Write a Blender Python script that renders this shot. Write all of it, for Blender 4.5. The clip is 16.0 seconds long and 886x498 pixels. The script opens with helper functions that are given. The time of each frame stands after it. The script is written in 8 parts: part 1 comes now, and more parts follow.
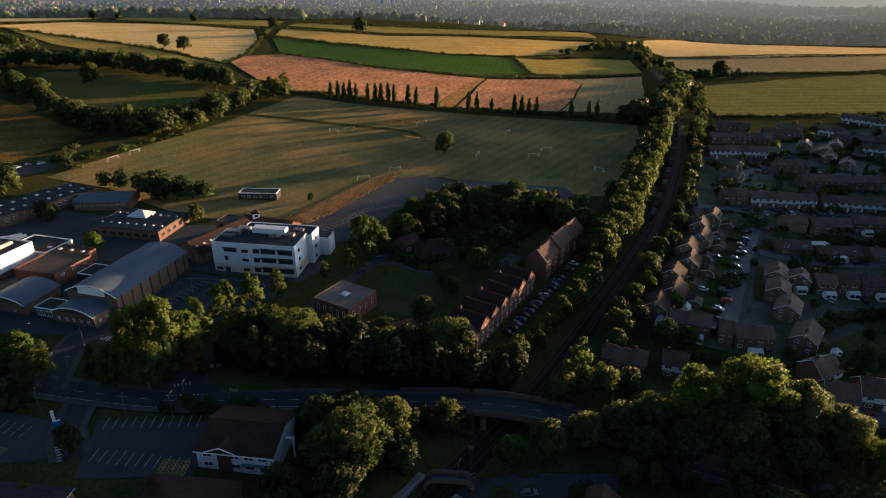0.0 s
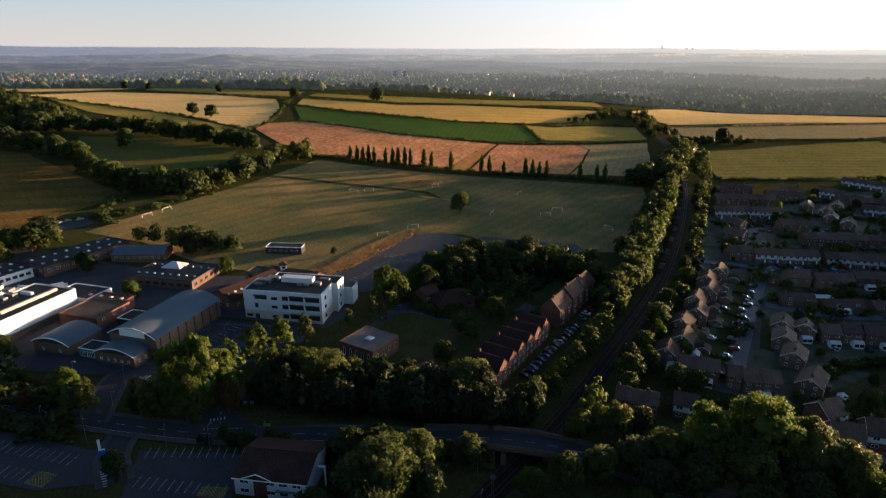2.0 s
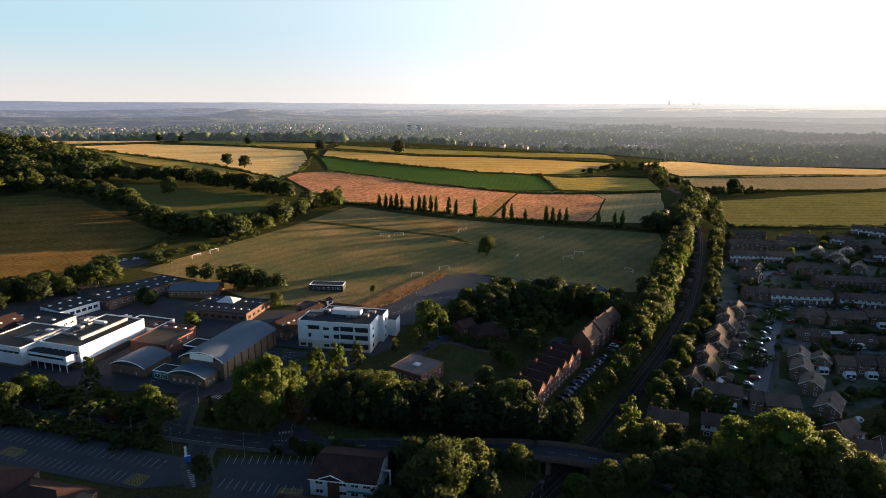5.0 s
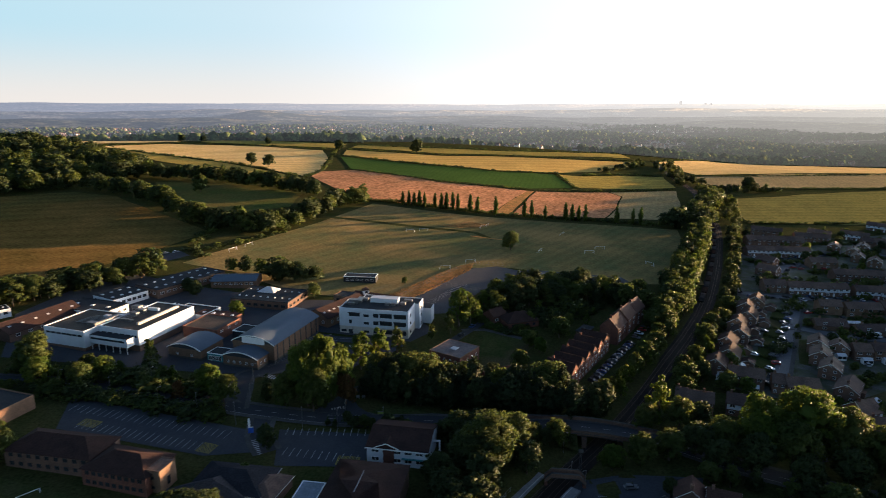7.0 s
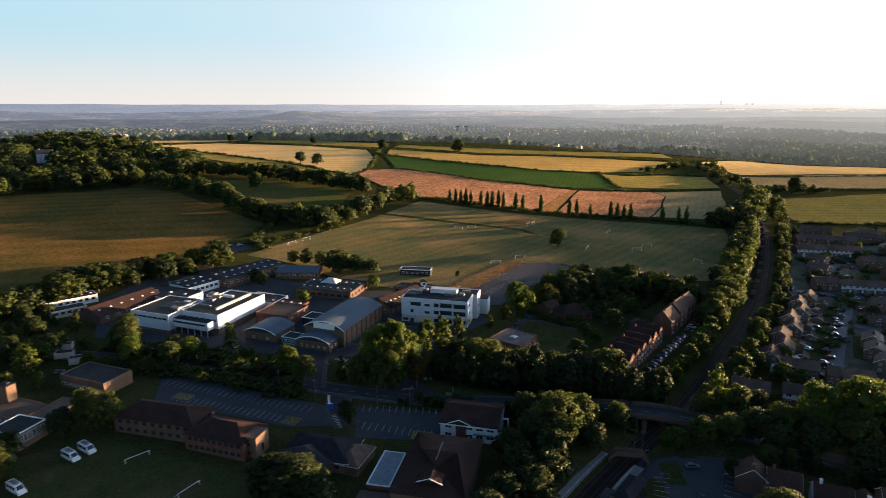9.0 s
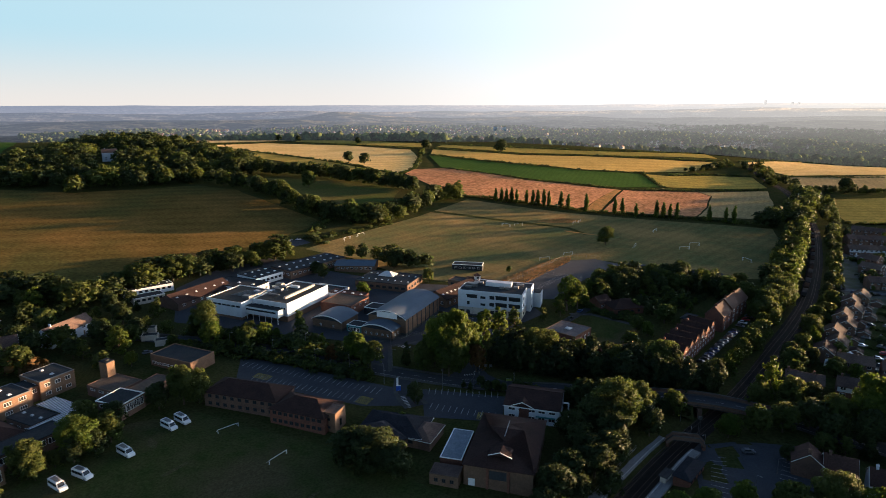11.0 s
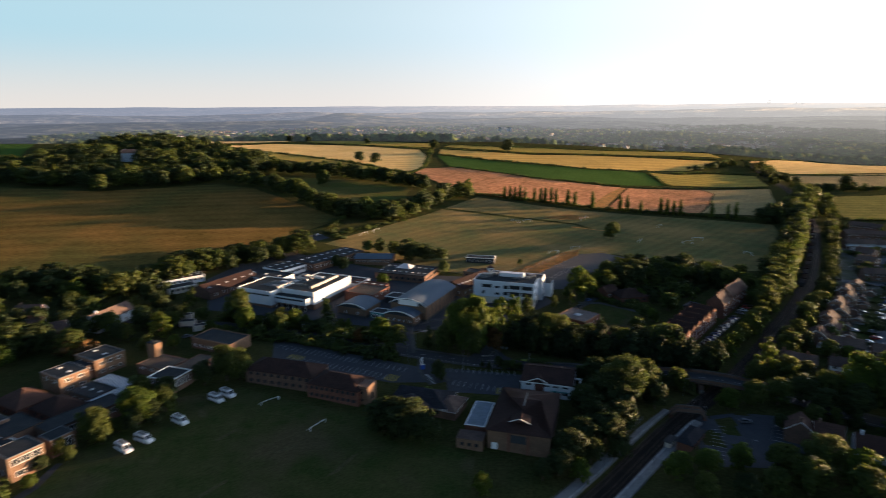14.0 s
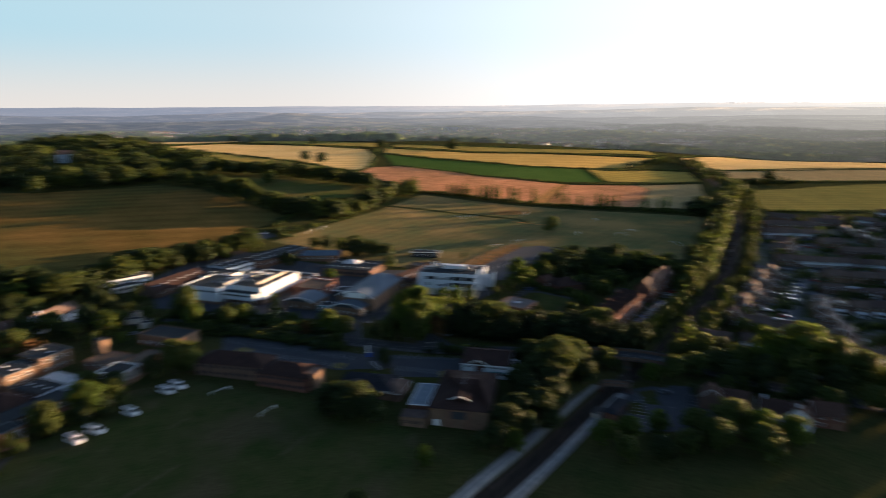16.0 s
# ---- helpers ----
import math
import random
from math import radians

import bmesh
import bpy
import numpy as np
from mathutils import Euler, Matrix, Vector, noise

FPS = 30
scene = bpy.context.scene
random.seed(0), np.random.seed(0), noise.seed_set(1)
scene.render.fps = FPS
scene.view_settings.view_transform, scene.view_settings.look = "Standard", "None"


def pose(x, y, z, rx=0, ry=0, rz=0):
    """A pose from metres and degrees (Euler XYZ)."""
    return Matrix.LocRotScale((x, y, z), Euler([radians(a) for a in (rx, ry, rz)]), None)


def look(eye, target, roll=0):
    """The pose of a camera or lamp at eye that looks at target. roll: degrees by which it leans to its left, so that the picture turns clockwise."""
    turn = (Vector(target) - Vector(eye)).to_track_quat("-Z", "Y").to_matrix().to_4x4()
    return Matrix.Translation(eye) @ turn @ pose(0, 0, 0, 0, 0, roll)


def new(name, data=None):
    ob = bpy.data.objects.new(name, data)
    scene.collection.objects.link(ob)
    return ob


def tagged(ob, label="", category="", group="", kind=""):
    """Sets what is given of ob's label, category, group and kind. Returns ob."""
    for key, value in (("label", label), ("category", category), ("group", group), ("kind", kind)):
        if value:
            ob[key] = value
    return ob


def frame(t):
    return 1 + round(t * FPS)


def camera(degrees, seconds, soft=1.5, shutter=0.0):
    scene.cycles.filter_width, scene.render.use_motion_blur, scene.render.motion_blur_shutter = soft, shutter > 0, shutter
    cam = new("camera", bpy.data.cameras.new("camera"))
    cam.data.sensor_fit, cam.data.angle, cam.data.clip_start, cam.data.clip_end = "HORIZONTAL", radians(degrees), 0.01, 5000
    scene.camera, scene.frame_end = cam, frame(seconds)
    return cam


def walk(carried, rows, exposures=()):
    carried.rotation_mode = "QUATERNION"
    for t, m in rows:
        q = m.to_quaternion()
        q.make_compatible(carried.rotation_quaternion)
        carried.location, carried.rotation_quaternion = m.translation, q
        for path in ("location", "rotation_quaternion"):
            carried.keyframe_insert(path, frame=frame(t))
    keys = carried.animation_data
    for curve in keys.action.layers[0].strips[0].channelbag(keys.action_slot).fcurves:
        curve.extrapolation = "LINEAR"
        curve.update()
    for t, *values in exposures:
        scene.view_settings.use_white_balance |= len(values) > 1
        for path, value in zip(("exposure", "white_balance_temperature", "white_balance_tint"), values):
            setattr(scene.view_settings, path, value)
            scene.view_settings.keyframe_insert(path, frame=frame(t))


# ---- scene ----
cam = camera(71.74, 16.0, soft=0.8, shutter=0.9)


def aim(x, y, z, yaw, pitch, roll):
    return pose(x, y, z, 0, 0, yaw) @ pose(0, 0, 0, 90 + pitch) @ pose(0, 0, 0, 0, 0, roll)


PATH = [
    (0.0, 10.09, 27.86, 110.95, -1.779, -24.369, 0.364),
    (0.5, 9.22, 23.84, 110.83, -1.536, -23.069, 0.331),
    (1.0, 8.38, 19.92, 110.62, -1.291, -21.957, 0.328),
    (1.5, 7.48, 16.02, 110.51, -1.019, -20.353, 0.274),
    (2.0, 5.58, 12.29, 110.33, -0.840, -18.287, 0.319),
    (2.5, 3.79, 8.24, 110.64, -0.576, -15.919, 0.295),
    (3.0, 1.98, 4.06, 110.44, -0.281, -13.696, 0.255),
    (3.5, 0.00, 0.00, 110.22, -0.000, -13.439, 0.251),
    (4.0, -2.60, -3.99, 110.38, 0.090, -13.464, 0.319),
    (6.5, -16.83, -24.06, 110.24, 0.220, -13.523, 0.291),
    (7.0, -19.99, -27.85, 109.49, 1.001, -13.457, 0.203),
    (7.5, -23.28, -31.38, 109.05, 1.530, -13.413, 0.153),
    (8.0, -26.55, -35.10, 109.22, 1.999, -13.455, 0.161),
    (8.5, -29.75, -38.61, 108.95, 2.939, -13.412, 0.080),
    (9.0, -32.85, -42.44, 108.88, 4.075, -13.401, 0.061),
    (9.5, -35.92, -45.99, 108.98, 5.227, -13.429, 0.018),
    (10.0, -38.70, -50.07, 108.94, 6.085, -13.381, -0.083),
    (11.2, -43.60, -58.60, 108.98, 7.450, -13.360, -0.130),
    (12.5, -46.30, -67.43, 109.09, 5.060, -13.333, -0.185),
    (13.0, -46.67, -71.24, 108.91, 3.949, -13.293, -0.166),
    (13.5, -47.03, -74.96, 108.73, 4.157, -13.259, -0.205),
    (14.0, -47.49, -78.80, 109.00, 7.733, -13.277, -0.315),
    (14.5, -47.18, -82.63, 108.94, 12.161, -13.201, -0.467),
    (15.0, -46.19, -86.36, 108.80, 14.591, -13.115, -0.595),
    (15.1, -45.95, -87.09, 108.80, 15.030, -13.115, -0.600),
    (15.2, -45.70, -87.82, 108.80, 15.400, -13.115, -0.605),
    (15.3, -45.45, -88.54, 108.80, 15.540, -13.115, -0.610),
    (15.4, -45.20, -89.26, 108.79, 15.230, -13.114, -0.615),
    (15.5, -44.94, -89.97, 108.79, 14.414, -13.114, -0.617),
    (15.6, -44.55, -90.60, 108.76, 12.710, -13.140, -0.580),
    (15.7, -44.10, -91.20, 108.74, 10.590, -13.180, -0.530),
    (15.8, -43.60, -91.75, 108.71, 8.210, -13.225, -0.470),
    (15.9, -43.10, -92.20, 108.68, 5.550, -13.270, -0.410),
    (16.0, -42.61, -92.60, 108.66, 2.955, -13.312, -0.355),
]
walk(cam, [(t, aim(*p)) for t, *p in PATH], [(0.0, 2.68, 5850, 13), (2.0, 2.7, 5850, 13), (4.0, 2.92, 5850, 13), (6.5, 3.0, 5850, 13), (13.0, 2.98, 5850, 13), (15.0, 2.82, 5850, 13), (16.0, 2.9, 5850, 13)])

# ---- light ----
SUN_AZ, SUN_EL = 58.0, 3.1
world = bpy.data.worlds.new("evening_sky")
scene.world = world
world.use_nodes = True
wn = world.node_tree.nodes
sky = wn.new("ShaderNodeTexSky")
sky.sky_type = "NISHITA"
sky.sun_disc = False
sky.sun_elevation, sky.sun_rotation = radians(SUN_EL), radians(SUN_AZ)
sky.altitude, sky.air_density, sky.dust_density, sky.ozone_density = 100, 1.0, 0.9, 2.5
wn["Background"].inputs["Strength"].default_value = 0.041
pale = wn.new("ShaderNodeHueSaturation")
pale.inputs["Saturation"].default_value = 0.85
world.node_tree.links.new(sky.outputs[0], pale.inputs["Color"])
# evening haze: low in the sky it pales to light blue and then to cream, and it whitens towards the sun
SUN_DIR = Vector((math.sin(radians(SUN_AZ)) * math.cos(radians(SUN_EL)), math.cos(radians(SUN_AZ)) * math.cos(radians(SUN_EL)), math.sin(radians(SUN_EL))))
coords = wn.new("ShaderNodeTexCoord").outputs["Generated"]
way = wn.new("ShaderNodeSeparateXYZ")
world.node_tree.links.new(coords, way.inputs[0])
near_sun = wn.new("ShaderNodeVectorMath")
near_sun.operation = "DOT_PRODUCT"
near_sun.inputs[1].default_value = SUN_DIR
world.node_tree.links.new(coords, near_sun.inputs[0])


def eased(value, lo, hi, at_lo, at_hi):
    n = wn.new("ShaderNodeMapRange")
    n.interpolation_type = "SMOOTHSTEP"
    for k, v in enumerate((lo, hi, at_lo, at_hi)):
        n.inputs[k + 1].default_value = v
    world.node_tree.links.new(value, n.inputs[0])
    return n.outputs[0]


def mixed(blend, fac, a, b):
    n = wn.new("ShaderNodeMix")
    n.data_type, n.blend_type = "RGBA", blend
    for sock, v in ((n.inputs[0], fac), (n.inputs[6], a), (n.inputs[7], b)):
        if isinstance(v, tuple):
            sock.default_value = v
        else:
            world.node_tree.links.new(v, sock)
    return n.outputs[2]


toward = eased(near_sun.outputs["Value"], -0.3, 1.0, 0.0, 1.0)
upper_haze = mixed("MIX", toward, (1.64, 2.33, 2.38, 1), (2.65, 2.74, 2.6, 1))
low_haze = mixed("MIX", toward, (2.8, 2.5, 2.08, 1), (3.05, 2.78, 2.38, 1))
haze = mixed("MIX", eased(way.outputs[2], -0.01, 0.11, 1.0, 0.0), upper_haze, low_haze)
glow = wn.new("ShaderNodeVectorMath")
glow.operation = "SCALE"
world.node_tree.links.new(haze, glow.inputs[0])
aureole = wn.new("ShaderNodeMath")
aureole.operation = "MULTIPLY"
world.node_tree.links.new(eased(near_sun.outputs["Value"], 0.2, 1.0, 1.0, 1.5), aureole.inputs[0])
world.node_tree.links.new(eased(near_sun.outputs["Value"], 0.74, 1.0, 1.0, 8.0), aureole.inputs[1])
world.node_tree.links.new(aureole.outputs[0], glow.inputs["Scale"])
zenith = wn.new("ShaderNodeVectorMath")
zenith.operation = "SCALE"
zenith.inputs["Scale"].default_value = 1.15
world.node_tree.links.new(pale.outputs[0], zenith.inputs[0])
world.node_tree.links.new(mixed("MIX", eased(way.outputs[2], 0.12, 0.4, 1.0, 0.0), zenith.outputs[0], glow.outputs[0]), wn["Background"].inputs["Color"])
sun_data = bpy.data.lights.new("sun", "SUN")
sun_data.energy, sun_data.angle, sun_data.color = 3.3, radians(0.6), (1.0, 0.6, 0.29)
sun = new("sun", sun_data)
sun.matrix_world = look(SUN_DIR * 3000, (0, 0, 0))
rng = np.random.default_rng(7)

# ---- terrain: a valley floor with a ridge rising to the north-west ----
RAMP_D = (-400, 0, 60, 120, 220, 300, 345, 390, 417, 470, 520, 600, 674, 808, 1000, 1500)
RAMP_Z = (-10, -8, -6, -3, 0, 1.5, 3.5, 10, 14, 22, 25.5, 29, 34, 38, 44, 46)


def smooth(a, b, x):
    t = np.clip((x - a) / (b - a), 0, 1)
    return t * t * (3 - 2 * t)


def cutting(x, y):
    """Depth of the shallow cutting in which the railway runs past the station and under the road."""
    along = ((x - 8) * 34 + (y - 134) * 46) / 57.2
    across = ((x - 8) * 46 - (y - 134) * 34) / 57.2
    return 2.6 * np.exp(-((across / 11.0) ** 4)) * smooth(-90, -40, along) * (1 - smooth(75, 130, along))


def gz(x, y):
    """Height of the ground."""
    d = -0.765 * x + 0.644 * y
    z = sum(np.interp(d + o, RAMP_D, RAMP_Z) for o in (-30, -15, 0, 15, 30)) / 5
    z = z + 8 * np.exp(-((x + 600) ** 2 + (y - 700) ** 2) / (2 * 140**2))
    z = z - cutting(x, y)
    far = y + 0.25 * np.abs(x + 100)
    rolling = 5 * np.sin(x / 310 + 1) * np.sin(y / 300) + 4 * np.sin(x / 170 + y / 260 + 2) + 2.5 * np.sin(x / 95 - y / 150)
    return z + (-25 - z) * smooth(1080, 1700, far) + rolling * smooth(1400, 2000, far)


# ---- materials ----
def nodes_of(name):
    m = bpy.data.materials.new(name)
    m.use_nodes = True
    return m, m.node_tree.nodes, m.node_tree.links, m.node_tree.nodes["Principled BSDF"]


def mix_rgb(nt, blend, fac, a, b):
    n = nt.nodes.new("ShaderNodeMix")
    n.data_type, n.blend_type = "RGBA", blend
    for sock, v in ((n.inputs[0], fac), (n.inputs[6], a), (n.inputs[7], b)):
        if isinstance(v, bpy.types.NodeSocket):
            nt.links.new(v, sock)
        elif isinstance(v, tuple):
            sock.default_value = (*v, 1)
        else:
            sock.default_value = v
    return n.outputs[2]


def curve_range(nt, value, a, b, lo=0.0, hi=1.0):
    n = nt.nodes.new("ShaderNodeMapRange")
    nt.links.new(value, n.inputs[0])
    n.inputs[1].default_value, n.inputs[2].default_value = a, b
    n.inputs[3].default_value, n.inputs[4].default_value = lo, hi
    return n.outputs[0]


def noise_at(nt, coords, scale, detail=3.0, rough=0.55):
    n = nt.nodes.new("ShaderNodeTexNoise")
    nt.links.new(coords, n.inputs["Vector"])
    n.inputs["Scale"].default_value, n.inputs["Detail"].default_value = scale, detail
    n.inputs["Roughness"].default_value = rough
    return n.outputs["Fac"]


def mat(name, a, b=None, size=10.0, fine=0.8, grain=0.25, rough=0.85, bump=0.0, metal=0.0, rnd=0.0, stripes=(), spec=0.0, third=None):
    """Two colours in patches of about size metres, grain of about fine metres, per-object variation rnd, stripes (angle, spacing, amount)."""
    m, nodes, links, bsdf = nodes_of(name)
    nt = m.node_tree
    pos = nodes.new("ShaderNodeNewGeometry").outputs["Position"]
    big = noise_at(nt, pos, 1.0 / size, 4.0, 0.6)
    small = noise_at(nt, pos, 1.0 / fine, 3.0)
    col = mix_rgb(nt, "MIX", curve_range(nt, big, 0.35, 0.65), a, b or tuple(c * 0.75 for c in a))
    if third:
        huge = noise_at(nt, pos, 0.31 / size, 3.0)
        col = mix_rgb(nt, "MIX", curve_range(nt, huge, 0.48, 0.62), col, third)
    col = mix_rgb(nt, "MULTIPLY", 1.0, col, mix_rgb(nt, "MIX", curve_range(nt, small, 0.3, 0.7), (1 - grain,) * 3, (1 + grain,) * 3))
    for angle, spacing, amount in stripes:
        mp = nodes.new("ShaderNodeMapping")
        mp.inputs["Rotation"].default_value = (0, 0, radians(angle))
        links.new(pos, mp.inputs["Vector"])
        wave = nodes.new("ShaderNodeTexWave")
        wave.inputs["Scale"].default_value = 0.31416 / spacing
        wave.inputs["Distortion"].default_value, wave.inputs["Detail"].default_value = 1.5, 2.0
        wave.inputs["Detail Scale"].default_value = 0.3
        links.new(mp.outputs[0], wave.inputs["Vector"])
        col = mix_rgb(nt, "MULTIPLY", amount, col, mix_rgb(nt, "MIX", wave.outputs["Fac"], (0.45, 0.45, 0.45), (1.2, 1.2, 1.2)))
    if rnd:
        r = nodes.new("ShaderNodeObjectInfo").outputs["Random"]
        col = mix_rgb(nt, "MULTIPLY", 1.0, col, mix_rgb(nt, "MIX", r, (1 - rnd, 1 - rnd, 1 - rnd * 0.8), (1 + rnd, 1 + rnd * 0.9, 1 + rnd * 0.8)))
    links.new(col, bsdf.inputs["Base Color"])
    bsdf.inputs["Roughness"].default_value, bsdf.inputs["Metallic"].default_value = rough, metal
    bsdf.inputs["Specular IOR Level"].default_value = spec
    if bump:
        bp = nodes.new("ShaderNodeBump")
        bp.inputs["Strength"].default_value, bp.inputs["Distance"].default_value = 1.0, bump
        links.new(small, bp.inputs["Height"])
        links.new(bp.outputs[0], bsdf.inputs["Normal"])
    return m


def leaf_mat(name, a, b, sheen=0.4):
    """Leaves: colour by tree and by clump, part of the light goes through."""
    m, nodes, links, bsdf = nodes_of(name)
    nt = m.node_tree
    r = curve_range(nt, noise_at(nt, nodes.new("ShaderNodeNewGeometry").outputs["Position"], 0.09, 1.0), 0.35, 0.65)
    isl = nodes.new("ShaderNodeNewGeometry").outputs["Random Per Island"]
    col = mix_rgb(nt, "MIX", r, a, b)
    col = mix_rgb(nt, "MULTIPLY", 1.0, col, mix_rgb(nt, "MIX", isl, (0.72, 0.75, 0.75), (1.22, 1.2, 1.12)))
    links.new(col, bsdf.inputs["Base Color"])
    bsdf.inputs["Roughness"].default_value, bsdf.inputs["Specular IOR Level"].default_value = 0.6, 0.1
    tr = nodes.new("ShaderNodeBsdfTranslucent")
    links.new(mix_rgb(nt, "MULTIPLY", 1.0, col, (1.1, 1.1, 0.6)), tr.inputs["Color"])
    mx = nodes.new("ShaderNodeMixShader")
    mx.inputs[0].default_value = sheen
    links.new(bsdf.outputs[0], mx.inputs[1])
    links.new(tr.outputs[0], mx.inputs[2])
    links.new(mx.outputs[0], nodes["Material Output"].inputs["Surface"])
    return m


def haze_glow_mat(name, a, b, size, near, far, y0=1250, y1=3800, streak=1.0, island=False):
    """Far land: woods and fields in patches. Evening haze is painted in as emission that grows with distance and
    towards the sun.
    """
    m, nodes, links, bsdf = nodes_of(name)
    nt = m.node_tree
    geo = nodes.new("ShaderNodeNewGeometry")
    mp = nodes.new("ShaderNodeMapping")
    mp.inputs["Scale"].default_value = (1.0, 1.0, streak)
    links.new(geo.outputs["Position"], mp.inputs["Vector"])
    big = noise_at(nt, mp.outputs[0], 1.0 / size, 5.0, 0.65)
    small = noise_at(nt, mp.outputs[0], 7.0 / size, 4.0, 0.7)
    col = mix_rgb(nt, "MIX", curve_range(nt, big, 0.46, 0.6), a, b)
    col = mix_rgb(nt, "MULTIPLY", 1.0, col, mix_rgb(nt, "MIX", curve_range(nt, small, 0.38, 0.62), (0.35,) * 3, (1.5,) * 3))
    if island:
        col = mix_rgb(nt, "MULTIPLY", 1.0, col, mix_rgb(nt, "MIX", geo.outputs["Random Per Island"], (0.5, 0.55, 0.6), (1.5, 1.4, 1.2)))
    links.new(col, bsdf.inputs["Base Color"])
    bsdf.inputs["Roughness"].default_value, bsdf.inputs["Specular IOR Level"].default_value = 0.9, 0.0
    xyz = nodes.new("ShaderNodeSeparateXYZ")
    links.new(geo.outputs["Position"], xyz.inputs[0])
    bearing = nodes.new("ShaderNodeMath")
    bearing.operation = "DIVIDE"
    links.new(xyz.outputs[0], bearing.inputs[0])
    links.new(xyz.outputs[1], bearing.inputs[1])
    # haze painted as emission: blue-grey to the left, warm cream towards the sun
    haze_tint = mix_rgb(nt, "MIX", curve_range(nt, bearing.outputs[0], -0.45, 0.8), (0.36, 0.38, 0.43), (1.3, 1.15, 0.92))
    links.new(haze_tint, bsdf.inputs["Emission Color"])
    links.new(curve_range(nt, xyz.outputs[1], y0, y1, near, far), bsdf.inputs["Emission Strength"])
    return m


GRASS = mat("rough_grass", (0.0336, 0.0408, 0.0132), (0.0504, 0.048, 0.018), 14, 0.9, 0.35, bump=0.1, spec=0.0)
LAWN = mat("lawn_grass", (0.03328, 0.0468, 0.01352), (0.052, 0.05408, 0.0208), 9, 0.7, 0.3, bump=0.05, third=(0.0676, 0.0572, 0.02912), spec=0.0)
PITCH = mat("dry_playing_field", (0.102, 0.11, 0.045), (0.168, 0.13, 0.052), 26, 1.6, 0.25, bump=0.05, third=(0.235, 0.165, 0.068), stripes=((35, 9, 0.18),), spec=0.0)
MEADOW = mat("pasture", (0.0585, 0.078, 0.0208), (0.104, 0.0884, 0.0286), 35, 2.0, 0.3, bump=0.08, spec=0.0)
BIGFIELD = mat("dry_pasture", (0.098, 0.069, 0.02), (0.155, 0.096, 0.029), 40, 2.0, 0.3, bump=0.1, third=(0.0726, 0.0681, 0.02175), stripes=((62, 16, 0.25),), spec=0.0)
STUBBLE = mat("red_stubble", (0.5, 0.235, 0.112), (0.32, 0.165, 0.08), 30, 3.5, 0.45, bump=0.12, stripes=((20, 7, 0.12),), spec=0.0)
STUBBLE_TAN = mat("tan_stubble", (0.329, 0.24, 0.114), (0.253, 0.202, 0.0949), 25, 2.2, 0.3, bump=0.1, stripes=((20, 7, 0.12),), spec=0.0)
WHEAT = mat("ripe_wheat", (0.56, 0.36, 0.1), (0.46, 0.3, 0.085), 45, 3.0, 0.2, bump=0.2, stripes=((68, 22, 0.2),), spec=0.0)
WHEAT_LIGHT = mat("cut_wheat", (0.66, 0.46, 0.19), (0.55, 0.38, 0.14), 45, 3.0, 0.2, bump=0.15, stripes=((75, 18, 0.25),), spec=0.0)
WHEAT_GREEN = mat("greenish_barley", (0.338, 0.247, 0.0585), (0.247, 0.202, 0.052), 40, 3.0, 0.25, bump=0.2, stripes=((80, 14, 0.25),), spec=0.0)
CROP = mat("green_crop", (0.048, 0.09, 0.02), (0.06, 0.104, 0.024), 30, 2.0, 0.2, bump=0.2, stripes=((12, 6, 0.14),), spec=0.0)
BANK = mat("dry_grass_bank", (0.4, 0.2, 0.07), (0.22, 0.14, 0.05), 6, 0.8, 0.4, bump=0.2, spec=0.0)
ASPHALT = mat("asphalt", (0.038, 0.042, 0.05), (0.048, 0.051, 0.057), 7, 0.5, 0.2, rough=0.9, bump=0.01, spec=0.12)
ROAD = mat("road_asphalt", (0.036, 0.039, 0.044), (0.03, 0.032, 0.037), 9, 0.5, 0.2, rough=0.9, bump=0.01, spec=0.15)
PAVING = mat("concrete_paving", (0.08, 0.079, 0.077), (0.06, 0.059, 0.057), 5, 0.5, 0.2, bump=0.01)
STREET = mat("worn_street_asphalt", (0.105, 0.11, 0.12), (0.085, 0.09, 0.098), 9, 0.5, 0.2, rough=0.85, bump=0.01, spec=0.2)
LEAD = mat("weathered_flat_roof", (0.14, 0.125, 0.125), (0.1, 0.092, 0.092), 3, 0.5, 0.25)
MEMBRANE = mat("roof_membrane", (0.2, 0.23, 0.27), (0.15, 0.175, 0.2), 3, 0.5, 0.2, rough=0.6)
PLATFORM = mat("platform_paving", (0.2, 0.2, 0.2), (0.15, 0.15, 0.152), 3, 0.5, 0.2, bump=0.01)
PAINT_YELLOW = mat("yellow_road_paint", (0.3, 0.24, 0.07), (0.2, 0.16, 0.05), 2, 0.3, 0.25)
PAINT = mat("road_paint", (0.42, 0.42, 0.41), (0.26, 0.26, 0.26), 2, 0.3, 0.2)
BALLAST = mat("railway_ballast", (0.021, 0.0168, 0.014), (0.014, 0.0119, 0.0105), 6, 0.25, 0.45, bump=0.06, spec=0.05)
STEEL = mat("rail_steel", (0.14, 0.1, 0.08), (0.09, 0.065, 0.05), 3, 0.4, 0.3, rough=0.6, metal=0.4)
SLEEPER = mat("concrete_sleeper", (0.06, 0.052, 0.045), None, 3, 0.3, 0.3)
WHITE = mat("white_render", (0.54, 0.575, 0.62), (0.48, 0.51, 0.55), 5, 0.6, 0.05, rough=0.6)
CREAM = mat("beige_render", (0.5, 0.45, 0.38), (0.42, 0.38, 0.33), 4, 0.5, 0.1)
BRICK = mat("red_brick", (0.15, 0.072, 0.05), (0.11, 0.055, 0.041), 3, 0.35, 0.25, bump=0.01, rnd=0.2, spec=0.05)
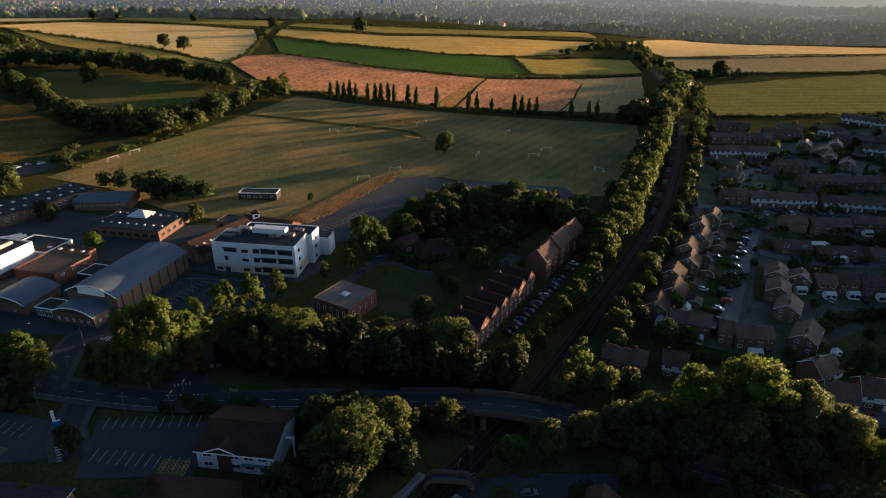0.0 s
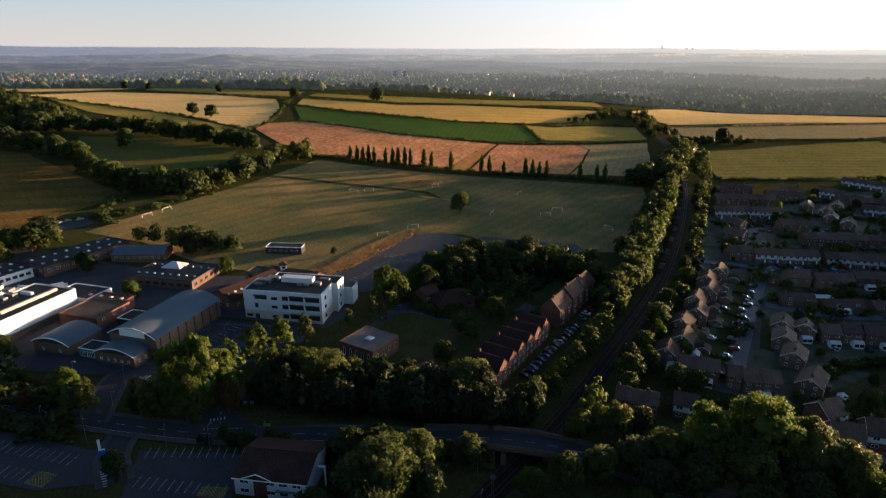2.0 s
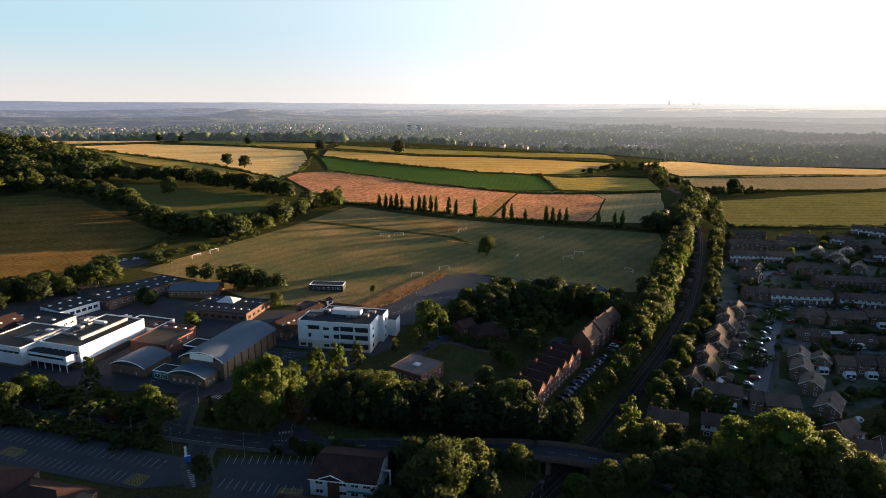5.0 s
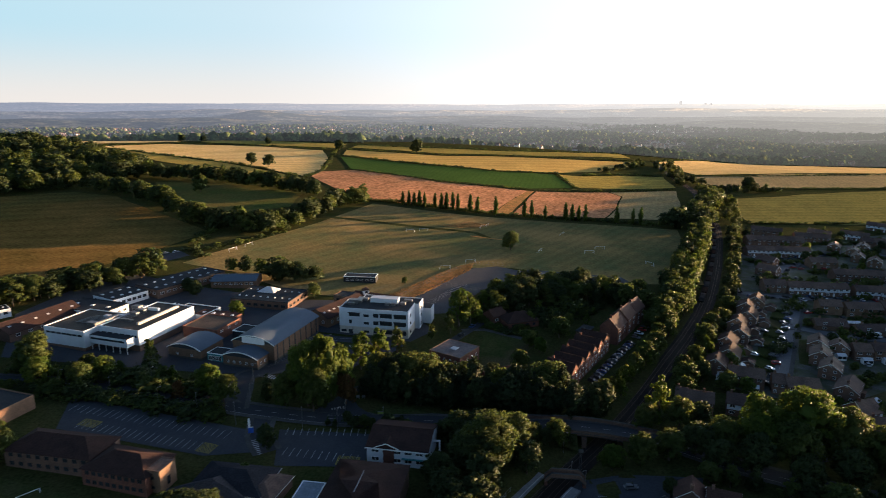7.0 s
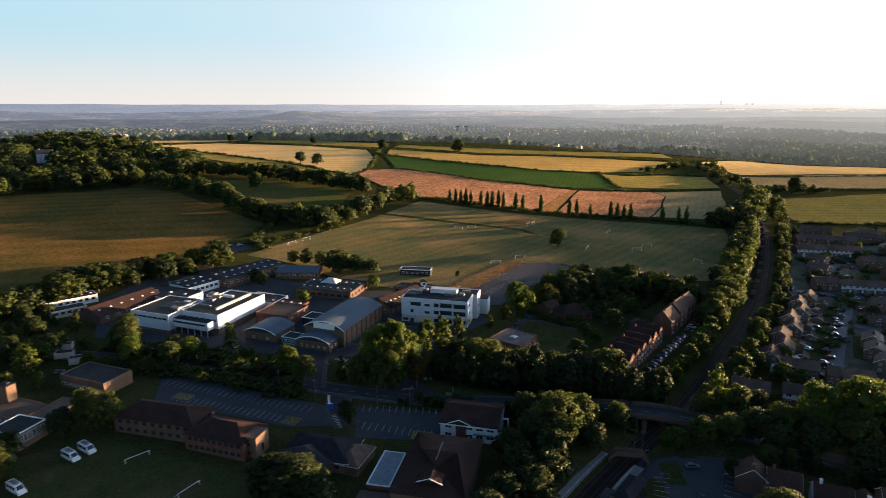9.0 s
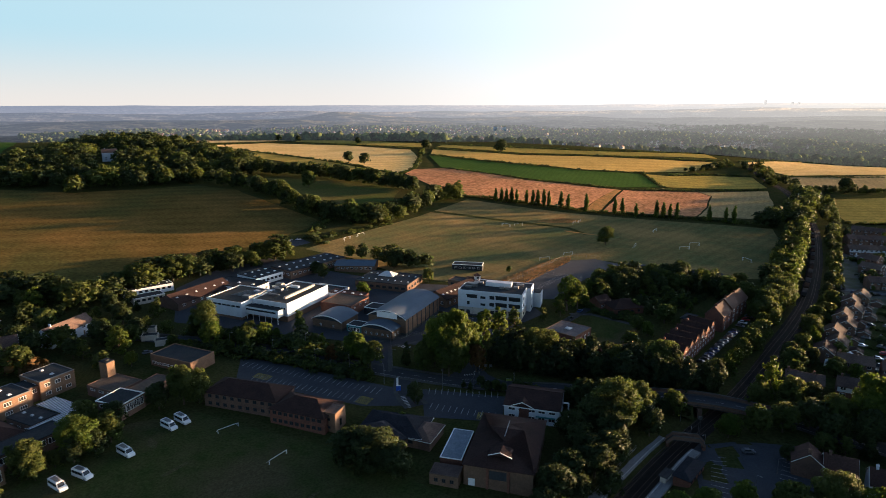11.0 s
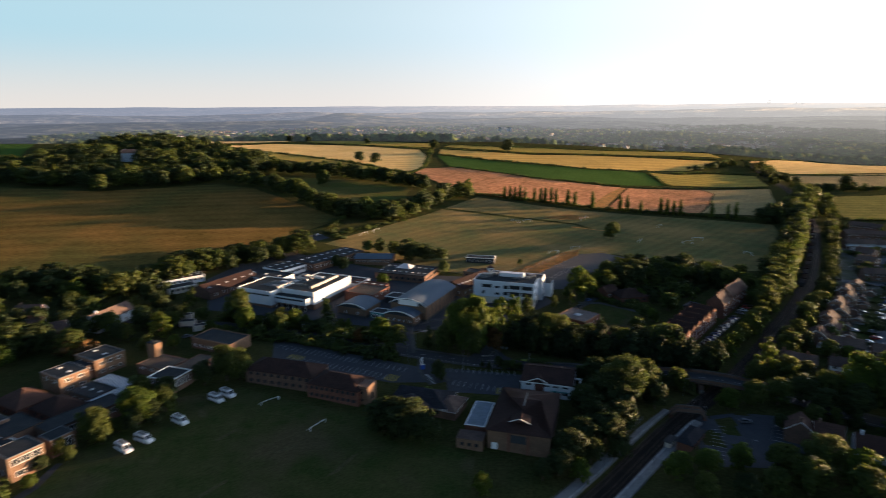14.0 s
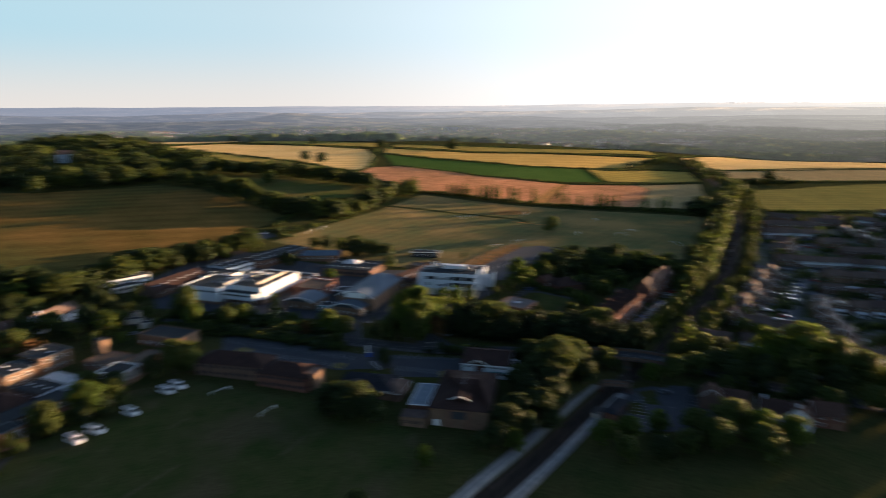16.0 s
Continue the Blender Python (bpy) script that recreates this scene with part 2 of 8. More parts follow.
BRICK_BROWN = mat("brown_brick", (0.15, 0.095, 0.068), (0.11, 0.073, 0.056), 3, 0.35, 0.25, bump=0.01, rnd=0.2, spec=0.05)
BRICK_BUFF = mat("buff_brick", (0.17, 0.11, 0.072), (0.13, 0.085, 0.058), 3, 0.35, 0.2, bump=0.01, rnd=0.15, spec=0.05)
TILE = mat("brown_roof_tile", (0.115, 0.08, 0.064), (0.08, 0.058, 0.048), 4, 0.4, 0.35, rough=0.8, bump=0.03, rnd=0.25, spec=0.08)
TILE_RED = mat("red_roof_tile", (0.07, 0.04, 0.031), (0.05, 0.03, 0.024), 4, 0.4, 0.3, rough=0.8, bump=0.03, rnd=0.2, spec=0.06)
TILE_ORANGE = mat("orange_roof_tile", (0.3, 0.1, 0.05), (0.2, 0.07, 0.038), 4, 0.4, 0.3, rough=0.8, bump=0.03, rnd=0.15, spec=0.06)
MAROON = mat("maroon_roof_tile", (0.042, 0.025, 0.021), (0.03, 0.019, 0.017), 4, 0.4, 0.3, rough=0.85, bump=0.03, spec=0.06)
SLATE = mat("grey_slate", (0.034, 0.035, 0.04), (0.026, 0.027, 0.031), 4, 0.4, 0.3, rough=0.55, bump=0.02, rnd=0.15)
FELT = mat("roofing_felt", (0.021, 0.025, 0.029), (0.033, 0.036, 0.038), 4, 0.5, 0.3, rough=0.8, bump=0.02, spec=0.1)
FELT_BROWN = mat("gravel_roof", (0.085, 0.068, 0.053), (0.06, 0.05, 0.041), 5, 0.4, 0.3, bump=0.02, spec=0.1)
METAL_ROOF = mat("grey_metal_roof", (0.07, 0.095, 0.13), (0.058, 0.08, 0.11), 6, 0.5, 0.08, spec=0.12, rough=0.5, metal=0.0)
METAL = mat("galvanised_steel", (0.22, 0.22, 0.22), (0.16, 0.16, 0.16), 1, 0.2, 0.15, rough=0.45, metal=0.7)
FRAME_W = mat("white_frame", (0.75, 0.75, 0.74), (0.68, 0.68, 0.67), 1, 0.2, 0.05, rough=0.4)
COPING = mat("grey_roof_edge", (0.16, 0.165, 0.17), (0.12, 0.123, 0.128), 2, 0.3, 0.15, rough=0.6)
FRAME_D = mat("dark_frame", (0.05, 0.055, 0.06), None, 1, 0.2, 0.1, rough=0.4)
GLASS = mat("window_glass", (0.02, 0.024, 0.028), (0.03, 0.033, 0.036), 2, 0.6, 0.2, rough=0.08, spec=0.5)
SKYLIGHT = mat("skylight_plastic", (0.48, 0.5, 0.53), (0.4, 0.42, 0.45), 1, 0.3, 0.1, rough=0.3)
TEAL = mat("teal_panel", (0.06, 0.2, 0.2), (0.05, 0.16, 0.17), 2, 0.4, 0.1, rough=0.5)
BLUE = mat("blue_sign_paint", (0.04, 0.1, 0.4), None, 1, 0.3, 0.1, rough=0.4)
BARK = mat("bark", (0.11, 0.085, 0.06), (0.07, 0.055, 0.04), 1, 0.25, 0.35, bump=0.03)
WOOD = mat("weathered_wood", (0.2, 0.15, 0.1), (0.14, 0.1, 0.07), 1, 0.2, 0.25, bump=0.01)
RUBBER = mat("tyre_rubber", (0.02, 0.02, 0.02), None, 1, 0.2, 0.2, rough=0.9)
LEAF = leaf_mat("leaves_mid_green", (0.064, 0.09, 0.026), (0.092, 0.113, 0.034), 0.5)
LEAF_BRIGHT = leaf_mat("leaves_yellow_green", (0.074, 0.115, 0.023), (0.102, 0.138, 0.03), 0.55)
LEAF_DARK = leaf_mat("leaves_dark_green", (0.036, 0.052, 0.021), (0.052, 0.07, 0.027), 0.4)
LEAF_EVER = leaf_mat("needles_black_green", (0.024, 0.037, 0.017), (0.035, 0.05, 0.022), 0.3)
LEAF_RUST = leaf_mat("leaves_rust", (0.0975, 0.054, 0.0195), (0.075, 0.0488, 0.018), 0.35)
LEAF_PALE = leaf_mat("leaves_pale", (0.16, 0.19, 0.12), (0.18, 0.2, 0.13), 0.35)
ESTATE = mat("drives_and_lawns", (0.09, 0.09, 0.088), (0.055, 0.066, 0.028), 6, 0.6, 0.25, spec=0.1, rough=0.9, bump=0.02, third=(0.032, 0.042, 0.013))
WAGON_BROWN = mat("wagon_brown_steel", (0.035, 0.024, 0.02), (0.025, 0.019, 0.016), 3, 0.4, 0.3, rough=0.7)
WAGON_GREY = mat("wagon_grey_steel", (0.05, 0.05, 0.05), (0.035, 0.034, 0.033), 3, 0.4, 0.3, rough=0.7)
BARLEY_DULL = mat("olive_barley", (0.2, 0.175, 0.05), (0.15, 0.14, 0.042), 40, 3.0, 0.25, bump=0.2, stripes=((80, 14, 0.25),), spec=0.0)


# ---- builders ----
def mesh_of(name, verts, faces, material, smooth_shade=False):
    me = bpy.data.meshes.new(name)
    me.from_pydata([tuple(map(float, v)) for v in verts], [], faces)
    me.materials.append(material)
    if smooth_shade:
        me.polygons.foreach_set("use_smooth", [True] * len(me.polygons))
    me.update()
    return me


class Shape:
    """Collects boxes, prisms and tubes of one part."""

    def __init__(self):
        self.v, self.f = [], []

    def add(self, verts, faces):
        n = len(self.v)
        self.v += [tuple(p) for p in verts]
        self.f += [tuple(n + i for i in f) for f in faces]
        return self

    def box(self, x0, x1, y0, y1, z0, z1, top=0.0):
        """A box; top shrinks its upper face by that much on every side."""
        a, b, c, d = x0 + top, x1 - top, y0 + top, y1 - top
        return self.add([(x0, y0, z0), (x1, y0, z0), (x1, y1, z0), (x0, y1, z0), (a, c, z1), (b, c, z1), (b, d, z1), (a, d, z1)],
                        [(3, 2, 1, 0), (4, 5, 6, 7), (0, 1, 5, 4), (1, 2, 6, 5), (2, 3, 7, 6), (3, 0, 4, 7)])

    def extrude_x(self, profile, x0, x1):
        """A profile of (y, z), counter-clockwise seen from +x, drawn along x."""
        n = len(profile)
        faces = [tuple(range(n - 1, -1, -1)), tuple(range(n, 2 * n))]
        faces += [(i, (i + 1) % n, n + (i + 1) % n, n + i) for i in range(n)]
        return self.add([(x0, y, z) for y, z in profile] + [(x1, y, z) for y, z in profile], faces)

    def extrude_y(self, profile, y0, y1):
        """A profile of (x, z) drawn along y."""
        n = len(profile)
        faces = [tuple(range(n)), tuple(range(2 * n - 1, n - 1, -1))]
        faces += [((i + 1) % n, i, n + i, n + (i + 1) % n) for i in range(n)]
        return self.add([(x, y0, z) for x, z in profile] + [(x, y1, z) for x, z in profile], faces)

    def tube(self, a, b, r0, r1, sides=8):
        a, b = Vector(a), Vector(b)
        q = (b - a).to_track_quat("Z", "Y")
        ring = [Vector((math.cos(2 * math.pi * i / sides), math.sin(2 * math.pi * i / sides), 0)) for i in range(sides)]
        verts = [a + q @ (p * r0) for p in ring] + [b + q @ (p * r1) for p in ring]
        faces = [(i, (i + 1) % sides, sides + (i + 1) % sides, sides + i) for i in range(sides)]
        return self.add(verts, faces + [tuple(range(sides - 1, -1, -1)), tuple(range(sides, 2 * sides))])

    def mesh(self, name, material, smooth_shade=False):
        return mesh_of(name, self.v, self.f, material, smooth_shade)


def put(name, data, parent=None, m=None, label=""):
    """Links mesh data as one object, a part when it has a parent."""
    ob = new(name, data)
    ob.parent = parent
    if m is not None:
        ob.matrix_basis = m
    return tagged(ob, label)


def part(name, shape, material, parent, label="", smooth_shade=False):
    return put(name, shape.mesh(name, material, smooth_shade), parent, None, label)


def thing(name, x, y, yaw=0.0, z=None, label="", category="", group="", kind="", scale=1.0):
    """An Empty at the base of a thing, on the ground unless z is given."""
    ob = new(name)
    ob.empty_display_size = 0.5
    s = scale if isinstance(scale, tuple) else (scale,) * 3
    ob.matrix_basis = pose(x, y, float(gz(x, y)) if z is None else z, 0, 0, yaw) @ Matrix.Diagonal((*s, 1))
    return tagged(ob, label, category, group, kind)


CACHE = {}


def cached(key, make):
    if key not in CACHE:
        CACHE[key] = make()
    return CACHE[key]


# ---- ground ----
def spread(*runs):
    out = []
    for a, b, step in runs:
        out += list(np.arange(a, b, step))
    return np.array(out + [runs[-1][1]])


gx = spread((-4900, -1000, 90), (-1000, -280, 24), (-280, 300, 6), (300, 1000, 24), (1000, 4900, 90))
gy = spread((-900, -100, 100), (-100, 60, 20), (60, 420, 6), (420, 1200, 20), (1200, 2000, 50), (2000, 4950, 80))
GX, GY = np.meshgrid(gx, gy)
GZ = gz(GX, GY)
nx, ny = len(gx), len(gy)
ground_faces = [(j * nx + i, j * nx + i + 1, (j + 1) * nx + i + 1, (j + 1) * nx + i) for j in range(ny - 1) for i in range(nx - 1)]
# far fields and ground carry painted haze, a glow that rises with distance
FAR_FIELD = haze_glow_mat("far_fields", (0.12, 0.1, 0.05), (0.25, 0.19, 0.1), 160, 0.012, 0.05)
FAR_GROUND = haze_glow_mat("far_ground", (0.03, 0.036, 0.016), (0.06, 0.055, 0.026), 140, 0.009, 0.044)
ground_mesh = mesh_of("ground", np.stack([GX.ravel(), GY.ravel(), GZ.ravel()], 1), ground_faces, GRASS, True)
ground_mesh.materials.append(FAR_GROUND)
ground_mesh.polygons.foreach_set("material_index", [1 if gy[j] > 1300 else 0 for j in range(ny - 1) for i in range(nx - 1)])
tagged(new("ground", ground_mesh), "rough grass land rising to a low ridge", "ground", kind="structure")


def patch(name, outline, material, lift=0.1, cell=12.0, label="", category="field", kind="structure", wobble=0.0):
    """A piece of ground with its own cover: an outline in plan, laid on the terrain."""
    bm = bmesh.new()
    pts = []
    for k, (x, y) in enumerate(outline):
        x2, y2 = outline[(k + 1) % len(outline)]
        n = max(1, int(math.hypot(x2 - x, y2 - y) / 18)) if wobble else 1
        for i in range(n):
            t = i / n
            px, py = x + (x2 - x) * t, y + (y2 - y) * t
            o = noise.noise_vector((px * 0.03, py * 0.03, 1.7)) * wobble
            pts.append((px + o.x, py + o.y))
    bm.faces.new([bm.verts.new((x, y, 0)) for x, y in pts])
    xs, ys = [p[0] for p in pts], [p[1] for p in pts]
    for axis, lo, hi in ((0, min(xs), max(xs)), (1, min(ys), max(ys))):
        for c in np.arange(math.ceil(lo / cell) * cell, hi, cell):
            co = (c, 0, 0) if axis == 0 else (0, c, 0)
            no = (1, 0, 0) if axis == 0 else (0, 1, 0)
            bmesh.ops.bisect_plane(bm, geom=bm.verts[:] + bm.edges[:] + bm.faces[:], plane_co=co, plane_no=no, dist=1e-4)
    for v in bm.verts:
        v.co.z = float(gz(v.co.x, v.co.y)) + lift
    bmesh.ops.recalc_face_normals(bm, faces=bm.faces[:])
    if bm.faces[:] and sum(f.normal.z * f.calc_area() for f in bm.faces) < 0:
        bmesh.ops.reverse_faces(bm, faces=bm.faces[:])
    me = bpy.data.meshes.new(name)
    bm.to_mesh(me)
    bm.free()
    me.materials.append(material)
    return tagged(new(name, me), label, category, kind=kind)


def dense(points, step):
    """A smooth line through the points, with a point about every step metres."""
    p = np.array(points, float)
    out = []
    for i in range(len(p) - 1):
        a, b = p[i], p[i + 1]
        m0 = (p[i + 1] - p[i - 1]) / 2 if i else b - a
        m1 = (p[i + 2] - p[i]) / 2 if i + 2 < len(p) else b - a
        n = max(1, int(np.linalg.norm(b - a) / step))
        for k in range(n):
            t = k / n
            out.append((2 * t**3 - 3 * t * t + 1) * a + (t**3 - 2 * t * t + t) * m0 + (3 * t * t - 2 * t**3) * b + (t**3 - t * t) * m1)
    return np.array(out + [p[-1]])


def normals_of(line):
    d = np.gradient(line, axis=0)
    d /= np.linalg.norm(d, axis=1)[:, None] + 1e-9
    return np.stack([-d[:, 1], d[:, 0]], 1)


def ribbon(line, width, lift, offset=0.0, rise=None):
    """Verts and faces of a strip along a line on the ground."""
    n = normals_of(line)
    verts = []
    for p, q in zip(line, n):
        base = float(gz(*p)) + lift + (rise(*p) if rise else 0.0)
        for s in (offset - width / 2, offset + width / 2):
            verts.append((*(p - q * s), base))
    return verts, [(2 * i + 1, 2 * i + 3, 2 * i + 2, 2 * i) for i in range(len(line) - 1)]


def road(name, points, width, material=None, lift=0.16, label="", rise=None, category="road", kerb=True):
    line = dense(points, 4.0)
    v, f = ribbon(line, width, lift, rise=rise)
    ob = tagged(new(name, mesh_of(name, v, f, material or ROAD)), label, category, kind="structure")
    if kerb:
        for side in (-1, 1):
            s = Shape()
            va, fa = ribbon(line, 0.25, lift + 0.1, side * (width / 2 + 0.12), rise)
            s.add(va, fa)
            va, fa = ribbon(line, 1.6, lift + 0.08, side * (width / 2 + 1.05), rise)
            s.add(va, fa)
            put("pavement", s.mesh("pavement", PAVING), ob)
    return ob


def dashes(name, points, length, gap, width, lift=0.2, offset=0.0, rise=None, label="white painted road line"):
    line = dense(points, 1.0)
    s, i, run = Shape(), 0, int(length)
    while i + run < len(line):
        v, f = ribbon(line[i:i + run + 1], width, lift, offset, rise)
        s.add(v, f)
        i += run + int(gap)
    return tagged(new(name, s.mesh(name, PAINT)), label, "road marking", kind="structure")


def bays(name, a, b, n, depth, side, lift=0.2, width=0.14):
    """Parking bay lines at even steps from a to b, drawn to one side."""
    a, b = np.array(a, float), np.array(b, float)
    d = (b - a) / np.linalg.norm(b - a)
    q = np.array([-d[1], d[0]]) * side
    s = Shape()
    for i in range(n + 1):
        p = a + (b - a) * i / n
        c = [p - d * width / 2, p + d * width / 2, p + d * width / 2 + q * depth, p - d * width / 2 + q * depth]
        if side < 0:
            c = c[::-1]
        s.add([(x, y, float(gz(x, y)) + lift) for x, y in c], [(0, 1, 2, 3)])
    return tagged(new(name, s.mesh(name, PAINT)), "white painted parking bay lines on asphalt", "road marking", kind="structure")


# ---- fields ----
patch("playing_field", [(-195, 352), (-186, 372), (-133, 468), (-97, 548), (32, 543), (138, 522), (180, 513), (150, 392), (140, 350), (80, 345), (20, 375), (-15, 372), (-47, 318), (-60, 300), (-110, 312), (-160, 345)],
      PITCH, 0.12, 10, "dry mown playing field with worn brown patches")
patch("stubble_field", [(-181, 660), (-178, 700), (-144, 723), (-41, 673), (25, 677), (66, 681), (39, 620), (19, 562), (-6, 564), (-60, 562), (-100, 560), (-112, 575), (-140, 590)], STUBBLE, 0.5, 16, "reddish harvested stubble field", wobble=1.5)
patch("farm_track", [(66, 681), (73, 682), (50, 612), (35, 560), (20, 561), (37, 614)], BANK, 0.55, 12, "dry earth farm track", wobble=1)
patch("stubble_field", [(75, 682), (167, 716), (176, 690), (150, 610), (126, 558), (38, 561), (54, 613)], STUBBLE, 0.5, 16, "reddish harvested stubble field", wobble=2)
patch("stubble_field", [(169, 717), (261, 748), (219, 610), (196, 552), (128, 558), (152, 610), (178, 690)], STUBBLE_TAN, 0.5, 16, "tan harvested stubble field", wobble=2)
patch("crop_field", [(-180, 842), (-107, 816), (-44, 793), (31, 774), (114, 798), (127, 724), (66, 692), (26, 689), (-41, 684), (-149, 734)], CROP, 0.5, 16, "bright green crop field", wobble=1)
patch("wheat_field", [(122, 801), (157, 809), (222, 851), (284, 869), (270, 773), (210, 752), (129, 728)], WHEAT_GREEN, 0.5, 16, "greenish gold barley field with dark tramlines", wobble=1)
patch("wheat_field", [(-188, 938), (-134, 921), (-46, 909), (42, 933), (130, 937), (204, 952), (276, 982), (234, 929), (189, 856), (119, 811), (32, 784), (-44, 808), (-108, 828), (-181, 864)], WHEAT, 0.5, 18, "golden ripe wheat field", wobble=1)
patch("barley_field", [(-184, 1024), (-146, 1026), (-86, 1008), (47, 1014), (196, 1045), (279, 1095), (279, 1022), (135, 967), (44, 961), (-47, 937), (-138, 961), (-187, 980)], WHEAT_GREEN, 0.6, 20, "greenish gold barley field", wobble=1)
patch("wheat_field", [(-532, 846), (-471, 941), (-339, 954), (-222, 920), (-193, 817), (-182, 713), (-188, 659), (-247, 701), (-317, 742), (-429, 794)], WHEAT_LIGHT, 0.5, 18, "pale golden cut wheat field", wobble=1.5)
patch("barley_field", [(-498, 826), (-429, 786), (-317, 734), (-247, 692), (-192, 652), (-217, 625), (-382, 716)], WHEAT_GREEN, 0.5, 18, "greenish gold barley field", wobble=1.5)
patch("wheat_field", [(-760, 1080), (-470, 1035), (-480, 985), (-560, 900), (-760, 960)], WHEAT_LIGHT, 0.6, 24, "pale golden cut wheat field", wobble=4)
patch("barley_field", [(-460, 1080), (-440, 990), (-210, 965), (-205, 1040)], WHEAT_GREEN, 0.6, 24, "greenish gold barley field", wobble=3)
patch("wheat_field", [(318, 1013), (470, 1180), (640, 1250), (900, 1230), (860, 1120), (720, 1037), (500, 965), (349, 917)], WHEAT_LIGHT, 0.6, 24, "pale golden cut wheat field", wobble=4)
patch("stubble_field", [(341, 900), (560, 975), (780, 1040), (700, 900), (582, 834), (348, 778), (328, 805)], STUBBLE_TAN, 0.6, 24, "tan harvested stubble field", wobble=3)
patch("barley_field", [(280, 640), (307, 694), (367, 716), (418, 745), (590, 815), (560, 700), (460, 590), (395, 565), (262, 552)], BARLEY_DULL, 0.5, 18, "greenish gold barley field", wobble=3)
patch("pasture", [(-318, 578), (-234, 590), (-165, 556), (-165, 506), (-205, 462), (-250, 458)], MEADOW, 0.4, 14, "shaded green pasture", wobble=3)
patch("pasture", [(-560, 330), (-545, 429), (-444, 442), (-360, 510), (-318, 500), (-262, 452), (-200, 413), (-222, 362), (-245, 312), (-285, 252), (-330, 222), (-390, 205), (-470, 215)], BIGFIELD, 0.4, 14, "wide dry pasture with tractor marks", wobble=4)
patch("crop_field", [(-1500, 1100), (-900, 900), (-660, 600), (-650, 470), (-900, 500), (-1500, 700)], CROP, 0.6, 40, "green crop field beyond the wood", wobble=4)
patch("wheat_field", [(-720, 350), (-550, 440), (-547, 365), (-620, 300)], STUBBLE_TAN, 0.5, 20, "tan harvested stubble field", wobble=3)
patch("school_lawn", [(-189, 86), (-191, 76), (-189, 61), (-189, 36), (-176, 14), (-120, 8), (-66, 20), (-60, 60), (-62, 100), (-100, 118), (-158, 133), (-178, 122)], LAWN, 0.1, 10, "shaded school sports lawn with bare patches", wobble=1.5)
WORN = mat("worn_turf", (0.075, 0.062, 0.034), (0.046, 0.05, 0.022), 2.5, 0.5, 0.4, bump=0.04, spec=0.0)
for line in ([(-148, 53), (-141.5, 65), (-135.6, 76.5), (-134.4, 75.6), (-140.2, 64), (-146, 52)], [(-106.8, 81), (-104.8, 85.6), (-101.5, 94.5), (-99.5, 96.4), (-100.8, 92), (-103.2, 85)], [(-165.6, 115), (-163.5, 110), (-159.5, 109), (-161, 112.5)],
             [(-114.6, 63.2), (-113.6, 65), (-112.8, 64.2), (-113.5, 62.8)], [(-150, 96), (-146, 104), (-144.6, 103.4), (-148.4, 95.6)], [(-128, 92), (-121, 98), (-119.8, 97), (-126.6, 91)]):
    patch("bare_patch", line, WORN, 0.15, 2, "worn pale turf on the sports lawn", "worn turf", wobble=0.5)
patch("field_ditch", [(-138, 489), (-90, 494), (-51, 493), (-21, 489), (0, 483), (13, 458), (9, 456), (-4, 478), (-22, 483), (-51, 487), (-90, 488), (-138, 484)], GRASS, 0.2, 8, "shallow grassy ditch across the playing field", wobble=2)
patch("worn_path", [(-6, 470), (12, 462), (30, 455), (30, 453), (12, 459), (-6, 467)], BANK, 0.22, 8, "worn bare path on the playing field")
for k, (x0, y0) in enumerate([(-1750, 2250), (-1200, 2050), (-800, 1750), (-1500, 2900), (-400, 2700), (500, 1900), (1500, 2300), (-2300, 2700), (-600, 3300), (-1900, 3500), (1200, 3100)]):
    w, d = 150 + 50 * (k % 4), 50 + 25 * (k % 3)
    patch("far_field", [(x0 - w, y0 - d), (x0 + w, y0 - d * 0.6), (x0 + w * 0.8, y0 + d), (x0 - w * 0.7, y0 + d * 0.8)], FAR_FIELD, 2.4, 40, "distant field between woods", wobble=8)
patch("bowling_green", [(-10, 222), (6, 219), (20, 247), (-4, 260)], LAWN, 0.12, 8, "small mown green with a path round it")

patch("estate_ground", [(92, 214), (100, 206), (140, 190), (230, 230), (330, 290), (370, 440), (430, 490), (395, 530), (255, 482), (205, 440), (170, 370), (130, 300)], ESTATE, 0.08, 12, "drives and small lawns between estate houses")
patch("club_path", [(-16, 262), (-4, 263.5), (21, 249.5), (20, 246.5), (-4, 260.4), (-15, 259)], PAVING, 0.16, 6, "pale path along the green", "path")
# ---- asphalt areas and roads ----
patch("car_park", [(-164, 182), (-90, 163), (-84, 150), (-100, 147), (-156, 160)], ASPHALT, 0.12, 10, "empty asphalt car park with bay lines", "car park")
patch("car_park", [(-80, 164), (-47, 163), (-48, 144), (-76, 143)], ASPHALT, 0.12, 10, "small asphalt car park", "car park")
patch("car_park", [(-58, 306), (-20, 366), (10, 378), (28, 366), (10, 340), (-4, 322), (-22, 284), (-40, 280)], ASPHALT, 0.16, 10, "asphalt school car park and courts", "car park")
patch("car_park", [(24, 344), (30, 372), (90, 360), (96, 340), (60, 330)], ASPHALT, 0.16, 10, "asphalt court behind the trees", "car park")
patch("school_yard", [(-130, 262), (-40, 244), (-30, 258), (-40, 282), (-70, 300), (-110, 300), (-225, 330), (-240, 260), (-215, 215), (-118, 205), (-90, 207), (-82, 245)], ASPHALT, 0.11, 10, "asphalt school yard between buildings", "car park")
patch("school_yard", [(-84, 246), (-66, 240), (-60, 222), (-76, 205), (-96, 207)], ASPHALT, 0.13, 8, "asphalt turning area", "car park")
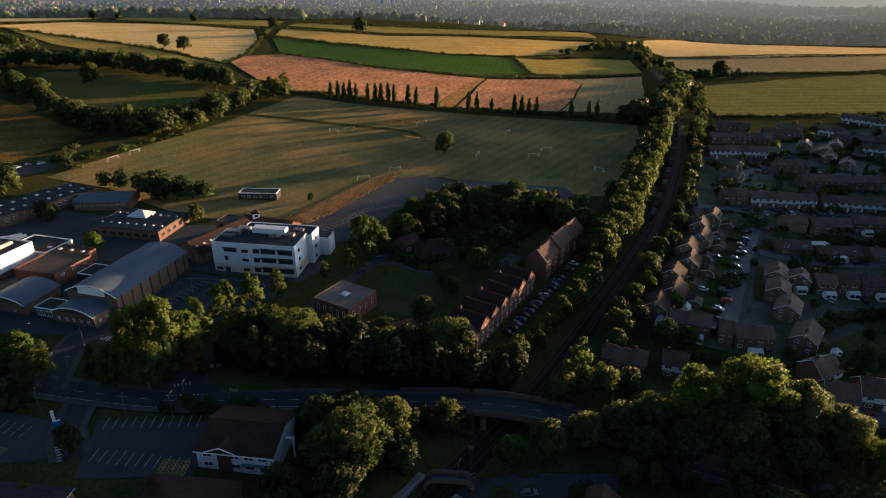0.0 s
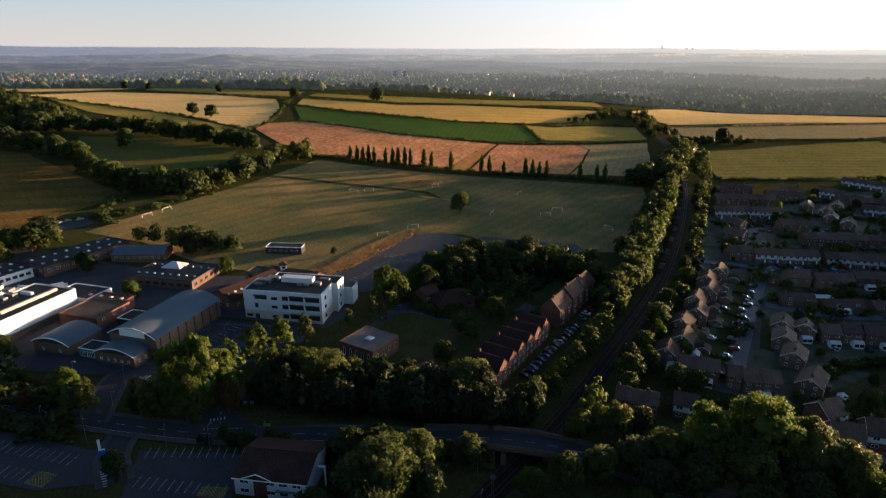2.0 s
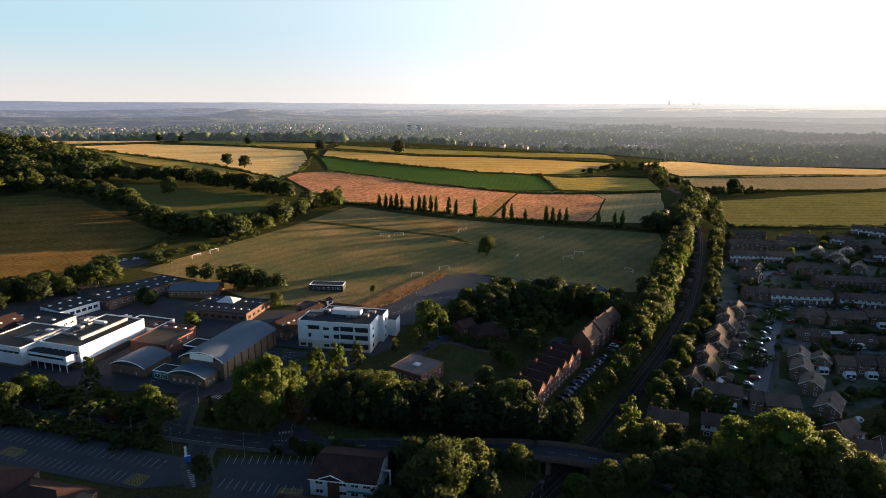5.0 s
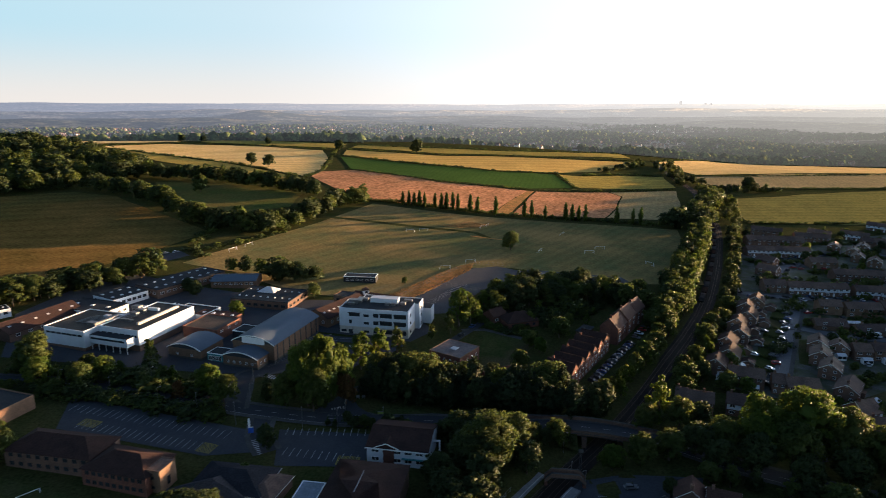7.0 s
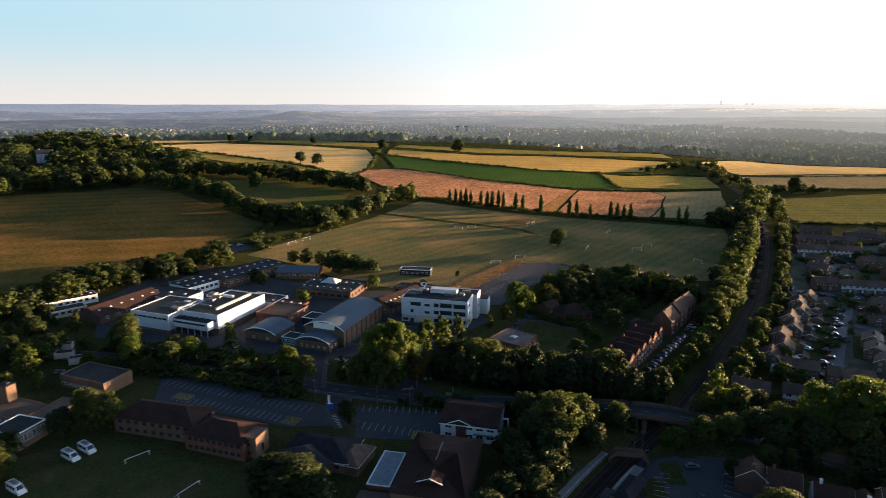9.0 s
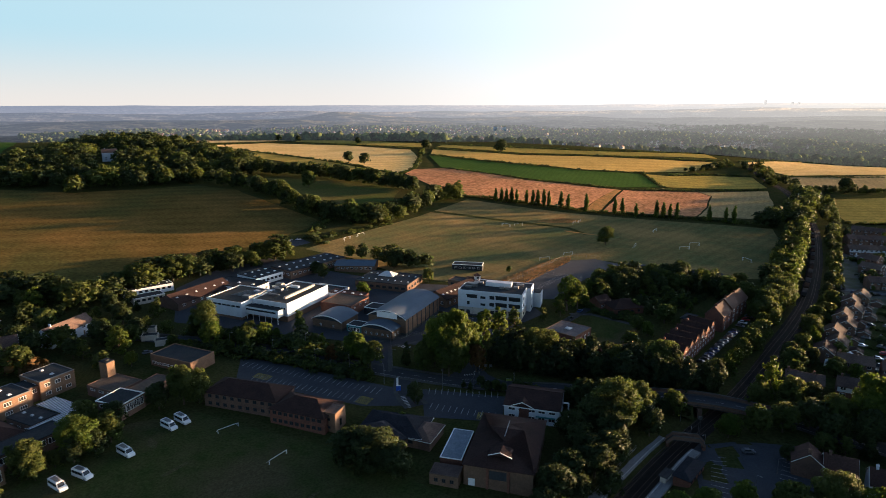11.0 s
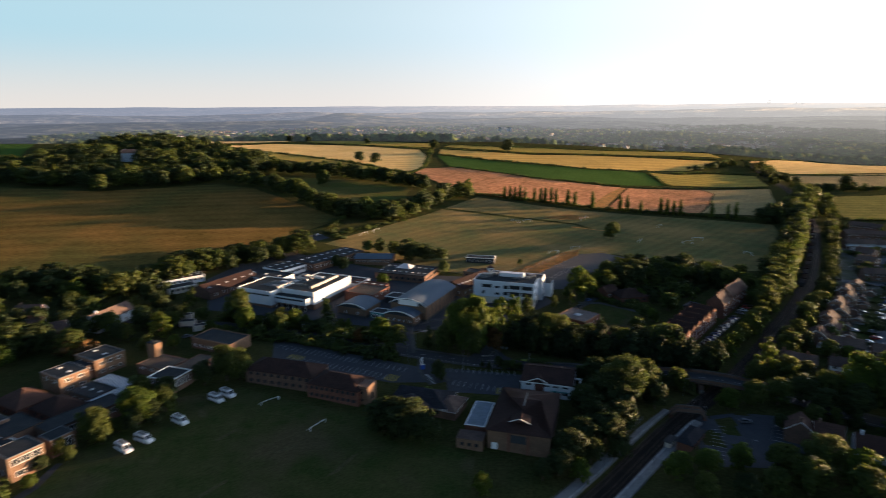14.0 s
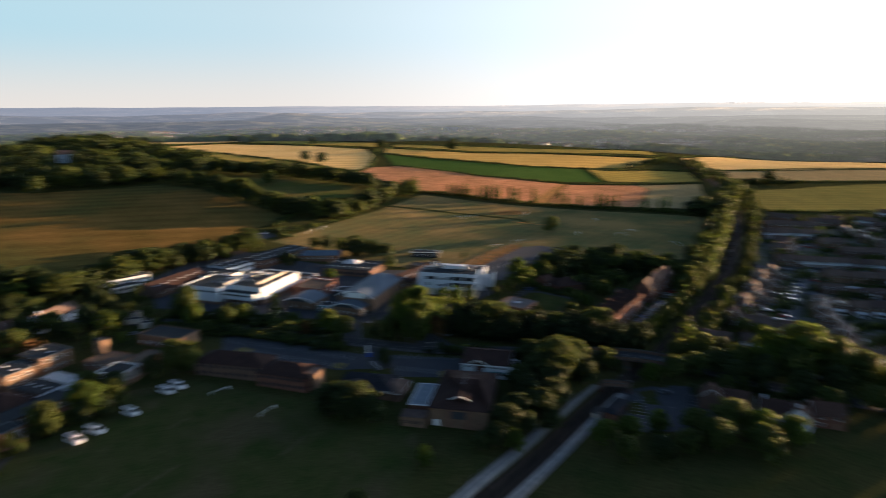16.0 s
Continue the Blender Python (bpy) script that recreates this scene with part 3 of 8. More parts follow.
patch("school_yard", [(-93, 252), (-72, 247.5), (-50, 246), (-43, 239), (-47, 232), (-56, 224), (-65, 211), (-78, 206), (-88, 214), (-91, 232)], ASPHALT, 0.15, 8, "asphalt yard with painted bays before the white block", "car park", wobble=0.8)
patch("yard_verge", [(-74, 241.5), (-64, 240), (-62, 236), (-70, 231), (-74.5, 234)], LAWN, 0.21, 5, "small grassed island in the yard", "island")
patch("junction_apron", [(-72, 174), (-69, 181), (-63, 188), (-58.5, 188), (-55, 181), (-49, 175.5)], ROAD, 0.23, 6, "wide asphalt junction mouth", "road")
patch("station_car_park", [(18, 146), (60, 146), (44, 112), (12, 108)], ASPHALT, 0.12, 8, "asphalt station car park", "car park")
patch("farm_yard", [(-222, 350), (-205, 372), (-196, 366), (-210, 344)], ASPHALT, 0.15, 8, "small parking yard at the field edge", "car park")
patch("grass_bank", [(-56, 308), (-18, 372), (-6, 382), (-10, 370), (-40, 316), (-48, 304)], BANK, 0.5, 5, "bank of dry golden grass", "bank", wobble=2)


def bridge_rise(x, y):
    return float(cutting(x, y)) + 1.9 * math.exp(-(((x - 30) / 24) ** 2)) if x > -30 else 0.0


MAIN_ROAD = [(-260, 196), (-190, 194), (-150, 189), (-110, 180), (-85, 175), (-60, 172), (-30, 173), (0, 172), (27, 170), (52, 165), (80, 150), (120, 134), (170, 122)]
road("main_road", MAIN_ROAD, 7.0, None, 0.2, "two-lane asphalt road between trees", bridge_rise)
dashes("centre_line", MAIN_ROAD, 3, 4, 0.14, 0.24, 0, bridge_rise)
dashes("edge_line", MAIN_ROAD, 400, 0, 0.12, 0.24, 3.2, bridge_rise)
road("school_road", [(-100, 176), (-103, 190), (-105, 204), (-96, 210), (-84, 222), (-76, 240)], 6.5, None, 0.2, "school entrance road")
road("club_road", [(-62, 174), (-62, 190), (-48, 204), (-32, 225), (-18, 250), (-3, 274), (14, 296)], 4.5, None, 0.18, "narrow lane to the club house", kerb=False)
road("service_road", [(-88, 172), (-86, 160), (-80, 150)], 6.0, None, 0.2, "car park entrance")
ESTATE_ROAD = [(118, 215), (131, 237), (146, 262), (162, 288), (178, 314), (186, 330), (190, 345)]
road("estate_road", ESTATE_ROAD, 7.5, STREET, 0.16, "residential asphalt street")
dashes("centre_line", ESTATE_ROAD, 3, 5, 0.12)
road("estate_road", [(158, 283), (185, 270), (215, 268), (260, 262), (330, 250)], 6.5, STREET, 0.17, "residential asphalt street")
road("estate_road", [(150, 338), (186, 331), (225, 331), (270, 322), (340, 312)], 6.5, STREET, 0.17, "residential asphalt street")
road("estate_road", [(190, 345), (205, 385), (226, 405), (270, 400), (320, 395)], 6.0, STREET, 0.17, "residential asphalt street")
road("estate_road", [(226, 405), (250, 430), (290, 448), (350, 440)], 6.0, STREET, 0.17, "residential asphalt street")
road("estate_road", [(100, 160), (125, 170), (150, 166), (190, 160)], 6.0, STREET, 0.17, "residential asphalt street")

bays("parking_lines", (-158, 176.5), (-96, 161.5), 25, 4.6, -1)
bays("parking_lines", (-150, 160.8), (-104, 149.8), 20, 4.6, 1)
bays("parking_lines", (-77, 160.5), (-50, 161.5), 11, 4.6, 1)
bays("parking_lines", (-75, 148.5), (-51, 145.5), 10, 4.6, 1)
bays("parking_lines", (-38, 286), (-14, 330), 18, 4.6, 1)
bays("parking_lines", (-50, 300), (-22, 350), 20, 4.6, -1)
bays("parking_lines", (-28, 304), (-10, 334), 12, 4.6, 1)
bays("parking_lines", (16, 114), (22, 136), 9, 4.8, -1)
bays("parking_lines", (40, 114), (50, 136), 9, 4.8, 1)
bays("parking_lines", (-86, 228), (-78, 244), 7, 4.6, -1)
bays("parking_lines", (-97, 236), (-88, 245.5), 9, 4.8, -1, 0.24)
bays("parking_lines", (-72, 225), (-58, 231), 6, 4.6, -1, 0.24)
bays("parking_lines", (-66, 233), (-52, 239), 6, 4.6, 1, 0.24)
dashes("edge_line", [(-90, 246), (-72, 245.2), (-52, 244)], 30, 0, 0.14, 0.25)
bays("give_way_line", (-65, 174.2), (-54, 174.9), 9, 0.3, 1, 0.28, 0.6)
bays("lane_marking", (-64.4, 178.2), (-60.4, 179.4), 4, 1.5, 1, 0.28, 0.35)
bays("zebra_crossing", (-100, 207), (-92, 204), 7, 3.0, -1, width=0.6)
bays("zebra_crossing", (-88, 156), (-84, 148), 8, 2.4, 1, width=0.5)



def hatch(x, y, yaw, w, d):
    """A yellow box of crossed lines that keeps a corner free."""
    s = Shape()
    c, e = math.cos(radians(yaw)), math.sin(radians(yaw))

    def line(a, b):
        a, b = Vector(a), Vector(b)
        n = Vector((-(b - a).y, (b - a).x)).normalized() * 0.09
        s.add([(x + c * p.x - e * p.y, y + e * p.x + c * p.y, float(gz(x + c * p.x - e * p.y, y + e * p.x + c * p.y)) + 0.2) for p in (a - n, b - n, b + n, a + n)], [(0, 1, 2, 3)])
    for a, b in (((0, 0), (w, 0)), ((w, 0), (w, d)), ((w, d), (0, d)), ((0, d), (0, 0))):
        line(a, b)
    for k in range(-int(d), int(w), 1):
        lo, hi = max(0, k), min(w, k + d)
        if hi - lo > 0.2:
            line((lo, lo - k), (hi, hi - k))
            line((lo, d - (lo - k)), (hi, d - (hi - k)))
    return tagged(new("hatched_box", s.mesh("hatched_box", PAINT_YELLOW)), "yellow cross-hatched box painted on asphalt", "road marking", kind="structure")


for x, y, yaw, w, d in ((-150.5, 163.0, -15, 7, 4), (-103.5, 149.5, -15, 5, 5), (-57, 144.5, -4, 7, 5)):
    hatch(x, y, yaw, w, d)

# ---- railway ----
RAIL = [(-61.5, 31), (-35.5, 71), (-13.3, 105), (7, 135), (23.5, 156.5), (42, 180), (60, 206), (81, 237), (100, 267), (121, 303), (144, 349), (172, 410), (207, 494), (232, 565), (262, 665), (285, 760), (300, 880), (312, 1010)]
rail_line = dense(RAIL, 5.0)
v, f = ribbon(rail_line, 9.5, 0.2)
railway = tagged(new("railway", mesh_of("railway", v, f, BALLAST)), "double track railway on dark ballast", "railway", kind="structure")
for off in (-2.7, -1.25, 1.25, 2.7):
    s = Shape()
    for w, lift in ((0.12, 0.42),):
        v, f = ribbon(rail_line, w, lift, off)
        s.add(v, f)
    put("rail", s.mesh("rail", STEEL), railway)
near_rail = dense(RAIL[1:11], 0.75)
s = Shape()
nn = normals_of(near_rail)
for p, q in zip(near_rail, nn):
    d = np.array([q[1], -q[0]])
    for c in (-1.98, 1.98):
        m = p - q * c
        z = float(gz(*m)) + 0.26
        corners = [m - q * 1.2 - d * 0.13, m + q * 1.2 - d * 0.13, m + q * 1.2 + d * 0.13, m - q * 1.2 + d * 0.13]
        s.add([(x, y, z) for x, y in corners], [(3, 2, 1, 0)])
put("sleepers", s.mesh("sleepers", SLEEPER), railway)


def platform(points, width, offset, label):
    line = dense(points, 4.0)
    n = normals_of(line)
    root = new("station_platform")
    tagged(root, label, "platform", kind="structure")
    s = Shape()
    for i in range(len(line) - 1):
        a, b = line[i] - n[i] * (offset - width / 2), line[i] - n[i] * (offset + width / 2)
        c, d = line[i + 1] - n[i + 1] * (offset + width / 2), line[i + 1] - n[i + 1] * (offset - width / 2)
        z0, z1 = float(gz(*line[i])) + 1.15, float(gz(*line[i + 1])) + 1.15
        s.add([(*a, z0 - 1.5), (*b, z0 - 1.5), (*c, z1 - 1.5), (*d, z1 - 1.5), (*a, z0), (*b, z0), (*c, z1), (*d, z1)],
              [(4, 7, 6, 5), (0, 4, 5, 1), (2, 6, 7, 3), (1, 5, 6, 2), (3, 7, 4, 0)])
    put("slab", s.mesh("slab", PLATFORM), root)
    v, f = ribbon(line, 0.35, 1.17, offset + (-1 if offset > 0 else 1) * (width / 2 - 0.6))
    put("edge_line", mesh_of("edge_line", v, f, PAINT), root)
    return root


platform(RAIL[0:4] + [(13.5, 143.5)], 4.0, -6.6, "long concrete station platform beside the tracks")
platform(RAIL[0:4] + [(13.5, 143.5)], 3.4, 6.3, "concrete station platform beside the tracks")


# ---- trees ----
def crown_cards(lobes, count, size, seed, flat=0.8, sprays=8):
    """Leaf clumps on sprays of twigs that stand off the lobes (x, y, z, radius, stretch)."""
    g = np.random.default_rng(seed)
    lob = np.array(lobes, float)
    own = np.repeat(np.arange(len(lob)), sprays)
    d = g.normal(size=(len(own), 3))
    d /= np.linalg.norm(d, axis=1)[:, None]
    d[:, 2] = np.where(d[:, 2] < -0.4, -d[:, 2], d[:, 2])
    at = lob[own, :3] + d * (lob[own, 3] * (0.72 + 0.28 * g.random(len(own))))[:, None] * np.stack([np.ones(len(own)), np.ones(len(own)), lob[own, 4]], 1)
    rad = lob[own, 3] * (0.34 + 0.22 * g.random(len(own)))
    pick = g.choice(len(own), count * 2, p=rad**2 / (rad**2).sum())
    e = g.normal(size=(count * 2, 3)) + d[pick] * 0.7 + (0, 0, 0.3)
    e /= np.linalg.norm(e, axis=1)[:, None]
    p = at[pick] + e * (rad[pick] * (0.55 + 0.6 * g.random(count * 2)))[:, None]
    keep = np.ones(len(p), bool)
    for x, y, z, r, st in lob:
        keep &= np.linalg.norm((p - (x, y, z)) / (1, 1, st), axis=1) > r * 0.66
    p, d = p[keep][:count], e[keep][:count]
    n = len(p)
    nrm = d + g.normal(size=(n, 3)) * flat
    nrm /= np.linalg.norm(nrm, axis=1)[:, None]
    t = np.cross(nrm, g.normal(size=(n, 3)))
    t /= np.linalg.norm(t, axis=1)[:, None] + 1e-9
    b = np.cross(nrm, t)
    s = size * (0.5 + 0.9 * g.random(n))[:, None]
    tri = np.stack([p - t * s - b * s * 0.5, p + t * s - b * s * (0.7 * g.random((n, 1))), p + t * s * (g.random((n, 1)) - 0.5) + b * s], 1)
    # every leaf clump faces outwards and is shaded as part of the rounded mass it belongs to
    centre = lob[:, :3].mean(0)
    out = d * 0.15 + (p - centre) / (np.linalg.norm(p - centre, axis=1)[:, None] + 1e-6) * 0.8 + g.normal(size=(n, 3)) * 0.42 + (0, 0, 0.15)
    back = (np.cross(tri[:, 1] - tri[:, 0], tri[:, 2] - tri[:, 0]) * out).sum(1) < 0
    tri[back] = tri[back][:, [0, 2, 1]]
    out /= np.linalg.norm(out, axis=1)[:, None]
    return tri.reshape(-1, 3), np.arange(3 * n).reshape(-1, 3), np.repeat(out, 3, 0)


def core_blobs(lobes, shrink, seed, rings=5, seg=8):
    """Lumpy inner masses that close the crown."""
    g = np.random.default_rng(seed)
    verts, faces, nrm = [], [], []
    for x, y, z, r, st in lobes:
        base = len(verts)
        for i in range(rings + 1):
            a = math.pi * i / rings
            for j in range(seg):
                b = 2 * math.pi * (j + 0.5 * (i % 2)) / seg
                k = r * shrink * (0.8 + 0.4 * g.random())
                verts.append((x + k * math.sin(a) * math.cos(b), y + k * math.sin(a) * math.sin(b), z + k * st * math.cos(a)))
                nrm.append((math.sin(a) * math.cos(b), math.sin(a) * math.sin(b), math.cos(a) + 0.1))
        for i in range(rings):
            for j in range(seg):
                faces.append((base + i * seg + j, base + (i + 1) * seg + j, base + (i + 1) * seg + (j + 1) % seg, base + i * seg + (j + 1) % seg))
    return np.array(verts), faces, np.array(nrm)


def lobes_broad(seed, n=9, tall=1.0):
    """A rounded crown of a tree 10 m high: a few large boughs, then smaller ones over them."""
    g = np.random.default_rng(seed)
    out = [(0, 0, 5.4 * tall, 3.0, 1.3)]
    for k in range(n):
        a = 2.4 * k + g.random()
        u = (k + g.random()) / n
        rad = 2.2 * (1 - 0.85 * max(0.0, u - 0.3) ** 1.2) * (0.8 + 0.35 * g.random())
        out.append((math.cos(a) * rad, math.sin(a) * rad, (2.3 + 5.6 * u) * tall, 1.6 + 0.55 * g.random(), 0.95 + 0.25 * g.random()))
    for k in range(n):
        a = 2.4 * k + 1.0 + g.random()
        u = (k + g.random()) / n
        rad = 2.75 * (1 - 0.9 * max(0.0, u - 0.3) ** 1.3) * (0.8 + 0.3 * g.random())
        out.append((math.cos(a) * rad, math.sin(a) * rad, (2.0 + 6.6 * u) * tall, 0.85 + 0.55 * g.random(), 0.95 + 0.25 * g.random()))
    return out


def lobes_column(seed, n=9, width=1.05):
    """A spindle-shaped crown."""
    g = np.random.default_rng(seed)
    us = [k / (n - 1) for k in range(n)]
    return [(g.normal() * 0.1, g.normal() * 0.1, 1.3 + 7.9 * u, width * (0.72 + 0.3 * math.sin(math.pi * u**0.8)) * (1 - 0.55 * u**3) * (0.95 + 0.1 * g.random()), 1.4) for u in us]


def lobes_conifer(seed, n=8):
    g = np.random.default_rng(seed)
    return [(g.normal() * 0.2, g.normal() * 0.2, 1.4 + 7.8 * k / (n - 1), 2.1 * (1.05 - 0.9 * k / (n - 1)) * (0.85 + 0.3 * g.random()), 0.8) for k in range(n)]


def lobes_bush(seed):
    g = np.random.default_rng(seed)
    return [(g.normal() * 1.6, g.normal() * 1.6, 1.2 + 1.6 * g.random(), 1.6 + 0.8 * g.random(), 0.9) for _ in range(5)]


def lobes_sparse(seed):
    """An airy crown with separate boughs."""
    g = np.random.default_rng(seed)
    out = [(0, 0, 6.5, 1.5, 1.4)]
    for k in range(10):
        a = k * 2.4 + g.random()
        u = k / 9
        rad = 2.2 * (1 - 0.75 * u) + 0.3
        out.append((math.cos(a) * rad, math.sin(a) * rad, 1.8 + 7.4 * u, 1.3 - 0.4 * u + 0.3 * g.random(), 1.05))
    return out


def trunk_mesh(seed, r=0.26, top=6.0, limbs=4):
    g = np.random.default_rng(seed)
    s = Shape()
    s.tube((0, 0, -0.5), (g.normal() * 0.1, g.normal() * 0.1, 2.6), r, r * 0.75, 8)
    s.tube((0, 0, 2.5), (g.normal() * 0.3, g.normal() * 0.3, top), r * 0.75, r * 0.25, 6)
    for k in range(limbs):
        a = 2 * math.pi * k / limbs + g.random()
        s.tube((0, 0, 2.3 + 0.6 * k * 0.5), (math.cos(a) * 1.9, math.sin(a) * 1.9, 4.6 + g.random() * 1.8), r * 0.45, r * 0.12, 5)
    return s.mesh("trunk", BARK)


def crown_mesh(kind, variant, lod, material):
    seed = 100 * len(kind) + 11 * variant + 3
    lob = {"broad": lambda: lobes_broad(seed, 8 + variant % 3, 1.0), "column": lambda: lobes_column(seed), "conifer": lambda: lobes_conifer(seed),
           "bush": lambda: lobes_bush(seed), "sparse": lambda: lobes_sparse(seed), "hedge": lambda: lobes_column(seed, 6, 1.9)}[kind]()
    count = {"broad": (3400, 640, 9000), "column": (2400, 700), "conifer": (2600, 600), "bush": (700, 260), "sparse": (3400, 760), "hedge": (2600, 600)}[kind][lod]
    size = {"broad": (0.28, 0.54, 0.17), "column": (0.26, 0.36), "conifer": (0.22, 0.4), "bush": (0.32, 0.5), "sparse": (0.25, 0.45), "hedge": (0.25, 0.45)}[kind][lod]
    v1, f1, n1 = crown_cards(lob, count, size, seed)
    v2, f2, n2 = core_blobs(lob[:10], {"sparse": 0.42, "conifer": 0.55, "hedge": 0.6, "column": 0.85}.get(kind, 0.55), seed, 4 - lod % 2, 7 - 2 * (lod % 2))
    n = len(v1)
    me = mesh_of("crown", np.concatenate([v1, v2]), [tuple(map(int, q)) for q in f1] + [tuple(n + i for i in q) for q in f2], material, True)
    CROWN_NORMALS[me.name] = np.concatenate([n1, n2])
    me.normals_split_custom_set_from_vertices(CROWN_NORMALS[me.name].tolist())
    return me


CROWN_NORMALS = {}
LEAVES = {"mid": LEAF, "bright": LEAF_BRIGHT, "dark": LEAF_DARK, "ever": LEAF_EVER, "rust": LEAF_RUST, "pale": LEAF_PALE}
TREE_WORDS = {"broad": "broad rounded tree", "column": "slender poplar tree", "conifer": "conical evergreen tree", "bush": "rounded shrub",
              "sparse": "airy upright tree", "hedge": "dense hedge tree"}
LEAF_WORDS = {"mid": "green", "bright": "yellow-green", "dark": "dark green", "ever": "blackish green", "rust": "rust brown", "pale": "pale silvery"}


FAR_TREES = {}


def far_tree(x, y, h, kind, leaf, wide):
    """Adds a tree to the joined far woods."""
    variant = int(rng.integers(0, 4))
    crown = cached(("crown", kind, variant, 1, leaf), lambda: crown_mesh(kind, variant, 1, LEAVES[leaf]))
    v = np.empty(len(crown.vertices) * 3)
    crown.vertices.foreach_get("co", v)
    k, a = h / (4.5 if kind == "bush" else 10.0), rng.random() * 6.28
    v = v.reshape(-1, 3) * (k * wide, k * wide, k)
    c, s = math.cos(a), math.sin(a)
    turn = np.array([[c, s, 0], [-s, c, 0], [0, 0, 1]])
    v = v @ turn + (x, y, float(gz(x, y)))
    faces = cached(("faces", crown.name), lambda: [tuple(p.vertices) for p in crown.polygons])
    FAR_TREES.setdefault(leaf, []).append((v, faces, CROWN_NORMALS[crown.name] @ turn))


def plant_far_trees():
    verts, faces, slots, normals, n = [], [], [], [], 0
    for k, (leaf, items) in enumerate(FAR_TREES.items()):
        for v, f, q in items:
            verts.append(v)
            normals.append(q)
            faces += [tuple(n + i for i in c) for c in f]
            slots += [k] * len(f)
            n += len(v)
    me = bpy.data.meshes.new("woodland")
    me.from_pydata(np.concatenate(verts).tolist(), [], faces)
    for leaf in FAR_TREES:
        me.materials.append(LEAVES[leaf])
    me.polygons.foreach_set("material_index", slots)
    me.polygons.foreach_set("use_smooth", [True] * len(me.polygons))
    me.normals_split_custom_set_from_vertices(np.concatenate(normals).tolist())
    tagged(new("woodland", me), "hedges, copses and woods of dark green trees", "woods", kind="stuff")


# garden clearings round the houses to the west, as (x, y, radius)
CLEARINGS = [(-316, 138, 14), (-313, 160, 14), (-297, 127, 14), (-296, 147, 13), (-262, 91, 12), (-246, 84, 11)]


def tree(x, y, h, kind="broad", leaf="mid", wide=1.0, lod=0, place="", z=None):
    """A tree of height h on the ground, with a trunk and a crown."""
    if any(math.hypot(x - cx, y - cy) < r for cx, cy, r in CLEARINGS):
        return None
    if lod or (kind == "bush") or ((y > 330 or x < -250) and not place.startswith(("standing", "along the edge"))):
        return far_tree(x, y, h, kind, leaf, wide)
    variant = int(rng.integers(0, 4))
    if kind == "broad" and h >= 14 and y < 280:
        lod = 2
    crown = cached(("crown", kind, variant, lod, leaf), lambda: crown_mesh(kind, variant, lod, LEAVES[leaf]))
    trunk = cached(("trunk", kind, variant), lambda: trunk_mesh(variant + len(kind), 0.14 if kind == "bush" else 0.26, 6.0 if kind != "bush" else 2.8))
    k = h / (4.5 if kind == "bush" else 10.0)
    name = {"bush": "shrub", "column": "poplar_tree", "conifer": "evergreen_tree"}.get(kind, "tree")
    root = thing(name, x, y, float(rng.random() * 360), z, f"{LEAF_WORDS[leaf]} {TREE_WORDS[kind]} {place or 'on open ground'}", "shrub" if kind == "bush" else "tree",
                 scale=(k * wide, k * wide, k))
    put("trunk", trunk, root)
    put("crown", crown, root)
    return root


def belt(points, step, hmin, hmax, kinds, width=3.0, lod=0, place="", wide=1.0, seed=1):
    """Trees along a line, uneven in place, height and kind."""
    g = np.random.default_rng(seed)
    line = dense(points, 1.0)
    n = normals_of(line)
    i = 0.0
    while i < len(line):
        p = line[int(i)] + n[int(i)] * (g.random() - 0.5) * 2 * width
        kind, leaf = kinds[int(g.integers(0, len(kinds)))]
        h = hmin + (hmax - hmin) * g.random()
        tree(float(p[0]), float(p[1]), float(h), kind, leaf, wide * (0.85 + 0.35 * g.random()), lod, place)
        i += step * (0.7 + 0.6 * g.random())


def grove(outline, count, hmin, hmax, kinds, lod=1, place="", wide=1.1, seed=1, gap=6.0):
    """Trees strewn over an outline in plan, no two too near."""
    g = np.random.default_rng(seed)
    poly = np.array(outline, float)
    lo, hi = poly.min(0), poly.max(0)
    done, hilltop = [], place == "in the hilltop wood"
    for _ in range(count * 30):
        p = lo + (hi - lo) * g.random(2)
        x1, y1 = poly.T
        x2, y2 = np.roll(poly, -1, 0).T
        cross = ((y1 > p[1]) != (y2 > p[1])) & (p[0] < (x2 - x1) * (p[1] - y1) / (y2 - y1 + 1e-12) + x1)
        clear = abs((p[0] + 531) * 0.89 + (p[1] - 621) * 0.45) < 17 and 530 < p[1] < 640 and hilltop
        if clear or cross.sum() % 2 == 0 or any((p[0] - a) ** 2 + (p[1] - b) ** 2 < gap * gap for a, b in done):
            continue
        done.append(tuple(p))
        kind, leaf = kinds[int(g.integers(0, len(kinds)))]
        tree(float(p[0]), float(p[1]), float(hmin + (hmax - hmin) * g.random()), kind, leaf, wide * (0.85 + 0.35 * g.random()), lod, place)
        if len(done) >= count:
            break


MIX = [("broad", "mid"), ("broad", "mid"), ("sparse", "mid"), ("broad", "dark"), ("sparse", "bright")]
WOODS = [("broad", "dark"), ("broad", "mid"), ("broad", "dark"), ("sparse", "mid"), ("conifer", "dark")]
HEDGE = [("bush", "mid"), ("bush", "dark"), ("bush", "mid")]
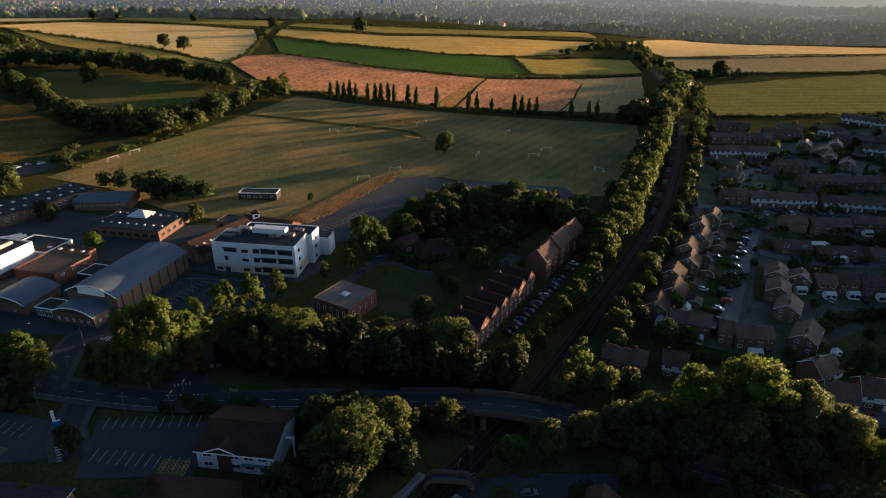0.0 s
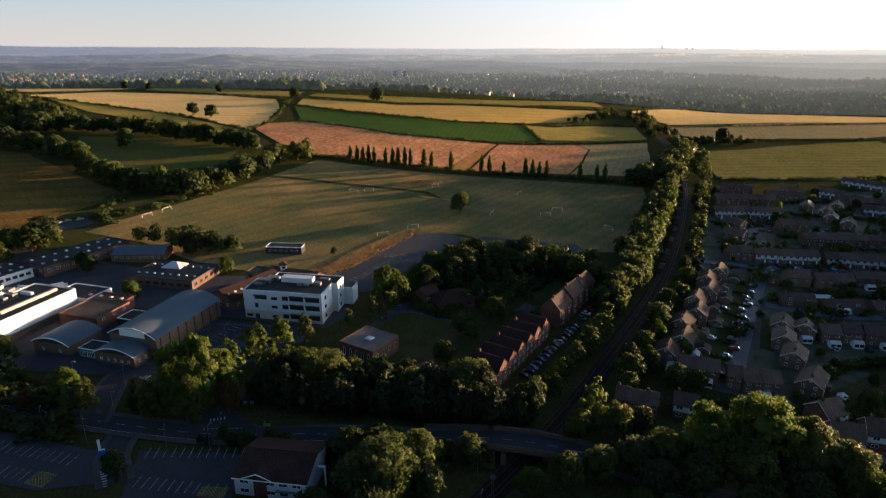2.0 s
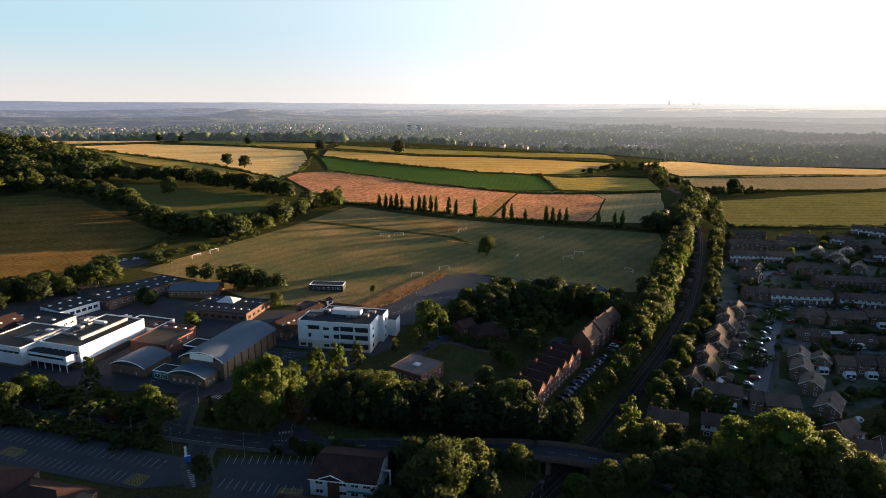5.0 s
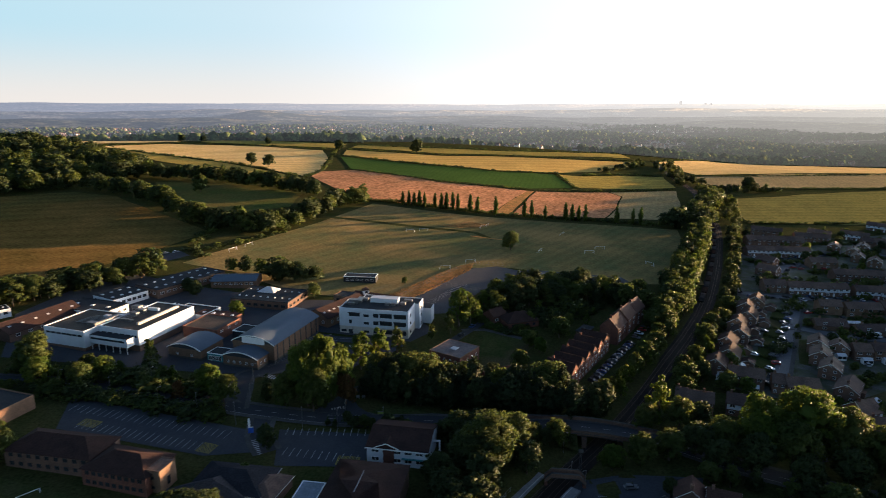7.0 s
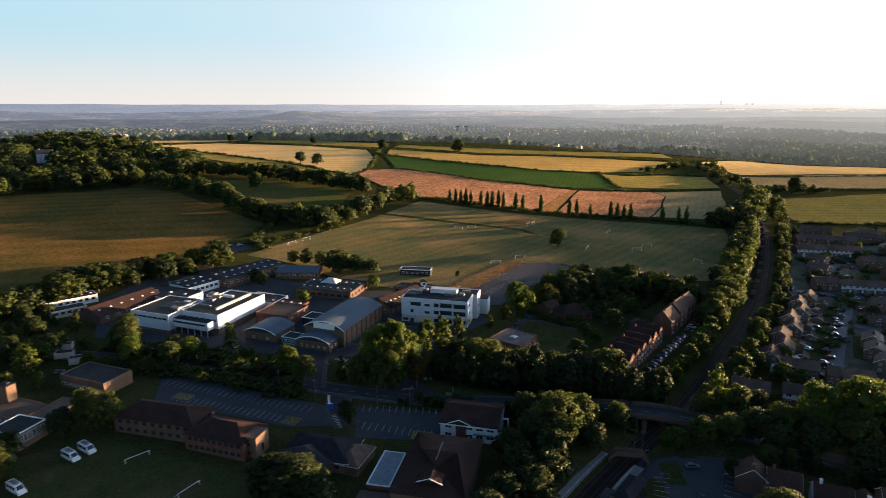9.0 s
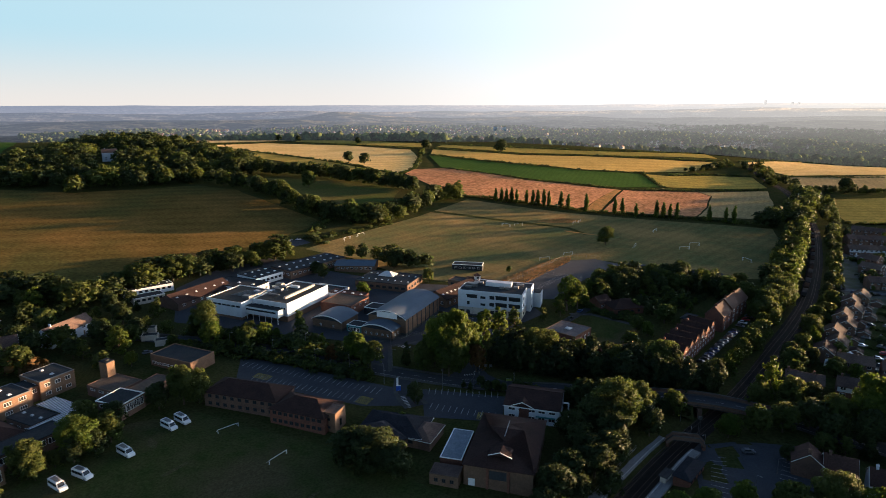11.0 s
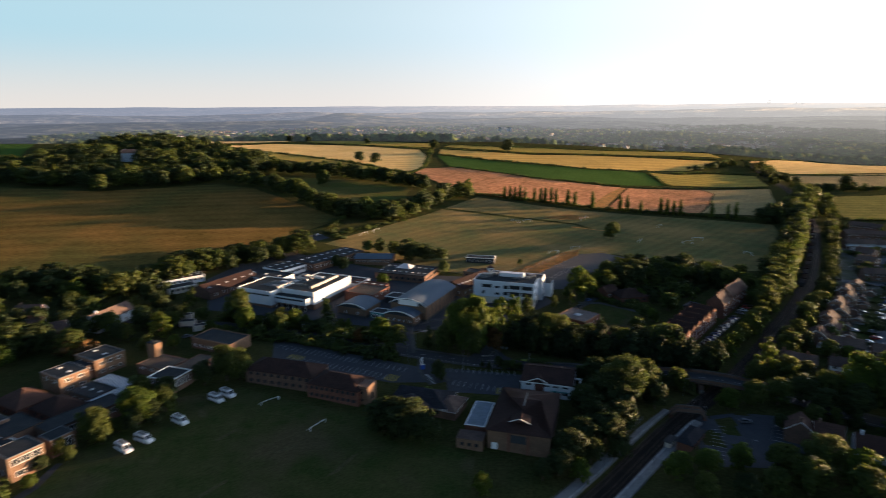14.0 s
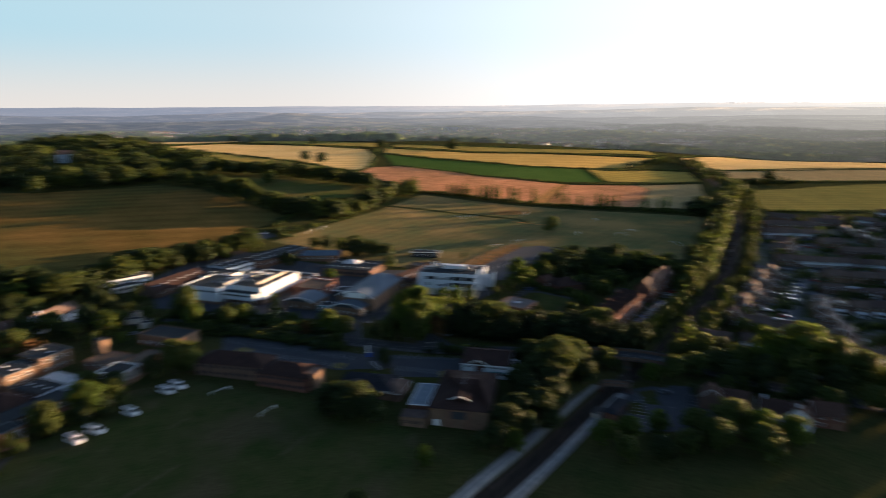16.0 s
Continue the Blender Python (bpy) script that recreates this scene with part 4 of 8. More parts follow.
# poplars along the far side of the playing field
for x, y, h in [(-69, 553, 12), (-63, 554, 13), (-58, 555, 12), (-53, 556, 13.5), (-48, 556, 12.5), (-38, 557, 13), (-32, 557, 13.5), (-27, 558, 14), (-21, 558, 15), (-16, 558, 14), (-4, 557, 15), (3, 555, 14),
                (20, 552, 16), (47, 548, 15), (54, 547, 15), (66, 541, 12), (85, 541, 15), (91, 540, 14), (97, 539, 13), (103, 538, 14), (131, 533, 14), (145, 530, 13), (151, 526, 15)]:
    tree(x, y, h * 1.22, "column", "bright", 0.86 + 0.2 * float(rng.random()), 0, "along the edge of the playing field")
belt([(-112, 556), (-60, 561), (30, 556), (110, 544), (172, 528)], 4.5, 2.2, 3.6, HEDGE, 1.0, 1, "in the field hedge", 1.3, 2)
# the single round tree on the pitch
tree(23, 424, 15, "broad", "mid", 1.15, 0, "standing alone on the playing field")
tree(-50, 334, 4.5, "broad", "mid", 1.1, 0, "standing alone on the playing field")
# single trees in the fields
for x, y, h in [(-78, 930, 20), (-245, 714, 15), (-270, 728, 14), (363, 775, 17), (-200, 940, 15), (-330, 1000, 11), (-470, 990, 12), (-440, 1005, 10)]:
    tree(x, y, h, "broad", "dark", 1.25, 0, "standing alone in the fields")
# belts of trees west of the playing field
belt([(-200, 428), (-181, 428), (-168, 428), (-156, 438), (-148, 456), (-139, 492), (-122, 528), (-106, 549)], 5, 11, 18, WOODS, 6, 0, "in a field boundary belt", 1.15, 3)
belt([(-345, 520), (-300, 506), (-270, 478), (-240, 450), (-220, 432), (-200, 428)], 6, 11, 18, WOODS, 4, 0, "in a field boundary belt", 1.15, 4)
belt([(-345, 590), (-313, 599), (-285, 602), (-253, 594), (-221, 585), (-188, 569), (-150, 554)], 5, 12, 18, WOODS, 7, 1, "in a field boundary belt", 1.2, 5)
tree(-258, 540, 16, "broad", "mid", 1.2, 0, "standing in the pasture")
tree(-442, 443, 16, "broad", "mid", 1.3, 0, "at the edge of the wood")
grove([(-640, 440), (-600, 540), (-625, 660), (-690, 860), (-560, 800), (-450, 725), (-345, 640), (-340, 570), (-355, 512), (-438, 450), (-527, 440)], 330, 13, 20, WOODS, 1, "in the hilltop wood", 1.3, 6, 8.5)
grove([(-470, 260), (-430, 300), (-405, 285), (-420, 245)], 10, 12, 18, WOODS, 1, "at the pasture corner", 1.2, 7, 8)
belt([(-380, 200), (-350, 200), (-331, 207), (-315, 219), (-289, 222), (-271, 229), (-260, 250), (-251, 272), (-239, 287), (-224, 303), (-211, 322), (-204, 338)], 3.6, 10, 15, WOODS + [("conifer", "dark"), ("broad", "mid")], 6, 0, "between the school and the pasture", 1.4, 9)
belt([(-200, 428), (-204, 400), (-196, 375), (-186, 362)], 5, 2, 4, HEDGE, 3, 1, "at the field edge", 1.3, 10)
belt([(-195, 372), (-175, 400), (-150, 440)], 5, 1.5, 3, HEDGE, 3, 1, "at the field edge", 1.3, 11)
# hedges between the far fields
for k, line in enumerate([[(-149, 728), (-41, 678), (26, 683), (66, 687)], [(-181, 852), (-108, 822), (-44, 800), (32, 779), (116, 805)], [(-188, 944), (-134, 930), (-46, 921), (44, 947), (135, 952), (204, 962), (278, 1000)], [(75, 687), (167, 721), (262, 756)],
                          [(-186, 655), (-180, 713), (-190, 817), (-205, 945)], [(-532, 836), (-429, 790), (-317, 738), (-247, 697), (-190, 656)], [(118, 803), (130, 726)], [(-190, 1030), (-86, 1014), (47, 1020), (196, 1052), (279, 1100)], [(345, 900), (480, 928), (690, 996), (800, 1050)],
                          [(320, 768), (407, 786), (600, 828)], [(-471, 948), (-339, 962), (-210, 935)], [(262, 552), (330, 560), (460, 588)], [(312, 1012), (480, 1190), (700, 1250)], [(-540, 850), (-475, 945)], [(157, 815), (222, 857), (284, 875)]]):
    belt(line, 6.5, 1.2, 3.0, HEDGE, 0.8, 1, "in a field hedge", 1.6, 20 + k)
# scrub at the field corner, the far farmstead, and the tall trees where the fields end
belt([(192, 862), (236, 905), (262, 940), (290, 985)], 6, 5, 10, WOODS, 7, 1, "in a scrubby field corner", 1.5, 80)
belt([(310, 752), (345, 748), (372, 752), (398, 764)], 6, 5, 9, WOODS, 3, 1, "round the farmstead", 1.4, 81)
# railway belts
RAILTREES = [("sparse", "bright"), ("broad", "mid"), ("broad", "mid"), ("sparse", "mid")]
belt([(40, 192), (56, 217), (70, 237), (84, 258), (98, 281)], 4.2, 7, 10.5, RAILTREES, 2.0, 0, "in the belt beside the railway", 1.05, 40)
belt([(98, 281), (111, 303), (121, 326), (132, 352), (148, 386), (169, 428), (187, 469), (203, 508)], 4.6, 9.5, 14.5, RAILTREES, 2.0, 0, "in the belt beside the railway", 0.95, 39)
belt([(84, 268), (104, 306), (118, 340), (135, 376), (152, 412), (170, 450), (186, 490)], 5.2, 10, 15, WOODS + RAILTREES, 3.5, 0, "in the belt beside the railway", 1.05, 41)
belt([(222, 500), (200, 445), (183, 405), (166, 370), (148, 330), (124, 287), (106, 255), (82, 216), (66, 192)], 8.5, 6, 11, RAILTREES + WOODS, 3, 0, "on the railway bank", 1.1, 42)
belt([(172, 520), (188, 520), (205, 535), (222, 560), (240, 600), (262, 640), (276, 690)], 4, 13, 19, WOODS, 9, 0, "in the copse beside the railway", 1.2, 43)
belt([(230, 500), (250, 560), (275, 620), (290, 690), (300, 760), (318, 860), (325, 1000)], 9, 6, 12, WOODS, 6, 1, "beside the railway", 1.3, 44)
belt([(285, 790), (300, 860), (302, 960)], 9, 6, 11, WOODS, 8, 1, "beside the railway", 1.3, 45)
belt([(330, 775), (350, 772), (375, 778), (400, 790)], 7, 4, 9, WOODS, 4, 1, "at the field corner", 1.3, 46)


def tufts(name, outline, count, h, material, seed, label):
    """Clumps of tall dry grass over an outline."""
    g = np.random.default_rng(seed)
    poly = np.array(outline, float)
    lo, hi = poly.min(0), poly.max(0)
    s, n = Shape(), 0
    while n < count:
        p = lo + (hi - lo) * g.random(2)
        x1, y1 = poly.T
        x2, y2 = np.roll(poly, -1, 0).T
        if (((y1 > p[1]) != (y2 > p[1])) & (p[0] < (x2 - x1) * (p[1] - y1) / (y2 - y1 + 1e-12) + x1)).sum() % 2 == 0:
            continue
        n += 1
        z, r, k = float(gz(*p)) + 0.3, h * (0.5 + 0.7 * g.random()), g.random() * 6.28
        top = (p[0] + g.normal() * 0.2, p[1] + g.normal() * 0.2, z + r * 1.2)
        ring = [(p[0] + r * 0.8 * math.cos(k + i * 1.2566), p[1] + r * 0.8 * math.sin(k + i * 1.2566), z - 0.1 + 0.5 * r * g.random()) for i in range(5)]
        s.add(ring + [top], [(i, (i + 1) % 5, 5) for i in range(5)])
    return tagged(new(name, s.mesh(name, material)), label, "grass", kind="stuff")


tufts("dry_grass", [(-60, 306), (-20, 372), (-6, 384), (-8, 368), (-38, 314), (-48, 300)], 2200, 0.55, BANK, 5, "tall dry golden grass on the bank")
patch("rough_grass", [(-32, 497), (-21, 505), (-6, 520), (13, 513), (3, 502), (-14, 496)], BANK, 0.3, 5, "rough dry golden grass by the pitch", "bank", wobble=1.5)
tufts("dry_grass", [(-30, 498), (-21, 504), (-6, 519), (12, 512), (2, 503), (-14, 498)], 420, 0.5, BANK, 6, "tall dry golden grass by the pitch")
# near trees: (x, y, height, kind, leaves, spread)
for x, y, h, kind, leaf, wide in [
    (-74, 181, 25, "broad", "bright", 0.72), (-68, 183, 26, "broad", "bright", 0.66), (-78, 186, 20, "broad", "bright", 0.75), (-71, 177, 17, "broad", "mid", 0.9), (-62, 187, 20, "broad", "bright", 0.62), (-60, 183, 13, "broad", "rust", 0.8), (-82, 180, 13, "broad", "mid", 0.9), (-114, 188, 12, "broad", "bright", 1.1), (-105, 179, 12, "broad", "mid", 1.1), (-123, 182, 8, "sparse", "rust", 1.1), (-90, 184, 12, "conifer", "dark", 0.9),
    (-66, 203, 14, "sparse", "bright", 1.1), (-59, 213, 16, "sparse", "bright", 1.0), (-52, 221, 15, "sparse", "bright", 1.0), (-45, 231, 12, "sparse", "mid", 0.8), (-81, 152, 9, "broad", "dark", 0.9),
    (-8, 145, 19, "broad", "mid", 1.15), (0, 155, 15, "broad", "mid", 1.1), (-12, 141, 15, "broad", "dark", 1.1), (-14, 152, 12, "broad", "dark", 1.0),
    (-17, 266, 19, "sparse", "bright", 1.05), (-11, 270, 16, "sparse", "bright", 1.05), (-21, 256, 9, "sparse", "mid", 0.8), (-30, 247, 8, "sparse", "mid", 0.8),
    (13, 198, 9, "conifer", "dark", 0.9), (9, 218, 9, "broad", "mid", 1.2), (16, 243, 8, "broad", "mid", 1.2), (20, 236, 8, "broad", "bright", 1.0), (32, 255, 11, "broad", "mid", 1.2), (35, 262, 8, "broad", "bright", 1.0),
    (99, 160, 24, "broad", "bright", 1.1), (83, 160, 21, "broad", "bright", 0.95), (91, 152, 18, "broad", "mid", 1.1), (110, 156, 19, "broad", "mid", 1.1), (119, 150, 17, "broad", "mid", 1.1), (126, 142, 14, "broad", "bright", 1.1),
    (72, 160, 14, "broad", "mid", 1.1), (62, 158, 12, "broad", "dark", 1.2), (52, 155, 11, "broad", "mid", 1.2), (42, 152, 11, "broad", "mid", 1.1), (32, 150, 9, "broad", "bright", 1.1), (78, 150, 13, "broad", "dark", 1.2),
    (66, 150, 11, "broad", "dark", 1.2), (105, 144, 13, "broad", "dark", 1.2), (90, 142, 11, "broad", "dark", 1.2), (56, 180, 18, "sparse", "bright", 0.75), (50, 174, 11, "broad", "mid", 1.0), (62, 174, 13, "broad", "mid", 1.0),
    (70, 176, 10, "broad", "dark", 1.1), (93, 206, 9, "broad", "mid", 1.1), (80, 222, 9, "broad", "dark", 1.0), (75, 208, 8, "conifer", "dark", 0.9), (86, 214, 9, "broad", "dark", 1.0),
    (-192, 203, 16, "broad", "mid", 1.1), (-182, 190, 12, "broad", "bright", 1.1), (-148, 212, 11, "sparse", "mid", 0.9), (-164, 188, 11, "broad", "mid", 1.1), (-160, 197, 10, "broad", "bright", 1.0), (-172, 196, 8, "broad", "dark", 1.1),
    (-86, 109, 14, "broad", "dark", 1.5), (-83, 136, 5, "broad", "bright", 1.1), (-94, 111, 12, "broad", "dark", 1.4), (-79, 106, 11, "broad", "dark", 1.3), (-181, 102, 14, "broad", "bright", 1.3), (-176, 110, 11, "broad", "mid", 1.1), (-188, 89, 12, "broad", "mid", 1.15), (-184, 95, 6, "broad", "mid", 1.1),
    (-166, 138, 15, "broad", "mid", 1.0), (-161, 140, 13, "broad", "mid", 0.9), (-190, 117, 10, "broad", "mid", 1.2), (-182, 120, 9, "broad", "dark", 1.2), (-173, 133, 10, "broad", "dark", 1.1), (-194, 80, 6, "broad", "mid", 1.0), (-191, 64, 4, "broad", "bright", 1.4), (-196, 58, 4, "broad", "bright", 1.4),
    (2, 100, 9, "broad", "bright", 1.2), (-18, 118, 12, "broad", "dark", 1.3), (-26, 112, 11, "broad", "dark", 1.3), (-31, 104, 11, "broad", "dark", 1.3), (-12, 126, 12, "broad", "dark", 1.2), (-35, 96, 9, "broad", "dark", 1.3), (12, 104, 9, "broad", "bright", 1.2), (23, 108, 9, "broad", "bright", 1.1), (36, 108, 11, "broad", "mid", 1.2), (48, 110, 14, "broad", "mid", 1.2), (58, 106, 12, "broad", "bright", 1.2), (68, 104, 11, "broad", "bright", 1.2), (40, 98, 12, "broad", "mid", 1.2), (55, 95, 12, "broad", "mid", 1.2), (20, 92, 9, "broad", "dark", 1.2), (8, 90, 9, "broad", "mid", 1.1), (30, 96, 9, "broad", "mid", 1.2),
    (46, 136, 6, "broad", "dark", 1.1), (-24, 106, 9, "broad", "dark", 1.0), (-28, 96, 8, "broad", "bright", 1.0), (-20, 122, 11, "broad", "dark", 1.2), (-16, 146, 13, "broad", "dark", 1.2), (-8, 158, 13, "broad", "dark", 1.2), (-10, 134, 13, "broad", "dark", 1.2), (4, 146, 11, "broad", "dark", 1.1), (-22, 128, 11, "broad", "dark", 1.2), (-14, 112, 9, "broad", "dark", 1.1), (-24, 136, 11, "broad", "dark", 1.1), (-40, 92, 7, "broad", "dark", 1.1), (-58, 82, 7, "broad", "bright", 1.1),
    (-267, 143, 22, "conifer", "dark", 1.2), (-260, 152, 14, "broad", "dark", 1.1), (-268, 120, 9, "broad", "mid", 1.0), (-252, 168, 11, "broad", "dark", 1.1), (-234, 168, 10, "broad", "dark", 1.1), (-233, 184, 12, "broad", "dark", 1.1), (-328, 178, 11, "broad", "mid", 1.1),
    (-285, 202, 9, "broad", "mid", 1.1), (-243, 175, 12, "broad", "mid", 1.1), (-219, 187, 9, "broad", "mid", 1.1), (-215, 160, 8, "broad", "mid", 1.1), (-205, 165, 7, "broad", "bright", 1.0), (-198, 185, 7, "broad", "mid", 1.0), (-240, 150, 8, "bush", "rust", 1.1),
    (-132, 272, 8, "broad", "bright", 1.25), (-99, 304, 9, "broad", "mid", 1.0), (-130, 336, 14, "broad", "dark", 1.3), (-122, 333, 13, "broad", "dark", 1.4), (-113, 331, 11, "broad", "dark", 1.4), (-140, 342, 11, "broad", "mid", 1.2), (-151, 344, 11, "broad", "dark", 1.1), (-160, 344, 9, "broad", "mid", 1.2), (-105, 334, 10, "broad", "dark", 1.4), (-118, 338, 11, "broad", "dark", 1.3), (-126, 329, 9, "broad", "dark", 1.4),
    (-165, 300, 9, "broad", "dark", 1.2), (-172, 306, 8, "broad", "dark", 1.2), (10, 298, 7, "sparse", "pale", 1.1),
]:
    tree(x, y, h, kind, leaf, wide, 0, "near the school and station" if y < 250 else "beside the school buildings")
# evergreen screen along the main road
EVER = [("hedge", "ever"), ("hedge", "ever"), ("conifer", "ever"), ("hedge", "dark")]
belt([(-52, 190), (-24, 184), (0, 182), (26, 180), (38, 186)], 4.2, 12, 16, EVER, 1.5, 0, "in the tall screen beside the road", 1.1, 50)
belt([(-50, 199), (-24, 194), (0, 192), (22, 190)], 4.6, 12, 16, EVER + [("broad", "mid")], 2, 0, "in the tall screen beside the road", 1.15, 51)
belt([(-42, 210), (-30, 204), (-14, 203), (2, 205)], 6, 7, 11, MIX, 2, 0, "round the club house", 1.1, 52)
belt([(10, 205), (18, 200), (26, 198)], 6, 6, 9, EVER, 2, 0, "behind the town houses", 1.0, 53)
# wood and gardens behind the town houses
grove([(-8, 284), (4, 306), (24, 330), (80, 324), (92, 310), (84, 292), (62, 305), (30, 304), (8, 282)], 38, 10, 15, WOODS + MIX, 0, "in the wood behind the gardens", 1.15, 54, 6.0)
grove([(8, 270), (20, 262), (52, 268), (62, 290), (40, 300), (14, 296)], 16, 4, 8, MIX + HEDGE, 0, "in a back garden", 1.1, 55, 5.0)
belt([(-8, 282), (2, 262), (20, 254)], 3.5, 2, 3, HEDGE, 0.5, 0, "in a garden hedge", 1.2, 56)
belt([(40, 278), (56, 298)], 3.0, 2, 3, HEDGE, 0.5, 0, "in a garden hedge", 1.2, 57)
for k, line in enumerate(([(12, 262), (28, 283), (50, 316)], [(32, 287), (50, 286), (72, 314)])):
    belt(line, 1.5, 2.2, 2.9, [("bush", "mid"), ("bush", "dark")], 0.3, 0, "in a clipped garden hedge", 1.0, 90 + k)
# roadside growth and gardens to the west
belt([(-200, 187), (-160, 183), (-128, 175.5), (-104, 169.5)], 2.4, 2.6, 4.2, [("bush", "dark"), ("bush", "mid")], 1.8, 0, "in the car park hedge", 1.4, 58)
belt([(-190, 200), (-158, 197), (-128, 189), (-112, 186)], 4.0, 2.5, 5.0, [("bush", "dark"), ("bush", "mid")], 2.0, 0, "along the road", 1.4, 72)
belt([(-200, 203), (-165, 203), (-130, 196), (-112, 196)], 6, 3, 8, MIX + HEDGE, 3, 0, "along the school front", 1.1, 59)
grove([(-340, 160), (-335, 205), (-290, 218), (-250, 235), (-215, 215), (-205, 195), (-215, 175), (-245, 150), (-275, 120), (-320, 120)], 75, 6, 13, MIX + WOODS, 0, "among the houses and gardens", 1.1, 60, 7.0)
grove([(-420, 110), (-420, 200), (-340, 210), (-335, 130), (-350, 60)], 40, 7, 13, MIX + WOODS, 1, "among the houses and gardens", 1.2, 61, 9.0)
grove([(-330, 60), (-270, 120), (-262, 100), (-290, 40)], 16, 5, 10, MIX, 0, "in gardens", 1.1, 62, 7.0)
belt([(-64, 168), (-40, 166), (-14, 164)], 4, 3, 7, WOODS, 1.5, 0, "along the road", 1.1, 63)
belt([(-24, 158), (-10, 162), (6, 160)], 5, 8, 12, WOODS, 2, 0, "along the road", 1.1, 64)
belt([(4, 162), (12, 163), (20, 163)], 4, 6, 10, WOODS, 1.5, 0, "on the railway bank", 1.1, 65)
belt([(60, 140), (90, 134), (120, 126), (150, 118)], 7, 7, 12, WOODS, 4, 0, "in the woodland strip", 1.2, 66)
belt([(130, 160), (150, 150), (170, 140)], 8, 6, 10, MIX, 4, 0, "in gardens", 1.1, 67)
belt([(140, 185), (158, 200), (180, 214), (210, 222)], 8, 4, 8, MIX, 5, 0, "in back gardens", 1.1, 68)
grove([(125, 235), (260, 255), (330, 440), (240, 470), (200, 400), (150, 300)], 110, 2.2, 5.5, MIX + HEDGE + HEDGE, 1, "in front gardens of the estate", 1.1, 69, 9.0)
belt([(88, 230), (104, 258), (124, 290), (146, 328)], 7, 3, 7, MIX + HEDGE, 2.5, 0, "in back gardens by the railway", 1.1, 70)
grove([(250, 490), (420, 560), (560, 640), (520, 480), (380, 430), (300, 470)], 40, 4, 8, MIX, 1, "between far houses", 1.1, 71, 12.0)


# ---- openings ----
def window(parent, w, h, m, frame_mat=None, mullions=1, transom=False):
    """A window on a wall: frame with bars, glass behind it. Local x along the wall, -y outwards."""
    frame_mat = frame_mat or FRAME_W
    key = ("win", round(w, 2), round(h, 2), frame_mat.name, mullions, transom)

    def make():
        f, t = Shape(), 0.09
        f.box(-w / 2, w / 2, -0.08, 0.02, 0, t).box(-w / 2, w / 2, -0.08, 0.02, h - t, h)
        f.box(-w / 2, -w / 2 + t, -0.08, 0.02, t, h - t).box(w / 2 - t, w / 2, -0.08, 0.02, t, h - t)
        for k in range(1, mullions + 1):
            x = -w / 2 + w * k / (mullions + 1)
            f.box(x - 0.04, x + 0.04, -0.07, 0.02, t, h - t)
        if transom:
            f.box(-w / 2 + t, w / 2 - t, -0.065, 0.02, h * 0.68, h * 0.68 + 0.07)
        g = Shape().box(-w / 2 + t, w / 2 - t, -0.03, 0.01, t, h - t)
        return f.mesh("window", frame_mat), g.mesh("pane", GLASS)

    fm, gm = cached(key, make)
    ob = put("window", fm, parent, m)
    put("pane", gm, ob)
    return ob


def side_pose(side, w, d, u, z):
    """The pose of something on a wall: u along it from its middle, z above the base."""
    if side == "s":
        return pose(u, -d / 2, z)
    if side == "n":
        return pose(-u, d / 2, z, 0, 0, 180)
    if side == "e":
        return pose(w / 2, u, z, 0, 0, 90)
    return pose(-w / 2, -u, z, 0, 0, -90)


def window_row(root, side, w, d, n, ww, wh, z, frame_mat=None, margin=1.2, mullions=1, transom=False):
    run = (w if side in "sn" else d) - 2 * margin
    for i in range(n):
        u = -run / 2 + run * (i + 0.5) / n
        window(root, ww, wh, side_pose(side, w, d, u, z), frame_mat, mullions, transom)


def door(root, side, w, d, u, material, dw=1.0, dh=2.1):
    s = Shape().box(-dw / 2, dw / 2, -0.06, 0.02, 0, dh).box(dw * 0.3, dw * 0.42, -0.1, -0.06, dh * 0.47, dh * 0.5)
    return put("door", cached(("door", dw, dh, material.name), lambda: s.mesh("door", material)), root, side_pose(side, w, d, u, 0.05))


